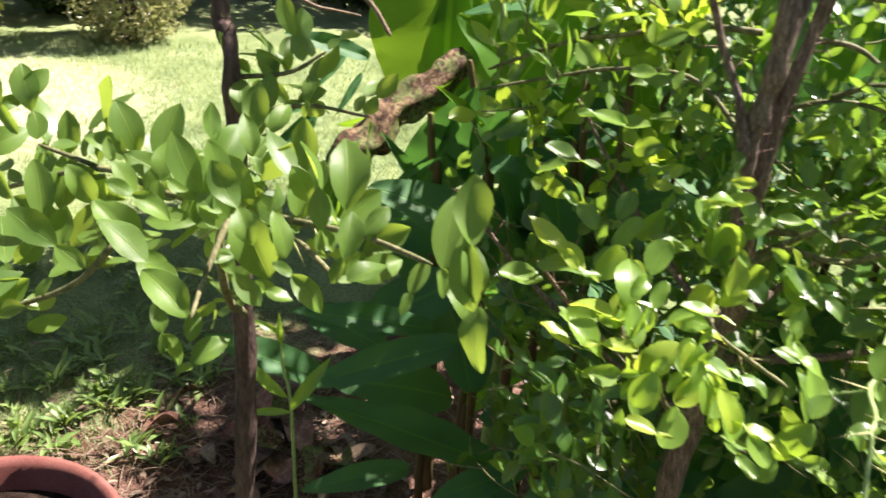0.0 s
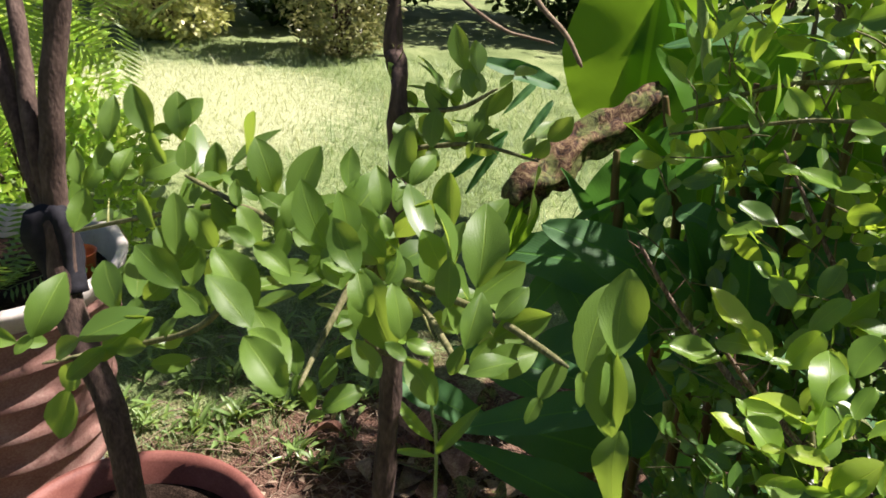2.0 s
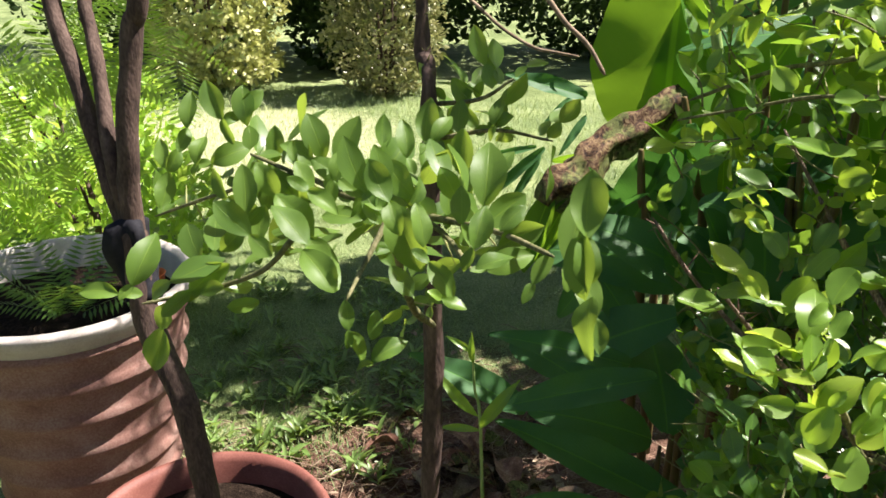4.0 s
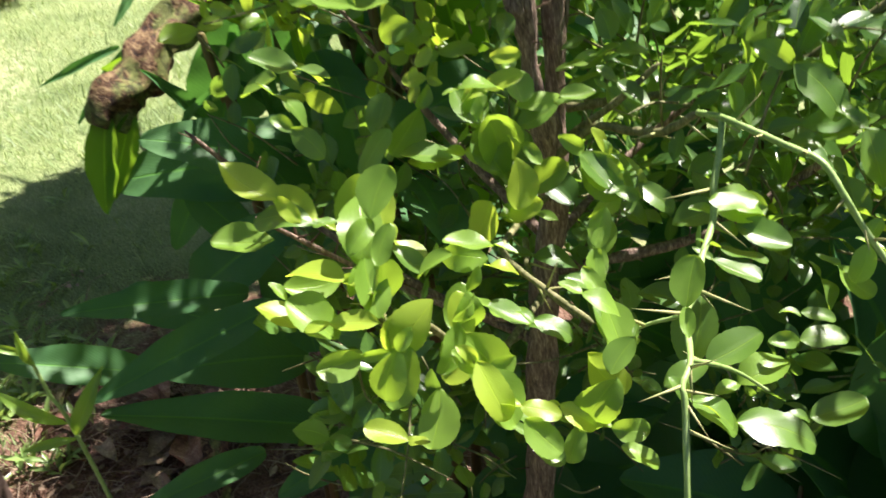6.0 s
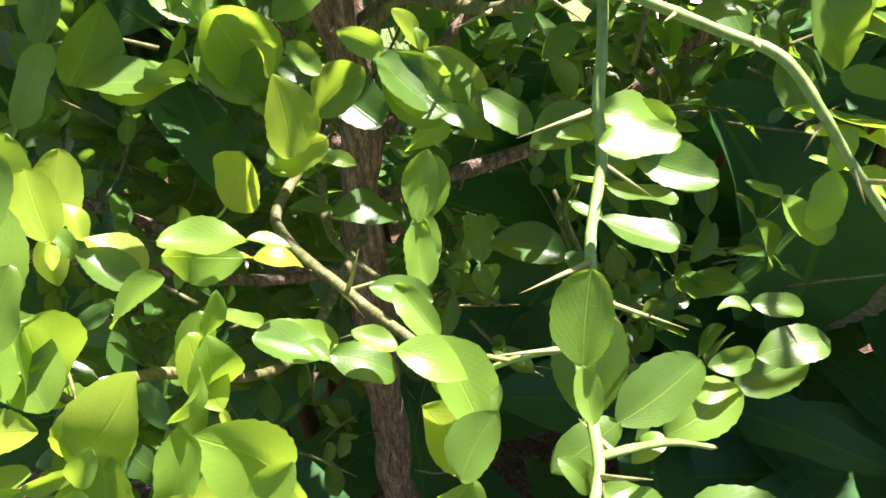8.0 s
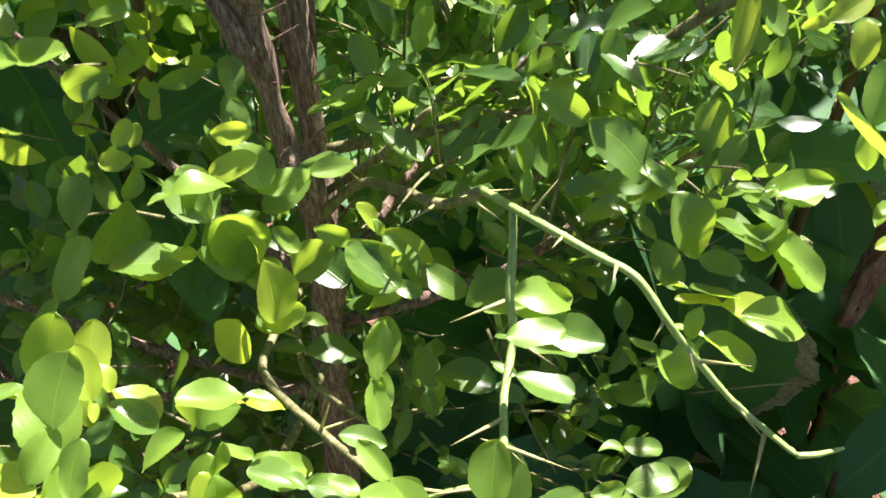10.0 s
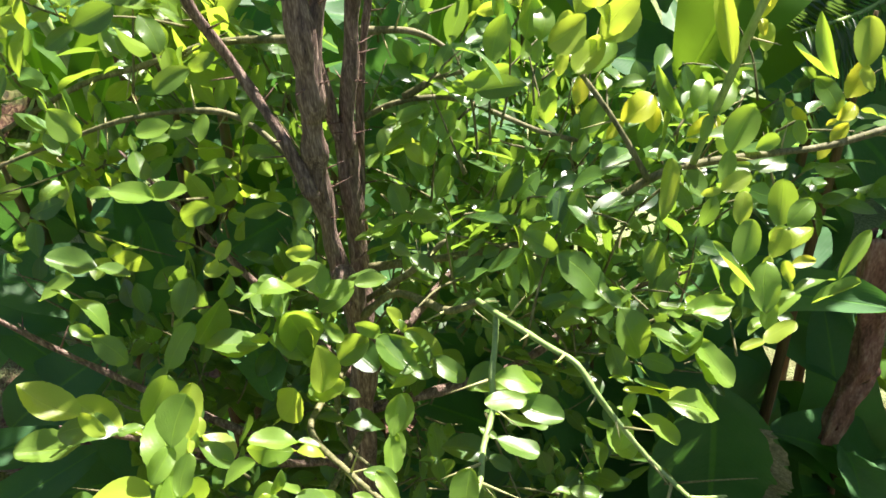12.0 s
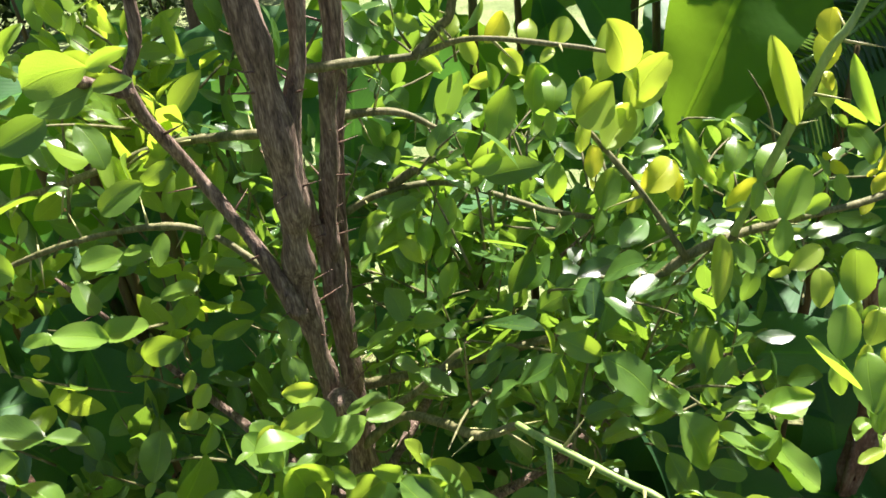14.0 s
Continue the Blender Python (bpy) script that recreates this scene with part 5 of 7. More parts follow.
# twigs beside the hanging canes, and their long thorns
for points in (
    ((0.410, 0.619, 1.281), (0.404, 0.628, 1.272), (0.393, 0.636, 1.264), (0.381, 0.644, 1.253)),
    ((0.394, 0.573, 1.284), (0.412, 0.577, 1.273), (0.430, 0.581, 1.259), (0.454, 0.585, 1.235)),
    ((0.555, 0.568, 1.287), (0.564, 0.565, 1.286), (0.584, 0.565, 1.280)),
):
    green_cane('side_twig', points, 0.0016, 0.0011)
for base, way in (
    ((0.455, 0.688, 1.303), (0.019, -0.015, -0.016)),
    ((0.424, 0.636, 1.285), (0.028, -0.025, -0.006)),
    ((0.410, 0.619, 1.281), (-0.035, 0.003, 0.009)),
    ((0.429, 0.648, 1.291), (-0.033, -0.008, 0.005)),
    ((0.424, 0.636, 1.285), (-0.015, -0.006, 0.022)),
    ((0.460, 0.702, 1.320), (-0.038, -0.002, -0.001)),
    ((0.382, 0.550, 1.274), (0.007, -0.020, -0.011)),
    ((0.383, 0.556, 1.281), (-0.028, -0.006, -0.001)),
    ((0.528, 0.629, 1.318), (-0.003, -0.014, -0.008)),
    ((0.547, 0.612, 1.288), (0.007, -0.025, -0.012)),
    ((0.557, 0.592, 1.278), (-0.020, -0.019, -0.023)),
):
    v, f = thorn(Vector(base) - thorny_lime.location, Vector(way).normalized(), Vector(way).length)
    part("thorn", mesh_of("thorn", v, f, None, THORN), thorny_lime, "long pale green thorn with a brown tip")

# fresh leaves round the foot of the stems
for base, reach, face, tint in (
    ((0.279, 0.690, 1.276), (-0.006, -0.008, -0.036), (0.09, -0.70, 0.49), 2),
    ((0.278, 0.657, 1.257), (-0.023, -0.008, -0.022), (0.16, -0.70, 0.50), 3),
    ((0.289, 0.650, 1.225), (-0.019, -0.008, 0.044), (0.03, -0.70, 0.59), 2),
    ((0.271, 0.600, 1.279), (0.017, -0.008, -0.038), (0.37, -0.70, 0.73), 2),
    ((0.293, 0.585, 1.259), (0.022, -0.008, -0.005), (0.31, -0.70, 0.53), 3),
    ((0.294, 0.575, 1.258), (0.017, -0.008, -0.023), (0.21, -0.70, 0.55), 2),
    ((0.334, 0.600, 1.215), (0.019, -0.008, 0.039), (0.07, -0.70, 0.49), 2),
    ((0.321, 0.600, 1.240), (0.022, -0.008, -0.014), (0.09, -0.70, 0.77), 3),
):
    set_leaf(thorny_lime, base, reach, face, tint)

# fresh leaves beside them
for base, reach, face, tint in (
    ((0.367, 0.655, 1.265), (0.010, -0.008, -0.040), (0.33, -0.70, 0.73), 2),
    ((0.354, 0.650, 1.236), (0.022, -0.008, -0.033), (0.32, -0.70, 0.52), 3),
    ((0.352, 0.590, 1.223), (0.021, -0.008, -0.000), (0.12, -0.70, 0.67), 2),
    ((0.191, 0.740, 1.271), (-0.040, -0.008, 0.004), (0.29, -0.70, 0.75), 2),
    ((0.215, 0.700, 1.254), (0.003, -0.008, 0.055), (0.35, -0.70, 0.48), 2),
    ((0.217, 0.670, 1.250), (0.029, -0.008, 0.034), (0.24, -0.70, 0.69), 3),
    ((0.200, 0.660, 1.257), (-0.029, -0.008, 0.001), (0.20, -0.70, 0.51), 2),
    ((0.224, 0.640, 1.273), (-0.012, -0.008, -0.032), (0.19, -0.70, 0.48), 2),
):
    set_leaf(thorny_lime, base, reach, face, tint)

# bright leaves in front of the fork of the stems
for base, reach, face, tint in (
    ((0.340, 0.800, 1.318), (-0.003, -0.010, -0.038), (0.06, -0.62, 0.55), 3),
    ((0.326, 0.800, 1.264), (0.029, -0.010, 0.016), (0.23, -0.62, 0.52), 3),
    ((0.335, 0.820, 1.299), (-0.014, -0.010, 0.053), (0.17, -0.62, 0.61), 2),
    ((0.303, 0.830, 1.315), (0.029, -0.010, -0.006), (-0.07, -0.62, 0.65), 3),
    ((0.324, 0.830, 1.368), (0.025, -0.010, 0.012), (-0.08, -0.62, 0.63), 3),
    ((0.354, 0.840, 1.311), (0.011, -0.010, -0.016), (-0.07, -0.62, 0.53), 2),
):
    set_leaf(thorny_lime, base, reach, face, tint)

# bright leaves lower on the fork
for base, reach, face, tint in (
    ((0.300, 0.800, 1.249), (0.014, -0.010, 0.037), (0.11, -0.62, 0.75), 3),
    ((0.394, 0.800, 1.314), (0.027, -0.010, -0.038), (-0.04, -0.62, 0.57), 2),
    ((0.421, 0.820, 1.297), (0.024, -0.010, -0.037), (0.21, -0.62, 0.78), 3),
    ((0.331, 0.840, 1.389), (0.022, -0.010, 0.001), (0.19, -0.62, 0.62), 3),
    ((0.424, 0.800, 1.275), (-0.023, -0.010, -0.018), (0.39, -0.62, 0.51), 2),
    ((0.361, 0.840, 1.264), (0.027, -0.010, 0.025), (0.33, -0.62, 0.59), 1),
):
    set_leaf(thorny_lime, base, reach, face, tint)

# thin leaves against the light
for base, reach, face, tint in (
    ((0.599, 0.815, 1.564), (-0.017, -0.008, 0.035), (-0.33, -0.80, 0.35), 3),
    ((0.590, 0.815, 1.558), (-0.035, -0.008, -0.015), (-0.48, -0.80, 0.16), 3),
    ((0.604, 0.815, 1.539), (0.023, -0.008, 0.030), (-0.34, -0.80, 0.25), 3),
    ((0.606, 0.815, 1.536), (-0.027, -0.008, -0.020), (-0.35, -0.80, 0.35), 3),
):
    set_leaf(thorny_lime, base, reach, face, tint)


def in_front(p):
    """Keeps the inner foliage behind the outer leaves and the bare stems."""
    x, y, z = p
    if x > 0.48:
        if x > 0.56 and z > 1.43:
            return True
        return y < 0.75 or z < 1.2 and noise.noise(Vector((x * 7, y * 7, z * 7))) > -0.04
    if 0.43 < x < 0.51 and 1.37 < z < 1.53 and y < 1.16:
        return True
    if x < 0.36 and z > 1.30 and y < 1.04:
        return True
    if z > 1.22 and y < 0.80 + 0.10 * abs(x - 0.45):
        return True
    if abs(x - 0.345) < 0.07 and z < 1.17 and y < 0.95:
        return True
    if z <= 1.22 and y < 0.74:
        return True
    if z < 1.15 and x < 0.12 or x < 0.06:
        return True
    if x < 0.36 and z > 1.15 and noise.noise(Vector((x * 9, y * 9, z * 9))) < (0.24 if z < 1.34 else -0.26):
        return True
    return abs(x - 0.42 - 0.12 * (0.95 - y)) < 0.075 and y < 0.99 and z > 1.16


def sun_gap(p):
    """Thinner foliage on the sunny side of the stems."""
    s = (p[1] - 0.95) / SUN.y
    q = Vector(p) - SUN * s
    return s > 0.04 and abs(q.x - 0.46) < 0.12 and 1.2 < q.z < 1.7


def on_sun_line(p):
    """The narrow gap through which the sun falls on the stems."""
    s = (p[1] - 0.955) / SUN.y
    q = Vector(p) - SUN * s
    return s > 0.03 and abs(q.x - 0.405) < 0.045 and 1.2 < q.z < 1.62


def fill_lime():
    r = random.Random(11)
    poses, wood_bits = [], []
    centre, radii = Vector((0.45, 1.01, 1.18)), Vector((0.55, 0.27, 0.43))
    roots = [p for line, _ in TWIGS[thorny_lime.name] for p in line if p.z > 0.8]
    while len(poses) < 1700:
        d = random_way(r, 0) * r.random() ** 0.4
        p = centre + Vector((d.x * radii.x, d.y * radii.y, d.z * radii.z))
        if in_front(p) or sun_gap(p) and r.random() < 0.66:
            continue
        out = (p - centre).normalized() * 0.6 + random_way(r, 0.5)
        out.normalize()
        length = r.uniform(0.05, 0.13)
        wood_bits.append(tube((p, p + out * length * 0.5 + random_way(r) * 0.008, p + out * length), 0.0016, 0.0008, 5, 3, 0))
        for k in range(r.randint(4, 7)):
            q = p + out * length * (0.15 + 0.85 * k / 6)
            way = random_way(r, 0.35) + out * 0.5
            size = r.uniform(0.044, 0.08)
            if in_front(q + way.normalized() * size) or on_sun_line(q + way.normalized() * size * 0.5):
                continue
            face = Vector((0.3, -0.35, 0.9)) + random_way(r, 0) * 0.8
            poses.append(frame_of(q, way, face, size))
    # Crown clusters above the view, added to shade the foliage below.
    for i in range(142):
        top, top_radii = (Vector((0.95, 1.16, 2.0)), Vector((0.16, 0.16, 0.08))) if i >= 130 else (Vector((0.62, 1.5, 2.05)), Vector((0.44, 0.2, 0.2))) if i % 7 else (Vector((0.3, 1.0, 2.1)), Vector((0.25, 0.2, 0.2)))
        d = random_way(r, 0) * r.random() ** 0.4
        p = top + Vector((d.x * top_radii.x, d.y * top_radii.y, d.z * top_radii.z))
        out = random_way(r, 0.5)
        for k in range(6):
            poses.append(frame_of(p + out * 0.018 * k, random_way(r, 0.35) + out * 0.5, Vector((0.3, -0.2, 0.9)) + random_way(r, 0) * 0.7, r.uniform(0.045, 0.08)))
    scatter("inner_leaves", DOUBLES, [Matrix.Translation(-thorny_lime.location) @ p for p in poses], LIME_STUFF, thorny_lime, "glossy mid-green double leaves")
    # Leaves left of the stems take the brighter colour to look sunlit.
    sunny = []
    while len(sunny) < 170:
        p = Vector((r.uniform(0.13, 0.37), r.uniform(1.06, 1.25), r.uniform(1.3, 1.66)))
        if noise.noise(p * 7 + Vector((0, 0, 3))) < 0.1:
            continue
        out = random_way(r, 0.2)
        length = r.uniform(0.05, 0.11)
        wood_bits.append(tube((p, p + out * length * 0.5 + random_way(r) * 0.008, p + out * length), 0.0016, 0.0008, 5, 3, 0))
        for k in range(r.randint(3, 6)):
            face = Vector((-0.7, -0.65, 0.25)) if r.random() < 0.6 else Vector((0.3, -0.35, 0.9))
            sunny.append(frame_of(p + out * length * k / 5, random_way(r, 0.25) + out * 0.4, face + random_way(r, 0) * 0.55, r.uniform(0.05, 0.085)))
    scatter("sunny_leaves", DOUBLES, [Matrix.Translation(-thorny_lime.location) @ p for p in sunny], LIME_SUN_TINT, thorny_lime, "double leaves with sunlight put into their yellow-green colour")
    v, f = joined(wood_bits)
    part("inner_brushwood", mesh_of("inner_brushwood", [Vector(q) - thorny_lime.location for q in v], f, None, TWIG_BARK), thorny_lime, "thin greenish twigs", kind="stuff")


fill_lime()


def fill_young():
    r = random.Random(5)
    poses = []
    for line, _ in TWIGS[young_lime.name][1:]:
        for i, p in enumerate(line[2:]):
            if p.y < 0.47 or r.random() < 0.45:
                continue
            way = random_way(r, 0.5)
            way.y = abs(way.y) * 0.6
            poses.append(frame_of(p, way, Vector((0.3, -0.5, 0.7)) + random_way(r, 0) * 0.6, r.uniform(0.045, 0.075)))
    scatter("inner_leaves", DOUBLES, [Matrix.Translation(-young_lime.location) @ p for p in poses], OLIVE_STUFF, young_lime, "olive-green double leaves")


fill_young()


# ---- ginger clumps with broad leaves ----
BROAD_SHAPES = ((0.30, 0.25, 0.35, 0.0), (0.38, 0.6, 0.2, 2.1), (0.26, 0.9, 0.28, 4.2), (0.46, 0.4, 0.5, 6.3))


def broad_point(shape, s, v):
    """A point of a unit broad blade: s across from edge to edge, v along; drooping, pleated, with wavy edges."""
    width, droop, fold, seed = shape
    w = 0.5 * width * (math.sin(math.pi * min(1, v ** 0.85) * 0.97 + 0.05) ** 0.62) * (1 - 0.25 * v)
    if v > 0.999:
        w = 0.004
    z = -droop * v * v * 0.5 + abs(s) ** 1.3 * w * fold
    z += (0.014 * math.sin(11 * v + seed + 2 * s) + 0.008 * math.sin(23 * v - seed + s)) * abs(s)
    z += 0.0032 * math.cos(6.283 * 15 * (v - 0.16 * abs(s))) * min(1, 4 * abs(s)) * (1 - v)
    return Vector((s * w, v * (1 - 0.12 * droop * v), z))


def broad_leaf(shape, nu=5, nv=66):
    """A long broad blade along +y, its face to +z."""
    steps = [(i / nu, j / nv) for j in range(nv + 1) for i in range(-nu, nu + 1)]
    m = 2 * nu + 1
    faces = [(q, q + 1, q + m + 1, q + m) for j in range(nv) for q in range(j * m, j * m + m - 1)]
    return mesh_of("broad_leaf", [broad_point(shape, s, v) for s, v in steps], faces, [(0.5 + 0.5 * s, v) for s, v in steps], None)


def dry_margin(shape, side, v0, v1, seed):
    """The ragged dried edge of a broad blade, with notches and splits."""
    r = random.Random(seed)
    verts, faces = [], []
    n = 60
    for j in range(n + 1):
        v = v0 + (v1 - v0) * j / n
        inner = 0.80 + 0.10 * noise.noise(Vector((v * 14, seed, 0)))
        outer = 1.03 + 0.05 * noise.noise(Vector((v * 40, seed, 3))) - (0.10 if r.random() < 0.16 else 0)
        for k in range(4):
            p = broad_point(shape, side * (inner + (outer - inner) * k / 3), v)
            verts.append(p + Vector((0, 0, 0.004 + 0.006 * k / 3 * noise.noise(Vector((v * 30, k, seed))))))
    for j in range(n):
        for k in range(3):
            q = j * 4 + k
            faces.append((q, q + 1, q + 5, q + 4))
    return mesh_of("dry_margin", verts, faces, None, DRY_EDGE)


BROAD = {}


def broad(i, mat):
    if (i, mat.name) not in BROAD:
        me = broad_leaf(BROAD_SHAPES[i])
        me.materials.append(mat)
        BROAD[(i, mat.name)] = me
    return BROAD[(i, mat.name)]


def broad_at(plant, base, tip, face, i, mat, wide=1.0, label=""):
    ob = part("leaf", broad(i, mat), plant, label)
    m = frame_of(base, Vector(tip) - Vector(base), face, (Vector(tip) - Vector(base)).length, wide)
    ob.matrix_local = Matrix.Translation(-plant.location) @ m
    return ob


def ginger(x, y, tall, lean, count, seed, mat=GINGER, size=(0.34, 0.52)):
    r = random.Random(seed)
    plant = thing("ginger_plant", (x, y, 0), "tall ginger plant with reddish stalk and broad dark green leaves", "plant", "ginger clump")
    top = Vector((x + lean[0], y + lean[1], tall))
    pts = [Vector((x, y, 0)), Vector((x + lean[0] * 0.3, y + lean[1] * 0.3, tall * 0.5)), top]
    v, f = tube(pts, 0.013, 0.006, 9, 6, 0.1, seed=seed)
    part("stalk", mesh_of("stalk", [Vector(q) - plant.location for q in v], f, None, STALK), plant, "reddish brown leafy stalk")
    line = spline(pts, 8)
    for k in range(count):
        u = 0.28 + 0.70 * k / max(1, count - 1)
        p = line[min(len(line) - 1, int(u * (len(line) - 1)))]
        a = seed * 1.3 + k * 2.6 + r.uniform(-0.5, 0.5)
        out = Vector((math.cos(a), math.sin(a), r.uniform(0.15, 0.9)))
        if x < 0.32:
            out.x = abs(out.x)
        if x > 1.08 and y < 1.2:
            out.y = abs(out.y)
        L = r.uniform(*size)
        broad_at(plant, p, p + out.normalized() * L, Vector((r.uniform(-.2, .4), -0.3, 0.9)), r.randrange(4), mat)
    return plant


def bare_stalk(points):
    plant = thing("ginger_plant", (points[-1][0], points[-1][1], 0), "reddish bare ginger stalk in the shade", "plant", "ginger clump")
    foot = (points[-1][0], points[-1][1], 0)
    v, f = tube([Vector(q) - Vector(foot) for q in (Vector(points[0]) * 1.2 - Vector(points[1]) * 0.2, *points, foot)], 0.005, 0.011, 9, 8, 0.15)
    part("stalk", mesh_of("stalk", v, f, None, STALK), plant)


GINGERS = []
r_g = random.Random(21)
for k, (x, y) in enumerate(((0.10, 1.66), (0.34, 1.55), (0.55, 1.70), (0.26, 1.95), (0.80, 1.55), (0.66, 2.05), (1.05, 1.75), (1.25, 1.35), (1.40, 1.9), (0.05, 2.35), (0.45, 2.4), (0.95, 2.3), (1.62, 1.55), (0.2, 2.85), (0.75, 2.9), (1.3, 2.6), (0.30, 1.28), (0.86, 1.22), (1.1, 1.12))):
    GINGERS.append(ginger(x, y, r_g.uniform(1.25, 1.75) * (1 if k else 0.8) + (0.7 if x > 1.2 else 0), (r_g.uniform(-.15, .15), r_g.uniform(-.12, .1)), r_g.randint(6, 9), 30 + k, GINGER if k % 3 or k == 18 else GINGER_LIGHT, (0.34, 0.52) if k else (0.16, 0.24)))

def nearest_ginger(p):
    return min(GINGERS, key=lambda g: (g.location.xy - Vector(p).xy).length)


lit = thing("ginger_plant", (0.05, 1.93, 0), "tall ginger plant whose broad upright leaf glows in the sun", "plant", "ginger clump")
v, f = tube([(0.05, 1.93, 0), (0.04, 1.92, 0.6), (0.03, 1.90, 1.2)], 0.014, 0.008, 9, 6, 0.1)
part("stalk", mesh_of("stalk", [Vector(q) - lit.location for q in v], f, None, STALK), lit, "reddish brown leafy stalk")
broad_at(lit, (0.03, 1.90, 1.13), (0.0, 1.92, 1.72), (-0.38, -0.92, 0.05), 3, GINGER_LIGHT, 1.35, "yellow-green leaf with sun glow put into its colour")
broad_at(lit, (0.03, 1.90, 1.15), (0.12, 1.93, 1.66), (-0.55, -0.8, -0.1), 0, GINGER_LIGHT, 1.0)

low = thing("low_ginger_plant", (0.10, 1.20, 0), "low ginger plant with spreading dark blue-green leaves", "plant", "ginger clump")
v, f = tube([(0.10, 1.20, 0), (0.08, 1.18, 0.4), (0.09, 1.16, 0.85)], 0.012, 0.006, 9, 6, 0.1)
part("stalk", mesh_of("stalk", [Vector(q) - low.location for q in v], f, None, STALK), low)
for base, tip, i in (((0.1, 1.17, 0.7), (0.25, 0.95, 0.72), 1), ((0.12, 1.2, 0.8), (0.42, 1.1, 0.85), 0), ((0.1, 1.2, 0.85), (0.05, 1.5, 0.98), 1), ((0.12, 1.2, 0.6), (0.36, 0.9, 0.55), 1)):
    broad_at(low, base, tip, (0.15, -0.35, 0.9), i, GINGER)


def low_ginger(x, y, seed):
    """Spreading leaves near the ground."""
    r = random.Random(seed)
    plant = thing("low_ginger_plant", (x, y, 0), "low ginger plant with spreading dark blue-green leaves", "plant", "ginger clump")
    v, f = tube([(0, 0, 0), (0.01, 0, 0.3), (0, 0.01, 0.6)], 0.012, 0.006, 9, 6, 0.1, seed=seed)
    part("stalk", mesh_of("stalk", v, f, None, STALK), plant)
    for k in range(9):
        a = seed + 2.4 * k
        p = Vector((x, y, 0.25 + 0.04 * k))
        out = Vector((math.cos(a), math.sin(a), r.uniform(0.1, 0.7))).normalized()
        broad_at(plant, p, p + out * r.uniform(0.28, 0.42), (0.15, -0.35, 0.9), r.randrange(4), GINGER, 1.15)
    return plant


GINGERS += [lit, low] + [low_ginger(x, y, 5 + i) for i, (x, y) in enumerate(((0.78, 1.0), (1.05, 0.85), (0.62, 0.78), (0.95, 1.3), (0.45, 1.25), (1.3, 1.1)))]
for base, tip, face, i, skin, wide in (
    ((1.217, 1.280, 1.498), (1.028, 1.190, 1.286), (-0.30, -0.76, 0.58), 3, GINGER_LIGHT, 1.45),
    ((0.421, 1.280, 1.204), (0.234, 1.190, 1.202), (0.27, -0.57, 0.78), 1, GINGER, 1.2),
    ((0.189, 1.360, 1.109), (0.086, 1.270, 1.205), (0.78, -0.36, 0.51), 1, GINGER, 1.0),
    ((0.198, 1.210, 1.258), (0.227, 1.120, 1.098), (0.29, -0.81, 0.51), 3, GINGER, 1.0),
    ((0.734, 1.510, 1.515), (0.641, 1.420, 1.308), (-0.17, -0.87, 0.46), 3, GINGER_LIGHT, 1.1),
    ((0.280, 1.460, 1.208), (0.331, 1.370, 1.495), (0.07, -0.95, -0.31), 3, GINGER_LIGHT, 1.3),
    ((0.392, 1.410, 1.119), (0.353, 1.320, 1.387), (0.53, -0.82, -0.20), 0, GINGER_LIGHT, 1.2),
    ((1.646, 1.460, 0.876), (1.440, 1.370, 1.336), (0.00, -0.98, -0.19), 3, GINGER, 1.4),
):
    broad_at(nearest_ginger(base), base, tip, face, i, skin, wide)
for base, tip, face, i, skin, wide in (
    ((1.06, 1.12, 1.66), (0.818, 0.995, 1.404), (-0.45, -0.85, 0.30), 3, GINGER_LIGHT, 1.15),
):
    broad_at(nearest_ginger(base), base, tip, face, i, skin, wide)
base = (0.876, 0.955, 0.969)
torn = broad_at(nearest_ginger(base), base, (0.937, 0.970, 0.543), (-0.45, -0.88, 0.15), 3, GINGER, 1.1, "broad leaf with a dried and torn edge")
part("dried_edge", dry_margin(BROAD_SHAPES[3], -1, 0.12, 0.85, 4), torn, "ragged grey-brown dried edge")
for base, tip, face, i, skin, wide in (
    ((1.311, 1.510, 0.908), (1.094, 1.420, 1.323), (0.36, -0.93, -0.02), 1, GINGER, 1.2),
    ((1.628, 1.360, 0.872), (1.264, 1.270, 1.310), (0.52, -0.81, 0.27), 3, GINGER, 1.2),
    ((0.957, 1.560, 1.104), (0.853, 1.470, 1.434), (0.22, -0.96, -0.19), 1, GINGER_LIGHT, 1.2),
    ((0.581, 1.460, 1.221), (0.605, 1.370, 1.471), (-0.20, -0.93, -0.32), 1, GINGER, 1.2),
    ((0.139, 1.510, 1.284), (0.240, 1.420, 1.491), (-0.27, -0.92, -0.27), 1, GINGER_LIGHT, 1.3),
    ((0.948, 1.180, 0.850), (1.034, 1.090, 1.058), (-0.91, -0.36, 0.22), 1, GINGER, 1.3),
    ((1.078, 1.110, 0.440), (0.891, 1.020, 0.998), (0.57, -0.82, 0.06), 3, GINGER, 1.4),
    ((1.390, 1.180, 0.332), (1.293, 1.090, 0.816), (-0.14, -0.97, -0.21), 1, GINGER, 1.1),
):
    broad_at(nearest_ginger(base), base, tip, face, i, skin, wide)
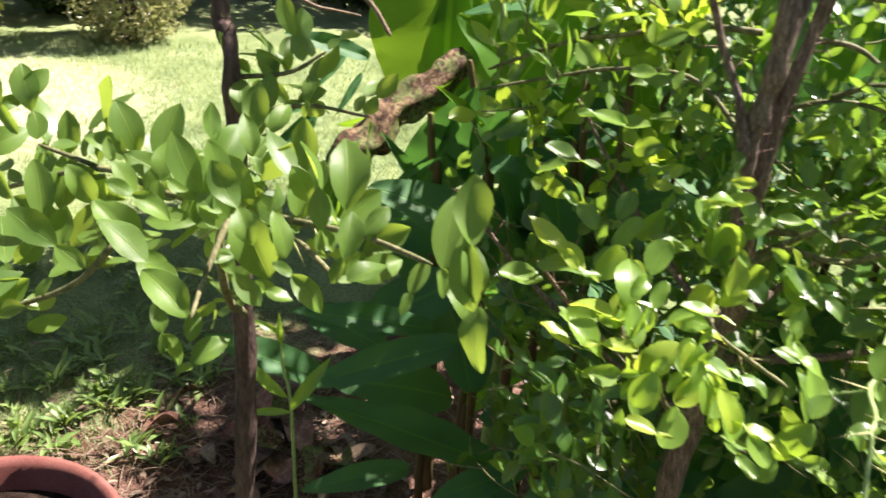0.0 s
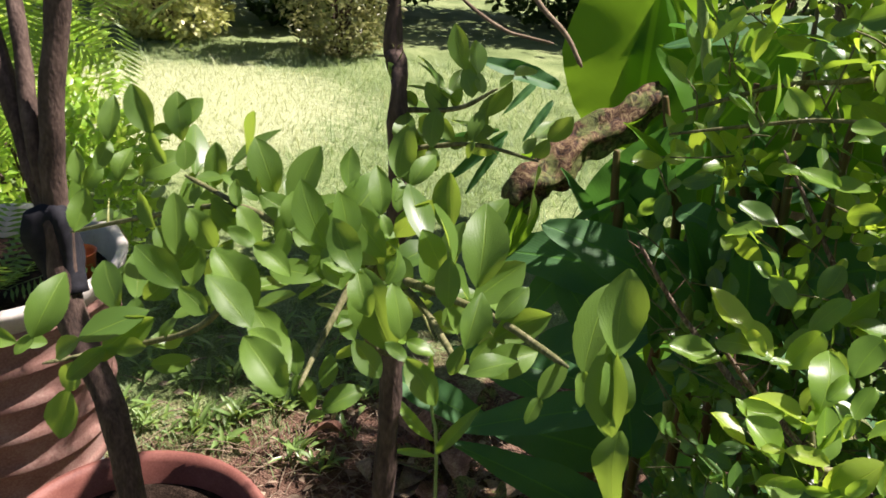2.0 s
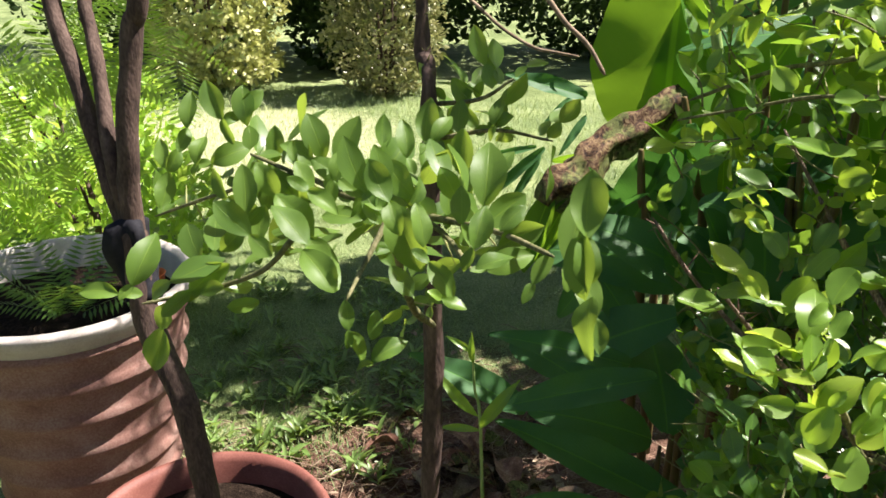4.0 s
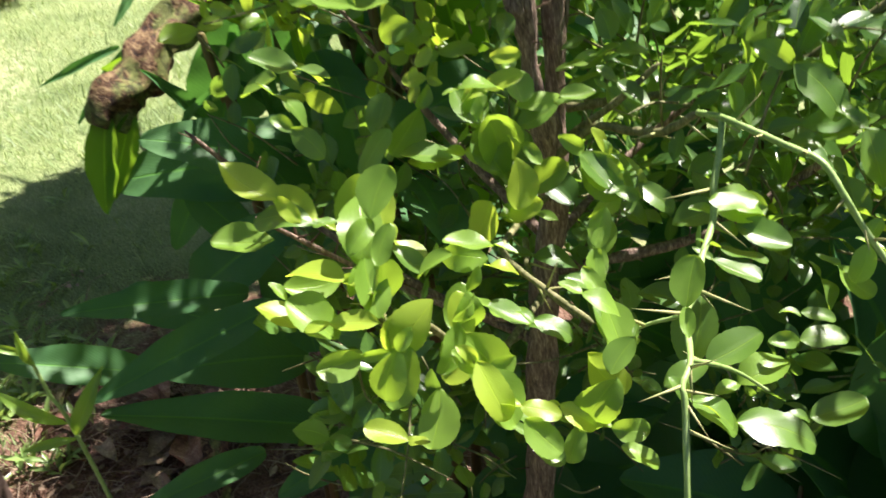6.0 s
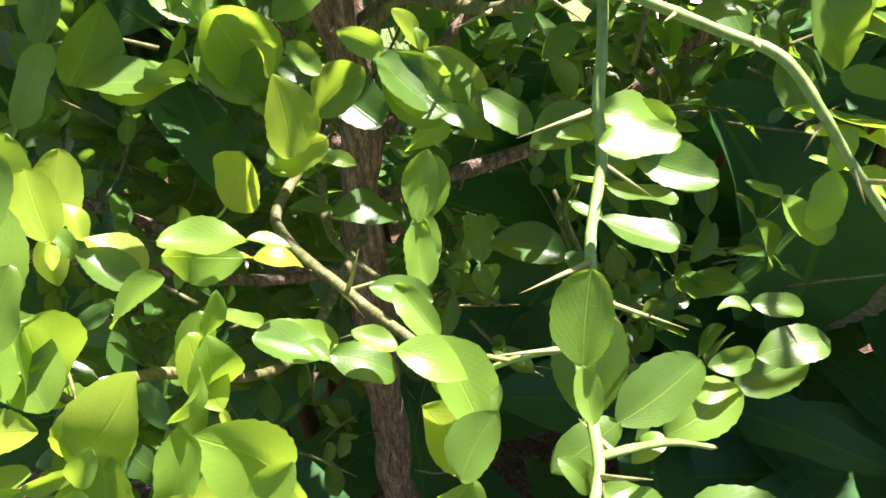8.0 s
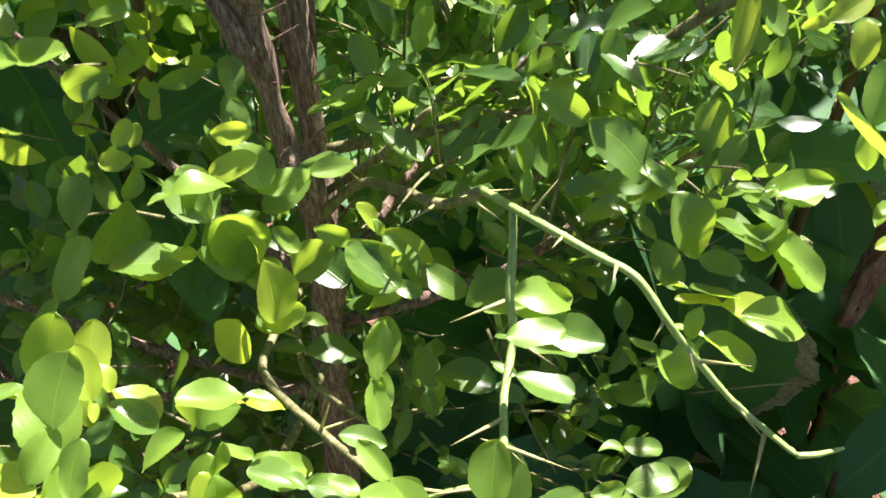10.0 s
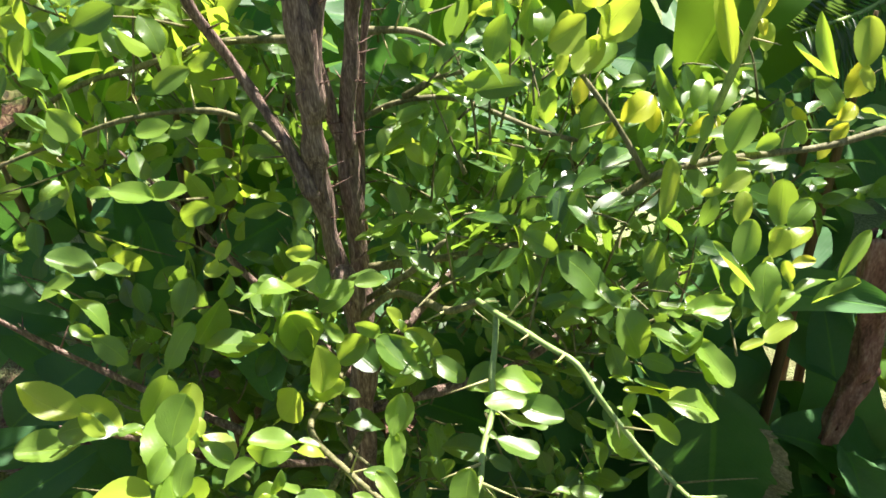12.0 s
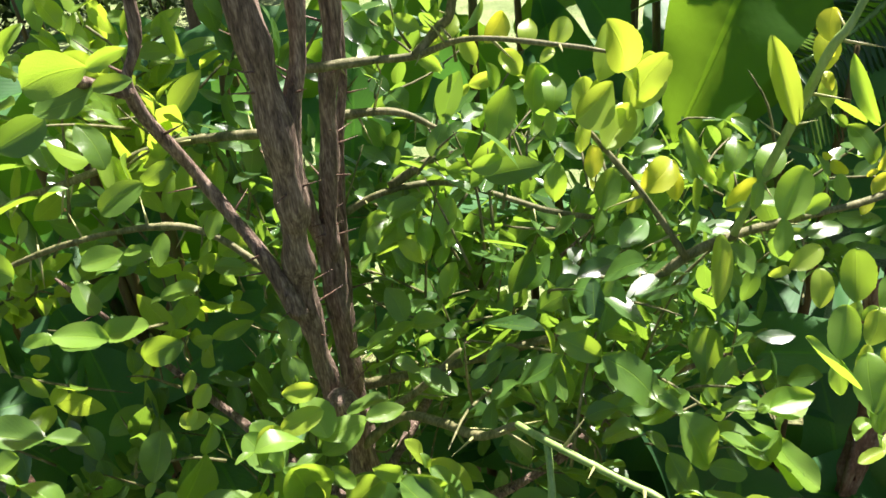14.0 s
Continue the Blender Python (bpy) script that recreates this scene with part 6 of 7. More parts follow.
for base, tip, face, i, skin, wide in (
    ((1.485, 1.110, 0.394), (1.114, 1.020, 0.785), (0.70, -0.42, 0.57), 0, GINGER, 1.2),
    ((1.465, 1.410, 0.660), (1.295, 1.320, 1.085), (0.26, -0.96, -0.10), 1, GINGER, 1.2),
    ((0.121, 1.410, 1.045), (-0.059, 1.320, 1.201), (0.69, -0.52, 0.50), 1, GINGER, 1.2),
    ((0.254, 1.360, 1.033), (0.156, 1.270, 1.202), (0.85, -0.47, 0.24), 1, GINGER, 1.3),
    ((1.732, 1.560, 0.892), (1.333, 1.470, 1.288), (0.51, -0.80, 0.33), 1, GINGER, 1.3),
    ((0.837, 1.160, 0.609), (0.716, 1.070, 1.013), (0.63, -0.77, 0.02), 1, GINGER, 1.2),
    ((0.763, 1.560, 1.358), (0.588, 1.470, 1.278), (0.05, -0.72, 0.70), 1, GINGER_LIGHT, 1.0),
    ((1.119, 1.460, 1.222), (0.912, 1.370, 1.334), (0.57, -0.60, 0.56), 3, GINGER, 1.2),
):
    broad_at(nearest_ginger(base), base, tip, face, i, skin, wide)
for base, tip, face, i, skin, wide in (
    ((0.217, 1.340, 0.951), (0.163, 1.250, 1.230), (0.78, -0.62, -0.05), 3, GINGER, 1.1),
    ((0.245, 1.460, 1.041), (0.400, 1.370, 1.190), (-0.70, -0.63, 0.35), 1, GINGER, 1.2),
    ((1.110, 1.210, 0.540), (0.845, 1.120, 0.591), (0.27, -0.27, 0.93), 1, GINGER, 1.2),
    ((1.545, 1.310, 0.566), (1.154, 1.220, 0.941), (0.65, -0.53, 0.55), 1, GINGER, 1.3),
    ((1.560, 1.210, 0.271), (1.204, 1.120, 0.764), (0.75, -0.49, 0.45), 1, GINGER, 1.2),
    ((1.208, 1.060, -0.005), (0.830, 0.970, 0.846), (0.82, -0.49, 0.31), 3, GINGER, 1.3),
    ((0.121, 1.360, 0.964), (0.116, 1.270, 1.142), (0.88, -0.43, -0.20), 1, GINGER, 1.2),
    ((0.028, 1.200, 0.970), (-0.185, 1.110, 1.053), (0.49, -0.53, 0.69), 0, GINGER, 0.75),
):
    broad_at(nearest_ginger(base), base, tip, face, i, skin, wide)
for base, tip, face, i, skin, wide in (
    ((0.075, 1.120, 0.998), (-0.168, 1.030, 0.965), (0.14, -0.65, 0.75), 0, GINGER, 0.8),
    ((-0.150, 1.260, 0.812), (-0.335, 1.170, 0.961), (0.68, -0.44, 0.58), 0, GINGER, 0.9),
    ((0.150, 1.120, 0.759), (-0.143, 1.030, 0.957), (0.59, -0.45, 0.67), 0, GINGER, 0.72),
    ((0.193, 1.080, 0.796), (0.049, 0.990, 0.795), (0.28, -0.46, 0.84), 1, GINGER, 0.8),
    ((0.003, 1.140, 0.728), (-0.166, 1.050, 0.752), (0.36, -0.46, 0.81), 0, GINGER, 0.9),
    ((0.171, 1.340, 1.251), (0.230, 1.250, 1.079), (0.34, -0.78, 0.53), 3, GINGER, 1.1),
    ((0.390, 1.380, 1.053), (0.246, 1.290, 1.137), (0.64, -0.45, 0.62), 1, GINGER, 1.5),
    ((0.112, 1.410, 1.193), (0.230, 1.320, 1.201), (-0.32, -0.34, 0.88), 1, GINGER, 1.2),
):
    broad_at(nearest_ginger(base), base, tip, face, i, skin, wide)
for base, tip, face, i, skin, wide in (
    ((0.147, 1.060, 0.786), (0.057, 0.970, 0.829), (0.60, -0.24, 0.77), 1, GINGER, 1.1),
    ((0.316, 1.060, 0.820), (0.179, 0.970, 0.814), (0.26, -0.46, 0.85), 1, GINGER, 1.3),
    ((1.006, 1.760, 1.017), (0.926, 1.670, 1.385), (0.09, -0.97, -0.22), 3, GINGER_LIGHT, 1.2),
    ((1.190, 1.810, 0.987), (1.113, 1.720, 1.382), (-0.08, -0.97, -0.24), 3, GINGER, 1.2),
    ((0.604, 1.660, 1.282), (0.664, 1.570, 1.535), (-0.35, -0.91, -0.24), 1, GINGER_LIGHT, 1.2),
    ((0.821, 1.710, 1.169), (0.835, 1.620, 1.466), (-0.26, -0.93, -0.27), 3, GINGER, 1.1),
    ((0.082, 1.660, 1.099), (0.175, 1.570, 1.326), (-0.15, -0.94, -0.31), 3, GINGER, 1.2),
    ((0.818, 1.460, 0.742), (0.658, 1.370, 1.047), (0.70, -0.69, 0.17), 3, GINGER, 1.3),
):
    broad_at(nearest_ginger(base), base, tip, face, i, skin, wide)
for base, tip, face, i, skin, wide in (
    ((0.587, 1.360, 0.433), (0.725, 1.270, 0.707), (-0.85, -0.43, 0.29), 3, GINGER, 1.3),
    ((0.854, 1.280, 0.165), (0.742, 1.190, 0.674), (0.68, -0.73, 0.02), 3, GINGER, 1.2),
    ((0.823, 1.460, 0.731), (0.626, 1.370, 0.993), (0.74, -0.57, 0.36), 3, GINGER, 1.3),
    ((0.707, 1.310, 0.531), (0.771, 1.220, 0.803), (-0.82, -0.58, 0.00), 3, GINGER, 1.2),
    ((0.705, 1.360, 0.727), (0.725, 1.270, 0.993), (-0.42, -0.87, -0.26), 3, GINGER, 1.2),
    ((0.605, 1.210, 0.543), (0.663, 1.120, 0.788), (-0.88, -0.47, 0.04), 3, GINGER, 1.2),
    ((0.816, 1.610, 0.883), (0.694, 1.520, 1.125), (0.67, -0.74, 0.06), 3, GINGER, 1.3),
    ((-0.012, 1.560, 1.086), (0.088, 1.470, 1.295), (-0.16, -0.93, -0.33), 3, GINGER, 1.3),
):
    broad_at(nearest_ginger(base), base, tip, face, i, skin, wide)
for base, tip, face, i, skin, wide in (
    ((1.278, 1.760, 1.252), (1.138, 1.670, 1.463), (0.48, -0.88, -0.05), 3, GINGER, 1.3),
    ((-0.247, 2.310, 1.169), (-0.317, 2.220, 1.094), (0.35, -0.75, 0.57), 0, GINGER, 0.6),
    ((-0.204, 2.310, 1.117), (-0.261, 2.220, 1.024), (0.31, -0.77, 0.55), 0, GINGER, 0.6),
    ((-0.343, 2.310, 1.017), (-0.535, 2.220, 0.980), (0.25, -0.78, 0.57), 0, GINGER, 0.4),
    ((-0.318, 2.310, 1.016), (-0.481, 2.220, 0.866), (0.13, -0.91, 0.40), 0, GINGER, 0.5),
    ((-0.329, 2.310, 0.992), (-0.409, 2.220, 0.847), (0.25, -0.88, 0.41), 0, GINGER, 0.5),
    ((-0.009, 1.510, 1.083), (-0.068, 1.420, 1.234), (0.84, -0.54, 0.01), 0, GINGER, 0.55),
    ((0.081, 1.510, 1.086), (0.088, 1.420, 1.265), (0.39, -0.82, -0.42), 0, GINGER, 0.5),
):
    broad_at(nearest_ginger(base), base, tip, face, i, skin, wide)
for base, tip, face, i, skin, wide in (
    ((0.152, 1.480, 1.132), (0.148, 1.390, 1.311), (0.40, -0.82, -0.41), 0, GINGER_LIGHT, 0.5),
    ((0.027, 1.540, 1.176), (0.072, 1.450, 1.306), (-0.26, -0.83, -0.49), 0, GINGER, 0.5),
    ((0.228, 1.460, 1.163), (0.261, 1.370, 1.297), (-0.39, -0.81, -0.45), 0, GINGER, 0.55),
    ((0.098, 1.510, 1.228), (0.020, 1.420, 1.327), (0.85, -0.48, 0.23), 0, GINGER_LIGHT, 0.45),
    ((0.277, 1.460, 1.269), (0.190, 1.370, 1.366), (0.82, -0.52, 0.25), 0, GINGER, 0.5),
    ((0.186, 1.440, 1.234), (0.200, 1.350, 1.347), (0.11, -0.77, -0.63), 0, GINGER, 0.45),
    ((-0.058, 1.460, 1.117), (0.013, 1.370, 1.214), (-0.86, -0.48, 0.19), 0, GINGER, 0.4),
    ((0.370, 1.360, 0.936), (0.307, 1.270, 1.173), (0.79, -0.62, -0.02), 3, GINGER_LIGHT, 1.1),
):
    broad_at(nearest_ginger(base), base, tip, face, i, skin, wide)
for base, tip, face, i, skin, wide in (
    ((0.598, 1.510, 1.053), (0.527, 1.420, 1.234), (0.75, -0.66, -0.03), 3, GINGER, 1.2),
    ((-0.137, 1.760, 1.287), (-0.292, 1.670, 1.354), (0.59, -0.65, 0.48), 0, GINGER, 0.8),
    ((0.161, 1.460, 1.034), (-0.174, 1.370, 1.132), (0.37, -0.66, 0.66), 1, GINGER, 1.1),
    ((0.138, 1.560, 1.023), (0.049, 1.470, 1.188), (0.80, -0.59, 0.11), 0, GINGER, 0.5),
    ((0.429, 1.410, 1.202), (0.226, 1.320, 1.176), (0.20, -0.67, 0.72), 1, GINGER, 1.3),
    ((0.219, 1.760, 1.208), (0.084, 1.670, 1.417), (0.65, -0.75, 0.10), 1, GINGER_LIGHT, 1.2),
    ((0.378, 1.660, 1.183), (0.374, 1.570, 1.437), (0.10, -0.94, -0.33), 1, GINGER, 1.3),
    ((0.328, 1.710, 1.076), (0.197, 1.620, 1.329), (0.62, -0.79, 0.04), 1, GINGER, 1.2),
):
    broad_at(nearest_ginger(base), base, tip, face, i, skin, wide)
for base, tip, face, i, skin, wide in (
    ((0.122, 1.860, 1.075), (0.217, 1.770, 1.273), (-0.42, -0.89, -0.20), 1, GINGER, 1.0),
    ((0.137, 1.810, 1.311), (0.047, 1.720, 1.517), (0.63, -0.78, -0.07), 0, GINGER_LIGHT, 0.9),
    ((-0.087, 1.360, 0.881), (0.079, 1.270, 1.054), (-0.69, -0.65, 0.32), 1, GINGER, 1.2),
    ((-0.062, 1.410, 1.043), (0.054, 1.320, 0.958), (0.12, -0.60, 0.79), 1, GINGER, 1.2),
    ((0.215, 1.310, 1.020), (0.098, 1.220, 0.943), (0.06, -0.69, 0.72), 1, GINGER, 1.2),
    ((0.074, 1.310, 0.760), (-0.120, 1.220, 0.869), (0.59, -0.47, 0.66), 1, GINGER, 1.2),
    ((-0.061, 1.560, 0.996), (-0.135, 1.470, 0.901), (0.20, -0.78, 0.59), 1, GINGER, 1.2),
    ((-0.203, 1.360, 0.897), (-0.038, 1.270, 0.899), (-0.24, -0.43, 0.87), 1, GINGER, 1.1),
):
    broad_at(nearest_ginger(base), base, tip, face, i, skin, wide)
bare_stalk(((0.002, 1.500, 1.235), (0.010, 1.500, 1.150), (0.022, 1.500, 1.047)))
bare_stalk(((0.199, 1.450, 1.373), (0.212, 1.450, 1.234), (0.234, 1.450, 1.085)))
bare_stalk(((0.073, 1.550, 1.314), (0.106, 1.550, 1.173), (0.127, 1.550, 1.019)))
bare_stalk(((0.318, 1.320, 1.369), (0.311, 1.300, 1.242), (0.284, 1.280, 1.067)))
bare_stalk(((0.248, 1.350, 1.242), (0.251, 1.330, 1.133), (0.246, 1.300, 1.029)))
bare_stalk(((0.296, 1.360, 1.202), (0.245, 1.360, 1.108), (0.181, 1.360, 0.999)))


# ---- withered leaves ----
def withered(points, width, label, skin):
    """A dried leaf crumpled into a ragged roll along its length, its edges hanging open below."""
    line = spline(points, 12)
    n, seg = len(line), 30
    verts, faces = [], []
    side = None
    for i, c in enumerate(line):
        ahead = (line[min(i + 1, n - 1)] - line[max(i - 1, 0)]).normalized()
        side = (Vector((0.2, 1, 0.1)) - ahead * ahead.dot(Vector((0.2, 1, 0.1)))).normalized() if side is None else (side - ahead * side.dot(ahead)).normalized()
        up = ahead.cross(side)
        u = i / (n - 1)
        w = width * (0.42 + 0.58 * math.sin(math.pi * (0.15 + 0.72 * u))) * (1 + 0.25 * noise.noise(c * 24))
        for k in range(seg):
            s = k / (seg - 1)
            a = 3.9 + (-2.7 + 5.4 * s) * (1 + 0.2 * noise.noise(c * 9))
            q = w * (1 + 0.4 * noise.noise(Vector((s * 5, u * 7, 2.0))) + 0.16 * math.sin(s * 26 + 5 * noise.noise(c * 12)))
            q *= 1 + 0.45 * max(0.0, abs(s - 0.5) - 0.36) / 0.14 * (0.5 + noise.noise(Vector((u * 16, s * 3, 7))))
            verts.append(c + side * math.cos(a) * q * 0.75 + up * math.sin(a) * q * 0.9 + ahead * 0.25 * q * noise.noise(Vector((s * 6, u * 9, 5))))
    for i in range(n - 1):
        for k in range(seg - 1):
            a = i * seg + k
            faces.append((a, a + 1, a + seg + 1, a + seg))
    ob = thing("withered_leaf", line[0], label, "dead leaf")
    here = Matrix.Translation(-ob.location)
    blade = part("blade", mesh_of("blade", [here @ q for q in verts], faces, None, skin), ob)
    m = blade.modifiers.new("thick", "SOLIDIFY")
    m.thickness = 0.002
    r = random.Random(int(width * 1000))
    for k in range(5):
        q = line[int((0.3 + 0.65 * k / 5) * (n - 1))] + Vector((r.uniform(-.5, .3), r.uniform(-.8, -.3), r.uniform(-.6, .1))) * width
        v, f, u = oval_leaf(0.34, 0.6, 0.5, 1.2, 0.3, 1.0, 0, 1, 2, 9, k)
        pose_m = here @ frame_of(q, Vector((r.uniform(-.8, .1), r.uniform(-.3, .1), r.uniform(-1.2, -.3))), (r.uniform(-.5, .5), -1, 0.2), width * r.uniform(0.7, 1.5))
        part("torn_strip", mesh_of("torn_strip", [pose_m @ Vector(c) for c in v], f, u, skin), ob, "torn curling strip of dry leaf")
    return ob


dying = withered(((0.062, 1.640, 1.330), (0.010, 1.600, 1.288), (-0.048, 1.555, 1.252), (-0.103, 1.490, 1.210), (-0.140, 1.450, 1.185), (-0.160, 1.435, 1.150)), 0.037, "brown rolled-up dying leaf with green edges hanging from a ginger stalk", DRY)
for base, tip, face, i, wide in (
    ((-0.150, 1.425, 1.175), (-0.205, 1.400, 1.015), (-0.35, -0.90, 0.15), 0, 1.25),
    ((-0.120, 1.440, 1.165), (-0.180, 1.405, 1.030), (0.45, -0.85, 0.10), 0, 1.0),
    ((0.060, 1.620, 1.300), (-0.100, 1.465, 1.160), (0.35, -0.80, -0.45), 2, 0.9),
    ((0.075, 1.640, 1.330), (-0.020, 1.540, 1.285), (0.30, -0.55, 0.75), 2, 0.7),
):
    broad_at(dying, base, tip, face, i, GINGER_LIGHT, wide, "still green end of the leaf")
withered(((1.144, 1.000, 1.126), (1.155, 1.000, 1.047), (1.182, 1.000, 0.958), (1.180, 1.000, 0.873), (1.162, 1.000, 0.800), (1.149, 1.000, 0.733)), 0.026, 'reddish brown shrivelled dead leaf hanging among green leaves', DRY_RED)


# ---- pots ----
def ring_profile(r0, z0, r1, z1, n, depth):
    """Ribs between two heights of a pot's wall."""
    out = []
    for i in range(n * 6 + 1):
        u = i / (n * 6)
        out.append((r0 + (r1 - r0) * u + depth * max(0, math.cos(2 * math.pi * u * n)) ** 3, z0 + (z1 - z0) * u))
    return out


def pot(name, at, body, rim, mats, soil_z, soil_r, label):
    ob = thing(name, at, label, "pot")
    v, f = lathe(body)
    part("body", mesh_of("body", v, f, None, mats[0]), ob)
    v, f = lathe(rim)
    part("rim", mesh_of("rim", v, f, None, mats[1]), ob)
    v, f = lathe([(soil_r * i / 8, soil_z + 0.012 * noise.noise(Vector((i, 3, at[0])))) for i in range(9)], 32, 0.02)
    part("soil", mesh_of("soil", v, f, None, SOIL), ob, "dark crumbly potting soil")
    return ob


bowl = pot("bowl_pot", (-0.725, 1.06, 0.235),
           [(0.0, 0), (0.13, 0), (0.16, 0.03), (0.205, 0.15), (0.225, 0.27)],
           [(0.225, 0.27), (0.238, 0.275), (0.245, 0.30), (0.245, 0.325), (0.238, 0.338), (0.228, 0.338), (0.218, 0.325), (0.210, 0.26), (0.19, 0.15)],
           (TERRACOTTA, TERRACOTTA), 0.275, 0.212, "red terracotta bowl pot holding dark soil")
pot("ribbed_pot", (-1.396, 1.525, 0.24),
          [(0.0, 0), (0.20, 0), (0.222, 0.02)] + ring_profile(0.222, 0.02, 0.295, 0.49, 5, 0.013) + [(0.295, 0.505)],
          [(0.295, 0.495), (0.300, 0.505), (0.314, 0.525), (0.323, 0.55), (0.323, 0.557), (0.318, 0.563), (0.302, 0.563), (0.294, 0.55), (0.285, 0.50), (0.27, 0.40)],
          (CLAY, RIM_CLAY), 0.48, 0.283, "large ribbed clay pot with a whitewashed rim")


def block(at, size):
    bm = bmesh.new()
    bmesh.ops.create_cube(bm, size=1)
    bmesh.ops.scale(bm, vec=size, verts=bm.verts)
    bmesh.ops.bevel(bm, geom=bm.edges[:], offset=0.012, segments=2, affect="EDGES")
    ob = part("concrete_block", bm, None, mat=STONE)
    ob.location = at
    tagged(ob, "grey concrete block carrying a clay pot", "block", "blocks under the pots")


block((-0.725, 1.06, 0.11), (0.36, 0.36, 0.25))
block((-1.396, 1.525, 0.11), (0.30, 0.30, 0.26))

cup = thing("orange_cup", (-1.20, 1.62, 0.715), "small orange plastic cup standing in the ribbed pot", "cup")
v, f = lathe([(0.0, 0), (0.026, 0), (0.036, 0.085), (0.039, 0.09), (0.036, 0.09), (0.032, 0.08), (0.024, 0.01), (0, 0.008)], 28)
part("body", mesh_of("body", v, f, None, ORANGE), cup)


# ---- potted tree ----
potted = thing("potted_tree", (-0.70, 1.05, 0.53), "slender dark-barked tree with feathery leaves growing in the bowl pot", "tree")


def potted_wood(name, points, r0, r1, seed):
    v, f = tube(points, r0, r1, 12, 8, 0.25, seed=seed)
    return part(name, mesh_of(name, [Vector(q) - potted.location for q in v], f, None, TREE_BARK), potted)


potted_wood("trunk", ((-0.70, 1.05, 0.50), (-0.705, 1.05, 0.667), (-0.743, 1.07, 0.856), (-0.816, 1.1, 0.985), (-0.837, 1.12, 1.16)), 0.022, 0.024, 71)
potted_wood("stem", ((-0.837, 1.12, 1.12), (-0.887, 1.14, 1.25), (-0.94, 1.17, 1.4), (-0.992, 1.2, 1.53), (-1.05, 1.25, 1.8)), 0.018, 0.014, 72)
potted_wood("stem", ((-0.84, 1.12, 1.15), (-0.862, 1.13, 1.277), (-0.90, 1.18, 1.42), (-0.939, 1.22, 1.529), (-0.96, 1.25, 1.8)), 0.014, 0.011, 73)
potted_wood("stem", ((-0.837, 1.12, 1.12), (-0.825, 1.13, 1.3), (-0.80, 1.15, 1.484), (-0.778, 1.15, 1.54), (-0.74, 1.16, 1.8)), 0.020, 0.015, 74)
# Black sleeve stands in for shaded bark at the fork, with some cloth.
v, f = tube(((-0.825, 1.105, 1.02), (-0.835, 1.118, 1.09), (-0.837, 1.12, 1.17)), 0.030, 0.033, 16, 6, 0.9, seed=5)
wrap = part("black_cloth_wrap", mesh_of("black_cloth_wrap", v, f, None, DARK_FORK))
tagged(wrap, "black sleeve for shaded bark and a bit of cloth at the fork", "cloth")


def feather(seed):
    """A twice-divided feathery leaf along +y."""
    r = random.Random(seed)
    vs, fs = [], []
    for j in range(15):
        v = 0.08 + 0.90 * j / 14
        half = 0.30 * math.sin(math.pi * (0.12 + 0.82 * v)) + 0.03
        for s in (-1, 1):
            root = Vector((0, v, 0.05 * math.sin(3 * v)))
            tip = root + Vector((s * half, 0.35 * half, -0.25 * half + r.uniform(-.03, .03)))
            d = tip - root
            a = Vector((-s * 0.35, 1, 0)).normalized() * 0.020
            o = len(vs)
            vs += [root, root + d * 0.45 - a, tip, root + d * 0.45 + a]
            fs.append((o, o + 1, o + 2, o + 3))
    return np.array([tuple(q) for q in vs]), fs, np.array([(0.3, 0), (0.7, 0), (0.7, 1), (0.3, 1)] * (len(vs) // 4))


FEATHERS = [feather(i) for i in range(3)]


def feathers_on(tree, anchors, mat, count, size, seed):
    r = random.Random(seed)
    poses = []
    for i in range(count):
        p = Vector(anchors[i % len(anchors)]) + Vector((r.uniform(-.12, .12), r.uniform(-.1, .12), r.uniform(-.12, .12)))
        way = random_way(r, -0.05)
        poses.append(Matrix.Translation(-tree.location) @ frame_of(p, way, Vector((0.2, -0.3, 1)) + random_way(r, 0) * 0.4, r.uniform(*size)))
    scatter("feathery_leaves", FEATHERS, poses, mat, tree, "sunlit yellow-green feathery leaves")


feathers_on(potted, ((-1.41, 1.60, 1.43), (-1.39, 1.70, 1.34), (-1.14, 1.65, 1.40), (-1.44, 1.60, 1.23), (-1.14, 1.70, 1.45), (-1.58, 1.65, 1.01), (-1.39, 1.70, 1.45)), FEATHER, 60, (0.14, 0.24), 4)
# Canopy above the view, added to shade the ribbed pot.
feathers_on(potted, ((-0.85, 2.0, 1.95), (-0.6, 1.9, 1.95), (-1.0, 2.2, 2.0), (-0.75, 1.75, 1.9), (-0.95, 1.7, 2.05), (-0.6, 1.95, 2.15), (-0.45, 2.05, 2.1)), FEATHER, 120, (0.2, 0.32), 6)
# Limb out to that unseen canopy.
potted_wood("stem", ((-0.96, 1.25, 1.8), (-0.92, 1.6, 1.95), (-0.8, 2.0, 2.0)), 0.011, 0.005, 75)


def pot_fern(at, count, seed):
    """A young fern in a pot, its fronds arching outwards."""
    r = random.Random(seed)
    ob = thing("fern", at, "small bright green fern growing in the ribbed pot", "plant")
    for k in range(count):
        a = 2.4 * k + r.uniform(-0.3, 0.3)
        way = Vector((math.cos(a), math.sin(a), r.uniform(0.35, 1.1))).normalized()
        v, f, u = FEATHERS[k % 3]
        m = np.array(frame_of(way * 0.02, way, Vector((0, 0, 1)) - way * 0.4, r.uniform(0.16, 0.26), 0.8))
        part("frond", mesh_of("frond", v @ m[:3, :3].T + m[:3, 3], f, u, FERN), ob)


pot_fern((-1.36, 1.50, 0.715), 13, 3)


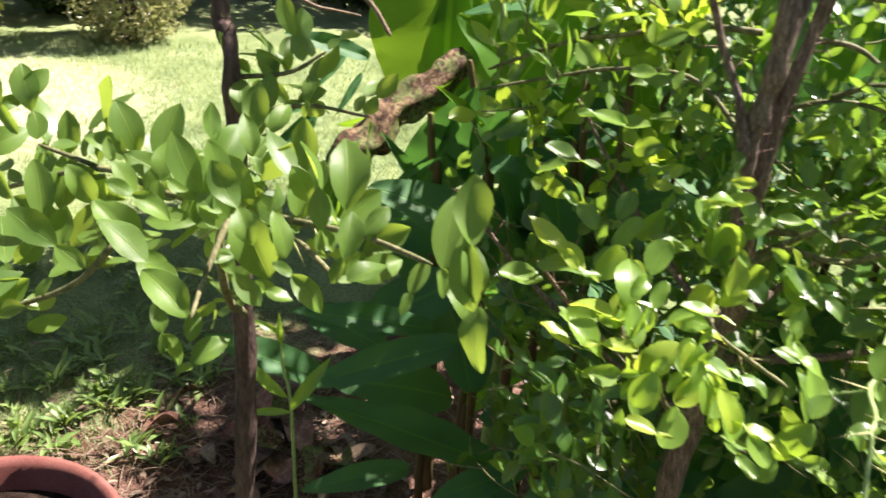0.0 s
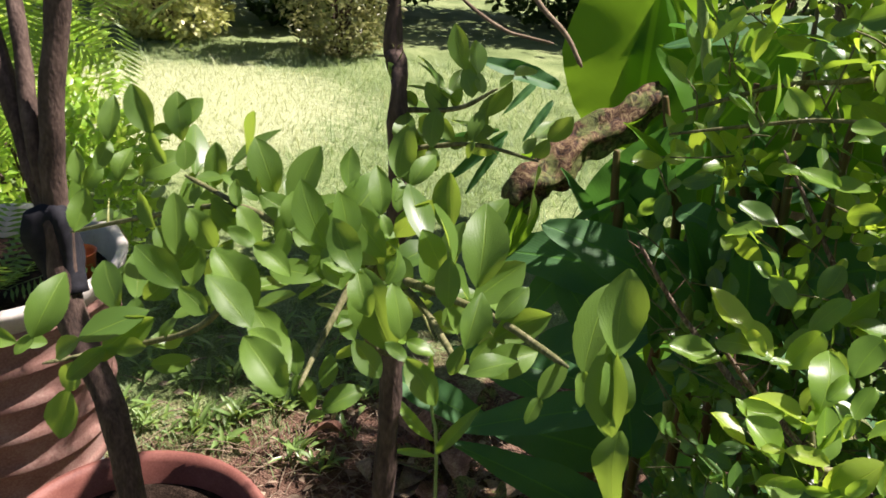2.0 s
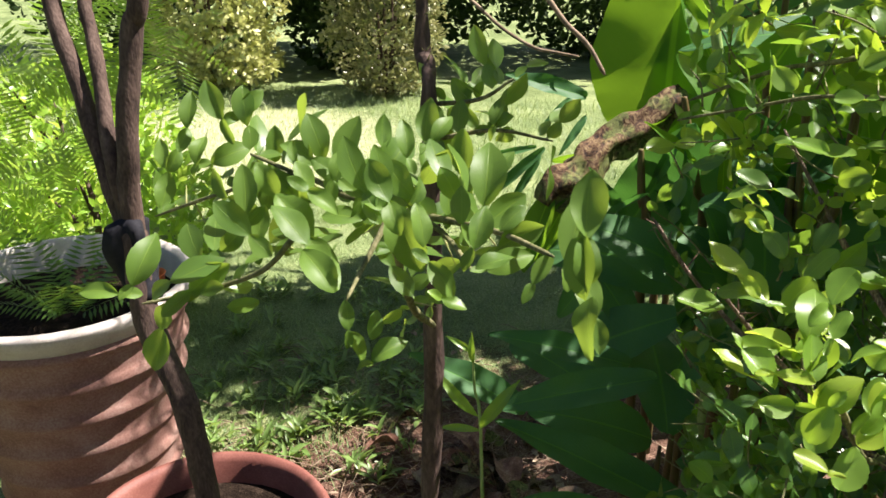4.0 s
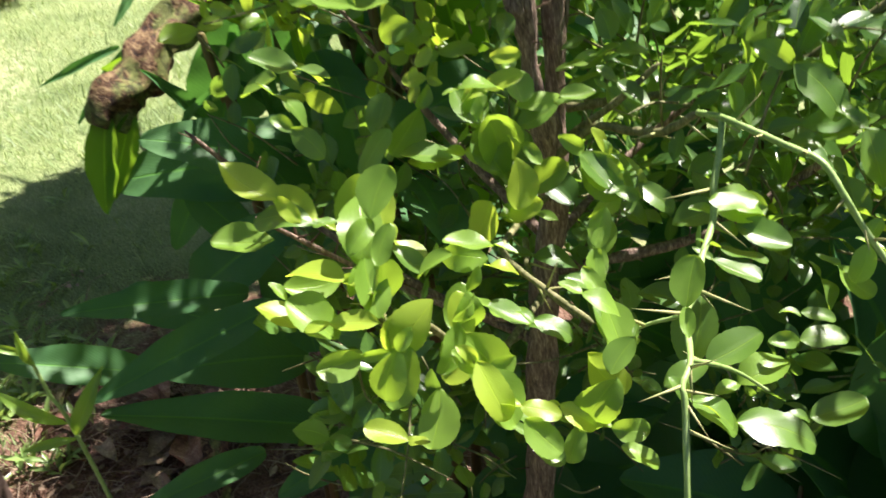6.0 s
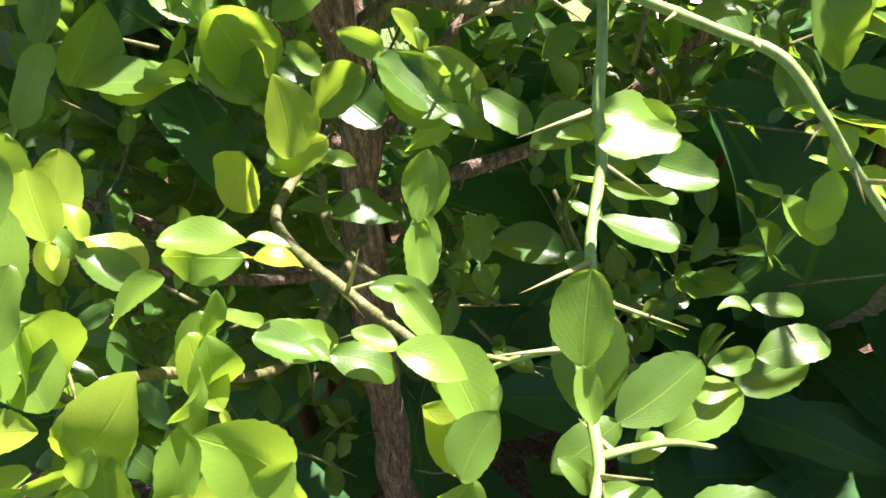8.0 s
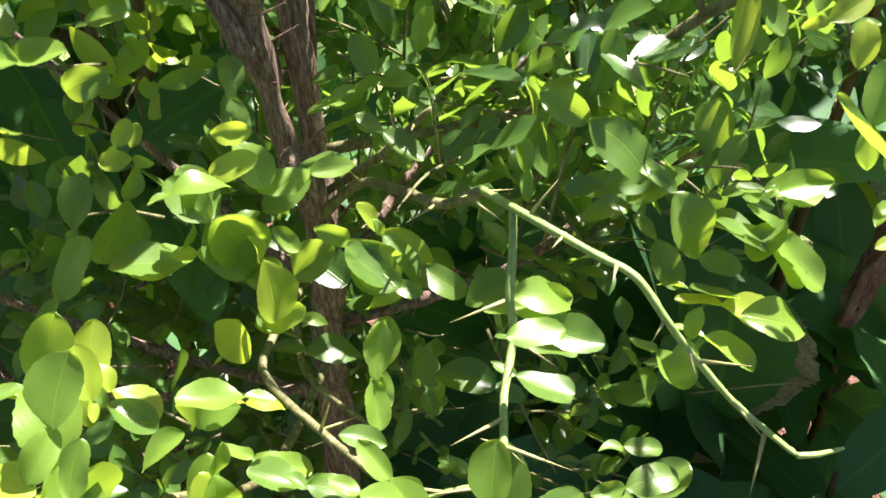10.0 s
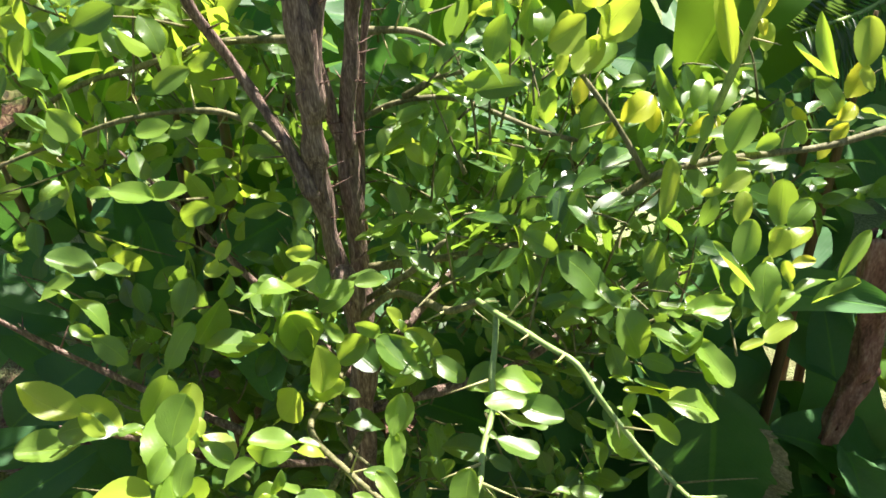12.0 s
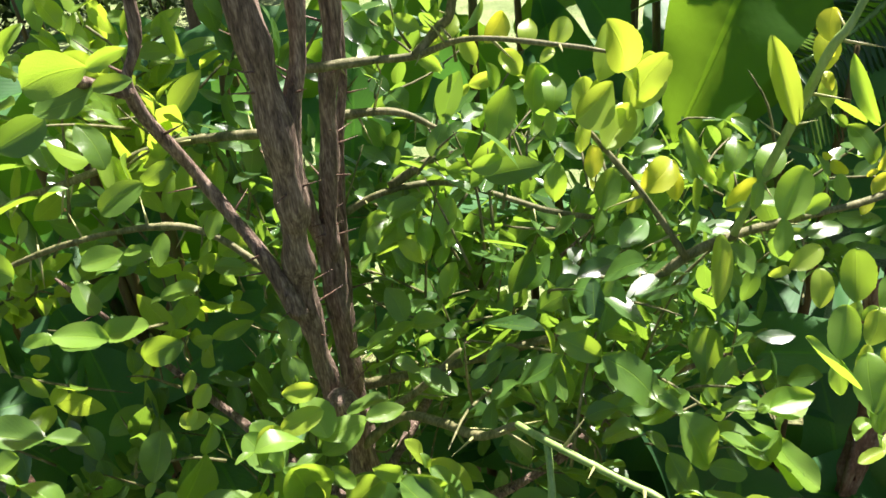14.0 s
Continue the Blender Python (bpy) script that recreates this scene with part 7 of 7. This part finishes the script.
# ---- shrubs and hedges further off ----
def small_leaf(seed):
    v, f, u = oval_leaf(0.5, 0.25, 0.2, 0.3, 0.0, 1.0, 0, 1, 1, 3, seed)
    return v, f, u


SMALL = [small_leaf(i) for i in range(4)]


def bushy(name, at, size, count, leaf, mat, label, category, seed, group="", lumps=0.22, stems=5):
    r = random.Random(seed)
    ob = thing(name, at, label, category, group)
    o = Vector(at)
    poses, bits = [], []
    for i in range(stems):
        a = 6.283 * i / stems
        tip = Vector((math.cos(a) * size[0] * 0.5, math.sin(a) * size[1] * 0.5, size[2] * r.uniform(0.7, 0.95)))
        bits.append(tube((Vector((math.cos(a) * 0.05, math.sin(a) * 0.05, 0)), tip * 0.5 + Vector((0, 0, 0.1)), tip), 0.02, 0.006, 6, 4, 0.2, seed=i))
    v, f = joined(bits)
    part("branchwork", mesh_of("branchwork", v, f, None, TREE_BARK), ob, kind="stuff")
    while len(poses) < count:
        d = random_way(r, 0)
        k = 0.55 + 0.45 * r.random() ** 0.5
        box = max(abs(d.x), abs(d.y), abs(d.z)) ** -0.55
        q = Vector((d.x * size[0], d.y * size[1], size[2] * (0.5 + 0.5 * d.z))) * 1.0
        q = Vector((d.x * size[0] * box * k, d.y * size[1] * box * k, size[2] * 0.5 * (1 + d.z * box * k)))
        q *= 1 + lumps * noise.noise(q * 3.0 + Vector((seed, 0, 0)))
        if q.z < 0.02 or noise.noise(q * 7 + Vector((0, seed, 0))) < -0.28:
            continue
        way = (d + random_way(r, 0.4)).normalized()
        poses.append(frame_of(q, way, d + random_way(r, 0.3) * 0.9, leaf * r.uniform(0.7, 1.4)))
    scatter("leaves", SMALL, poses, mat, ob)
    return ob


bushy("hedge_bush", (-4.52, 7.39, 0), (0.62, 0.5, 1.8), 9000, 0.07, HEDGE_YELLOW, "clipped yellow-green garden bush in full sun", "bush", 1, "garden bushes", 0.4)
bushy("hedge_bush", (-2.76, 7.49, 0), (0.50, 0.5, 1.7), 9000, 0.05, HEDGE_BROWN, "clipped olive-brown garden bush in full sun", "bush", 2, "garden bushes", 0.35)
# Near-black leaves paint the tree shade behind and between the garden bushes.
bushy("dark_bush", (-3.6, 9.8, 0), (1.6, 0.8, 4.6), 11000, 0.11, WOODS_SHADED, "bush with deep shade put into its leaf colour", "bush", 3, "bushes in the shade")
bushy("dark_bush", (-3.62, 8.5, 0), (0.55, 0.4, 2.0), 3500, 0.09, WOODS_SHADED, "bush with deep shade put into its leaf colour", "bush", 14, "bushes in the shade")
bushy("dark_bush", (-0.9, 10.2, 0), (1.5, 0.9, 4.4), 11000, 0.11, WOODS_SHADED, "bush with deep shade put into its leaf colour", "bush", 4, "bushes in the shade")
bushy("dark_bush", (1.3, 9.8, 0), (1.8, 0.9, 2.4), 5000, 0.1, WOODS_SHADED, "bush with deep shade put into its leaf colour", "bush", 5, "bushes in the shade")
bushy("dark_bush", (-6.4, 9.0, 0), (1.7, 0.9, 2.6), 5000, 0.1, WOODS_SHADED, "bush with deep shade put into its leaf colour", "bush", 6, "bushes in the shade")
bushy("leafy_shrub", (-2.35, 2.85, 0), (0.45, 0.4, 0.75), 2600, 0.055, FEATHER, "bright green leafy shrub beside the clay pot", "shrub", 7)
bushy("leafy_shrub", (-3.2, 3.7, 0), (0.5, 0.5, 0.9), 2600, 0.06, FEATHER, "bright green leafy shrub beside the clay pot", "shrub", 8)


def shade_tree():
    """A tree beyond the ginger whose low twigs hang over it."""
    r = random.Random(17)
    ob = thing("shade_tree", (0.85, 4.3, 0), "tall garden tree with drooping bare twigs beyond the ginger clump", "tree")
    v, f = tube(((0, 0, 0), (0.03, -0.02, 1.2), (-0.05, 0.03, 2.4), (-0.15, 0, 3.4)), 0.10, 0.05, 14, 8, 0.25, seed=3)
    part("trunk", mesh_of("trunk", v, f, None, TREE_BARK), ob)
    for k in range(9):
        a = 6.283 * k / 9 + 0.3
        root = Vector((-0.05, 0, 2.1 + 0.13 * k))
        tip = root + Vector((math.cos(a), math.sin(a), 0.45)) * r.uniform(0.8, 1.25)
        v, f = tube((root, root.lerp(tip, 0.5) + Vector((0, 0, 0.1)), tip), 0.035, 0.01, 8, 5, 0.2, seed=k)
        part("limb", mesh_of("limb", v, f, None, TREE_BARK), ob)
    for points, r0, r1 in ((((-1.252, -2.500, 1.475), (-1.178, -2.520, 1.421), (-1.105, -2.540, 1.387), (-1.054, -2.550, 1.380), (-1.005, -2.560, 1.375)), 0.0065, 0.003), (((-1.073, -2.680, 1.527), (-1.016, -2.700, 1.462), (-0.967, -2.720, 1.423), (-0.932, -2.730, 1.371)), 0.0085, 0.004)
):
        points = [Vector(q) for q in points]
        root, bend = Vector((-0.5, -1.2, 2.5)), points[0] + (points[0] - points[1]) * 1.5
        points = [root.lerp(bend, i / 9) for i in range(9)] + [bend] + points
        v, f = tube(points, r0, r1, 8, 6, 0.25, seed=9)
        part("twig", mesh_of("twig", v, f, None, TREE_BARK if r0 > 0.01 else STRAW), ob, "bare hanging twig")
    v, f = tube(((-0.05, 0, 2.3), (-0.3, -0.6, 2.55), (-0.5, -1.2, 2.5)), 0.03, 0.012, 8, 6, 0.2)
    part("limb", mesh_of("limb", v, f, None, TREE_BARK), ob)
    poses, clumps = [], []
    for k in range(22):
        d = random_way(r, 0.15)
        clumps.append((Vector((-0.12, -0.16, 2.95)) + Vector((d.x * 1.2, d.y * 0.62, d.z * 0.5)) * r.uniform(0.35, 1.0), r.uniform(0.24, 0.5)))
    # Unseen clumps added so that their shade falls on the lawn and soil.
    clumps += [(Vector((0.64, -1.3, 3.4)), 0.32), (Vector((0.45, -0.95, 3.3)), 0.25), (Vector((-0.55, -0.72, 2.95)), 0.36), (Vector((-0.88, -0.55, 2.95)), 0.36), (Vector((-0.2, -0.7, 2.95)), 0.3)]
    clumps += [(Vector((x, y, 3.2 + 0.1 * math.sin(5 * x))), 0.34) for x, y in ((-0.32, -0.7), (-0.62, -0.9), (-1.0, -0.5), (-1.3, -0.1), (-0.9, -0.95), (-1.25, -0.6), (-0.05, -0.8), (-1.6, 0.25))]
    while len(poses) < 12500:
        c, size = clumps[len(poses) % len(clumps)]
        d = random_way(r, 0) * r.random() ** 0.45
        q = c + Vector((d.x, d.y, d.z * 0.7)) * size * (1 + 0.4 * noise.noise(c + d * 2))
        if noise.noise(q * 3.4) < -0.14:
            continue
        poses.append(frame_of(q, random_way(r, 0.1), Vector((0, 0, 1)) + random_way(r, 0) * 0.8, r.uniform(0.07, 0.13)))
    scatter("crown", SMALL, poses, WOODS_SHADED, ob, "dense dark green crown")


shade_tree()


# Gingers added at the right; the last three stand tall to block sun.
for k, (x, y) in enumerate(((1.75, 1.0), (2.0, 1.7), (1.7, 2.3), (2.2, 0.6), (1.6, 0.5), (2.1, 2.6), (1.75, 1.75), (1.55, 1.95), (1.95, 1.5))):
    GINGERS.append(ginger(x, y, r_g.uniform(2.0, 2.5) + (0.3 if k > 5 else 0), (r_g.uniform(-.15, .15), r_g.uniform(-.12, .1)), 8 if k < 6 else 13, 60 + k, GINGER))
for k in range(9):
    # unseen ring of leaves added on a back ginger to block the sun
    a = 2.4 * k
    foot = Vector((1.84 + 0.10 * math.cos(1.9 * k), 1.20 + 0.10 * math.sin(1.9 * k), 2.35 + 0.02 * k))
    broad_at(GINGERS[-3], foot, foot + Vector((math.cos(a) * 0.28, math.sin(a) * 0.28, 0.02)), (0.1, 0, 1), k % 4, GINGER)
tall = thing("ginger_plant", (0.16, 1.52, 0), "tall ginger plant with a yellow-green stalk and broad spreading top leaves", "plant", "ginger clump")
v, f = tube([(0, 0, 0), (0.01, -0.01, 0.8), (0.0, -0.02, 1.25), (-0.07, -0.02, 1.55), (-0.12, -0.05, 2.1)], 0.014, 0.007, 9, 6, 0.1)
part("stalk", mesh_of("stalk", v, f, None, GREEN_BARK), tall, "yellow-green smooth stalk")
for k in range(9):
    # its spreading top is unseen and added to shade the pots
    a = 2.4 * k
    foot = Vector((0.05, 1.47, 1.84 + 0.03 * k))
    broad_at(tall, foot, foot + Vector((math.cos(a) * 0.26, math.sin(a) * 0.26, 0.10)), (0.1, 0, 1), k % 4, GINGER)
# Dark hedges added out of view to keep bounced light off the foliage.
bushy("bounce_blocking_hedge", (0.0, -2.7, 0), (3.6, 0.5, 1.5), 8000, 0.17, WOODS_SHADED, "unseen dark hedge added to absorb bounced light", "hedge", 11, "closing hedges", 0.1)
bushy("bounce_blocking_hedge", (3.6, 1.0, 0), (0.6, 2.6, 2.0), 8000, 0.17, WOODS_SHADED, "tall unseen dark hedge added to absorb bounced light", "hedge", 12, "closing hedges", 0.1)
bushy("bounce_blocking_hedge", (-4.6, -0.2, 0), (0.6, 2.2, 1.5), 6500, 0.17, WOODS_SHADED, "unseen dark hedge added to absorb bounced light", "hedge", 13, "closing hedges", 0.1)


def palm_frond():
    """One feather-shaped frond with narrow leaflets."""
    points = ((1.437, 1.220, 1.445), (1.221, 1.170, 1.390), (1.051, 1.120, 1.392))
    ob = thing("palm_frond", points[0], "dark green palm frond with narrow leaflets among broad leaves", "palm")
    o = Vector(points[0])
    v, f = tube([Vector(q) - o for q in points], 0.005, 0.002, 8, 8, 0.05)
    part("rachis", mesh_of("rachis", v, f, None, GREEN_BARK), ob)
    line = spline(points, 16)
    poses = []
    for i in range(2, len(line) - 1):
        ahead = (line[i + 1] - line[i - 1]).normalized()
        side = ahead.cross(Vector((0, -0.5, 0.85))).normalized()
        for s in (-1, 1):
            way = side * s + ahead * 0.7 + Vector((0, 0, -0.15))
            poses.append(frame_of(line[i] - o, way, (0, -0.4, 1), 0.13, 0.10))
    scatter("foliage", SMALL, poses, PALM, ob)


palm_frond()


# ---- weeds and litter ----
def make_weeds():
    r = random.Random(9)
    for k in range(84):
        y = r.uniform(1.95, 2.75) if k < 62 else r.uniform(2.6, 3.6)
        x = -0.28 * y - r.uniform(0.0, 0.9)
        ob = thing("weed", (x, y, height(x, y)), "small leafy weed growing on bare soil", "weed", "weeds on the soil")
        poses = []
        for i in range(r.randint(7, 16)):
            a = r.uniform(0, 6.283)
            way = Vector((math.cos(a), math.sin(a), r.uniform(0.2, 1.6)))
            poses.append(frame_of((r.uniform(-.03, .03), r.uniform(-.03, .03), r.uniform(0, 0.03)), way, (0, 0, 1), r.uniform(0.03, 0.10), 0.42))
        scatter("leaves", SMALL, poses, WEED, ob)


make_weeds()


def make_litter():
    r = random.Random(13)
    poses, bits = [], []
    for i in range(1200):
        x, y = r.gauss(-0.55, 0.5), r.gauss(1.9, 0.42)
        z = height(x, y) + r.uniform(0.002, 0.02)
        a = r.uniform(0, 6.283)
        if r.random() < 0.35:
            poses.append(frame_of((x, y, z), Vector((math.cos(a), math.sin(a), r.uniform(-.1, .3))), Vector((r.uniform(-.5, .5), r.uniform(-.5, .5), 1)), r.uniform(0.012, 0.045)))
        else:
            d = Vector((math.cos(a), math.sin(a), r.uniform(-.05, .15))) * r.uniform(0.04, 0.16)
            p = Vector((x, y, z))
            bits.append(tube((p, p + d * 0.5 + Vector((0, 0, 0.01)), p + d), 0.002, 0.001, 4, 2, 0))
    for i in range(320):
        x, y = r.gauss(-0.43, 0.10), r.gauss(2.08, 0.07)
        p = Vector((x, y, height(x, y) + r.uniform(0.0, 0.03)))
        a = r.uniform(0, 6.283)
        d = Vector((math.cos(a), math.sin(a), r.uniform(-.1, .7))) * r.uniform(0.04, 0.13)
        bits.append(tube((p, p + d * 0.5 + random_way(r, 0) * 0.015, p + d), 0.0014, 0.0007, 4, 3, 0))
    ob = scatter("leaf_litter", SMALL, poses, STRAW)
    tagged(ob, "dry brown leaf litter lying on the soil", "litter", kind="stuff")
    v, f = joined(bits)
    ob = part("dry_twigs", mesh_of("dry_twigs", v, f, None, STRAW))
    tagged(ob, "dry broken twigs and straw on the soil", "twigs", kind="stuff")


make_litter()


def dead_leaves():
    """Large curled dead leaves and stalks lying round the foot of the young lime."""
    r = random.Random(44)
    for k in range(26):
        x, y = r.gauss(-0.42, 0.14), r.gauss(2.0, 0.13)
        shape = oval_leaf(r.uniform(0.34, 0.5), r.uniform(0.4, 0.9), r.uniform(-0.5, 1.1), r.uniform(-1.2, 1.2), 0.08, 1.0, 0, 1, 4, 18, 300 + k, 0.8, 0.06)
        v, f, u = shape
        a = r.uniform(0, 6.283)
        m = frame_of((0, 0, 0), (math.cos(a), math.sin(a), r.uniform(-0.05, 0.25)), (r.uniform(-.6, .6), r.uniform(-.6, .6), 1), r.uniform(0.10, 0.24))
        pts = [m @ Vector(q) for q in v]
        low_z = min(q.z for q in pts)
        ob = part("dead_leaf", mesh_of("dead_leaf", [q - Vector((0, 0, low_z)) for q in pts], f, u, (DRY, STRAW, DRY_RED)[k % 3]))
        ob.location = (x, y, height(x, y) + 0.002 + 0.004 * (k % 5))
        tagged(ob, "large curled brown dead leaf lying on the soil", "dead leaf", "dead leaves on the soil")


dead_leaves()


def slender_shoot():
    """A slender climbing shoot with narrow leaves beside the young lime."""
    plant = thing("slender_shoot", (-0.16, 1.03, 0), "slender green shoot with narrow bright leaves beside the young lime", "plant")
    pts = ((-0.16, 1.03, 0.0), (-0.165, 1.02, 0.5), (-0.171, 1.0, 0.93), (-0.181, 1.0, 1.006), (-0.185, 1.0, 1.089))
    v, f = tube([Vector(q) - plant.location for q in pts], 0.0035, 0.0018, 7, 6, 0.1)
    part("stem", mesh_of("stem", v, f, None, GREEN_BARK), plant)
    for k, (base, tip) in enumerate((((-0.184, 1.0, 1.05), (-0.183, 0.990, 1.100)), ((-0.182, 1.0, 1.065), (-0.222, 0.995, 1.092)), ((-0.176, 1.0, 0.96), (-0.232, 0.99, 1.030)),
                                     ((-0.172, 1.0, 0.94), (-0.118, 0.99, 1.030)), ((-0.171, 1.0, 0.935), (-0.232, 0.985, 0.940)), ((-0.166, 1.01, 0.72), (-0.22, 0.98, 0.77)))):
        shape = oval_leaf(0.19, 0.4, 0.3, 0.5, 0.03, 1.0, 0, 1, 3, 13, 80 + k, 0.85)
        m = Matrix.Translation(-plant.location) @ frame_of(base, Vector(tip) - Vector(base), (0.2, -0.75, 0.6))
        part("leaf", mesh_of("leaf", [m @ Vector(q) for q in shape[0]], shape[1], shape[2], LIME_FRESH), plant)


slender_shoot()
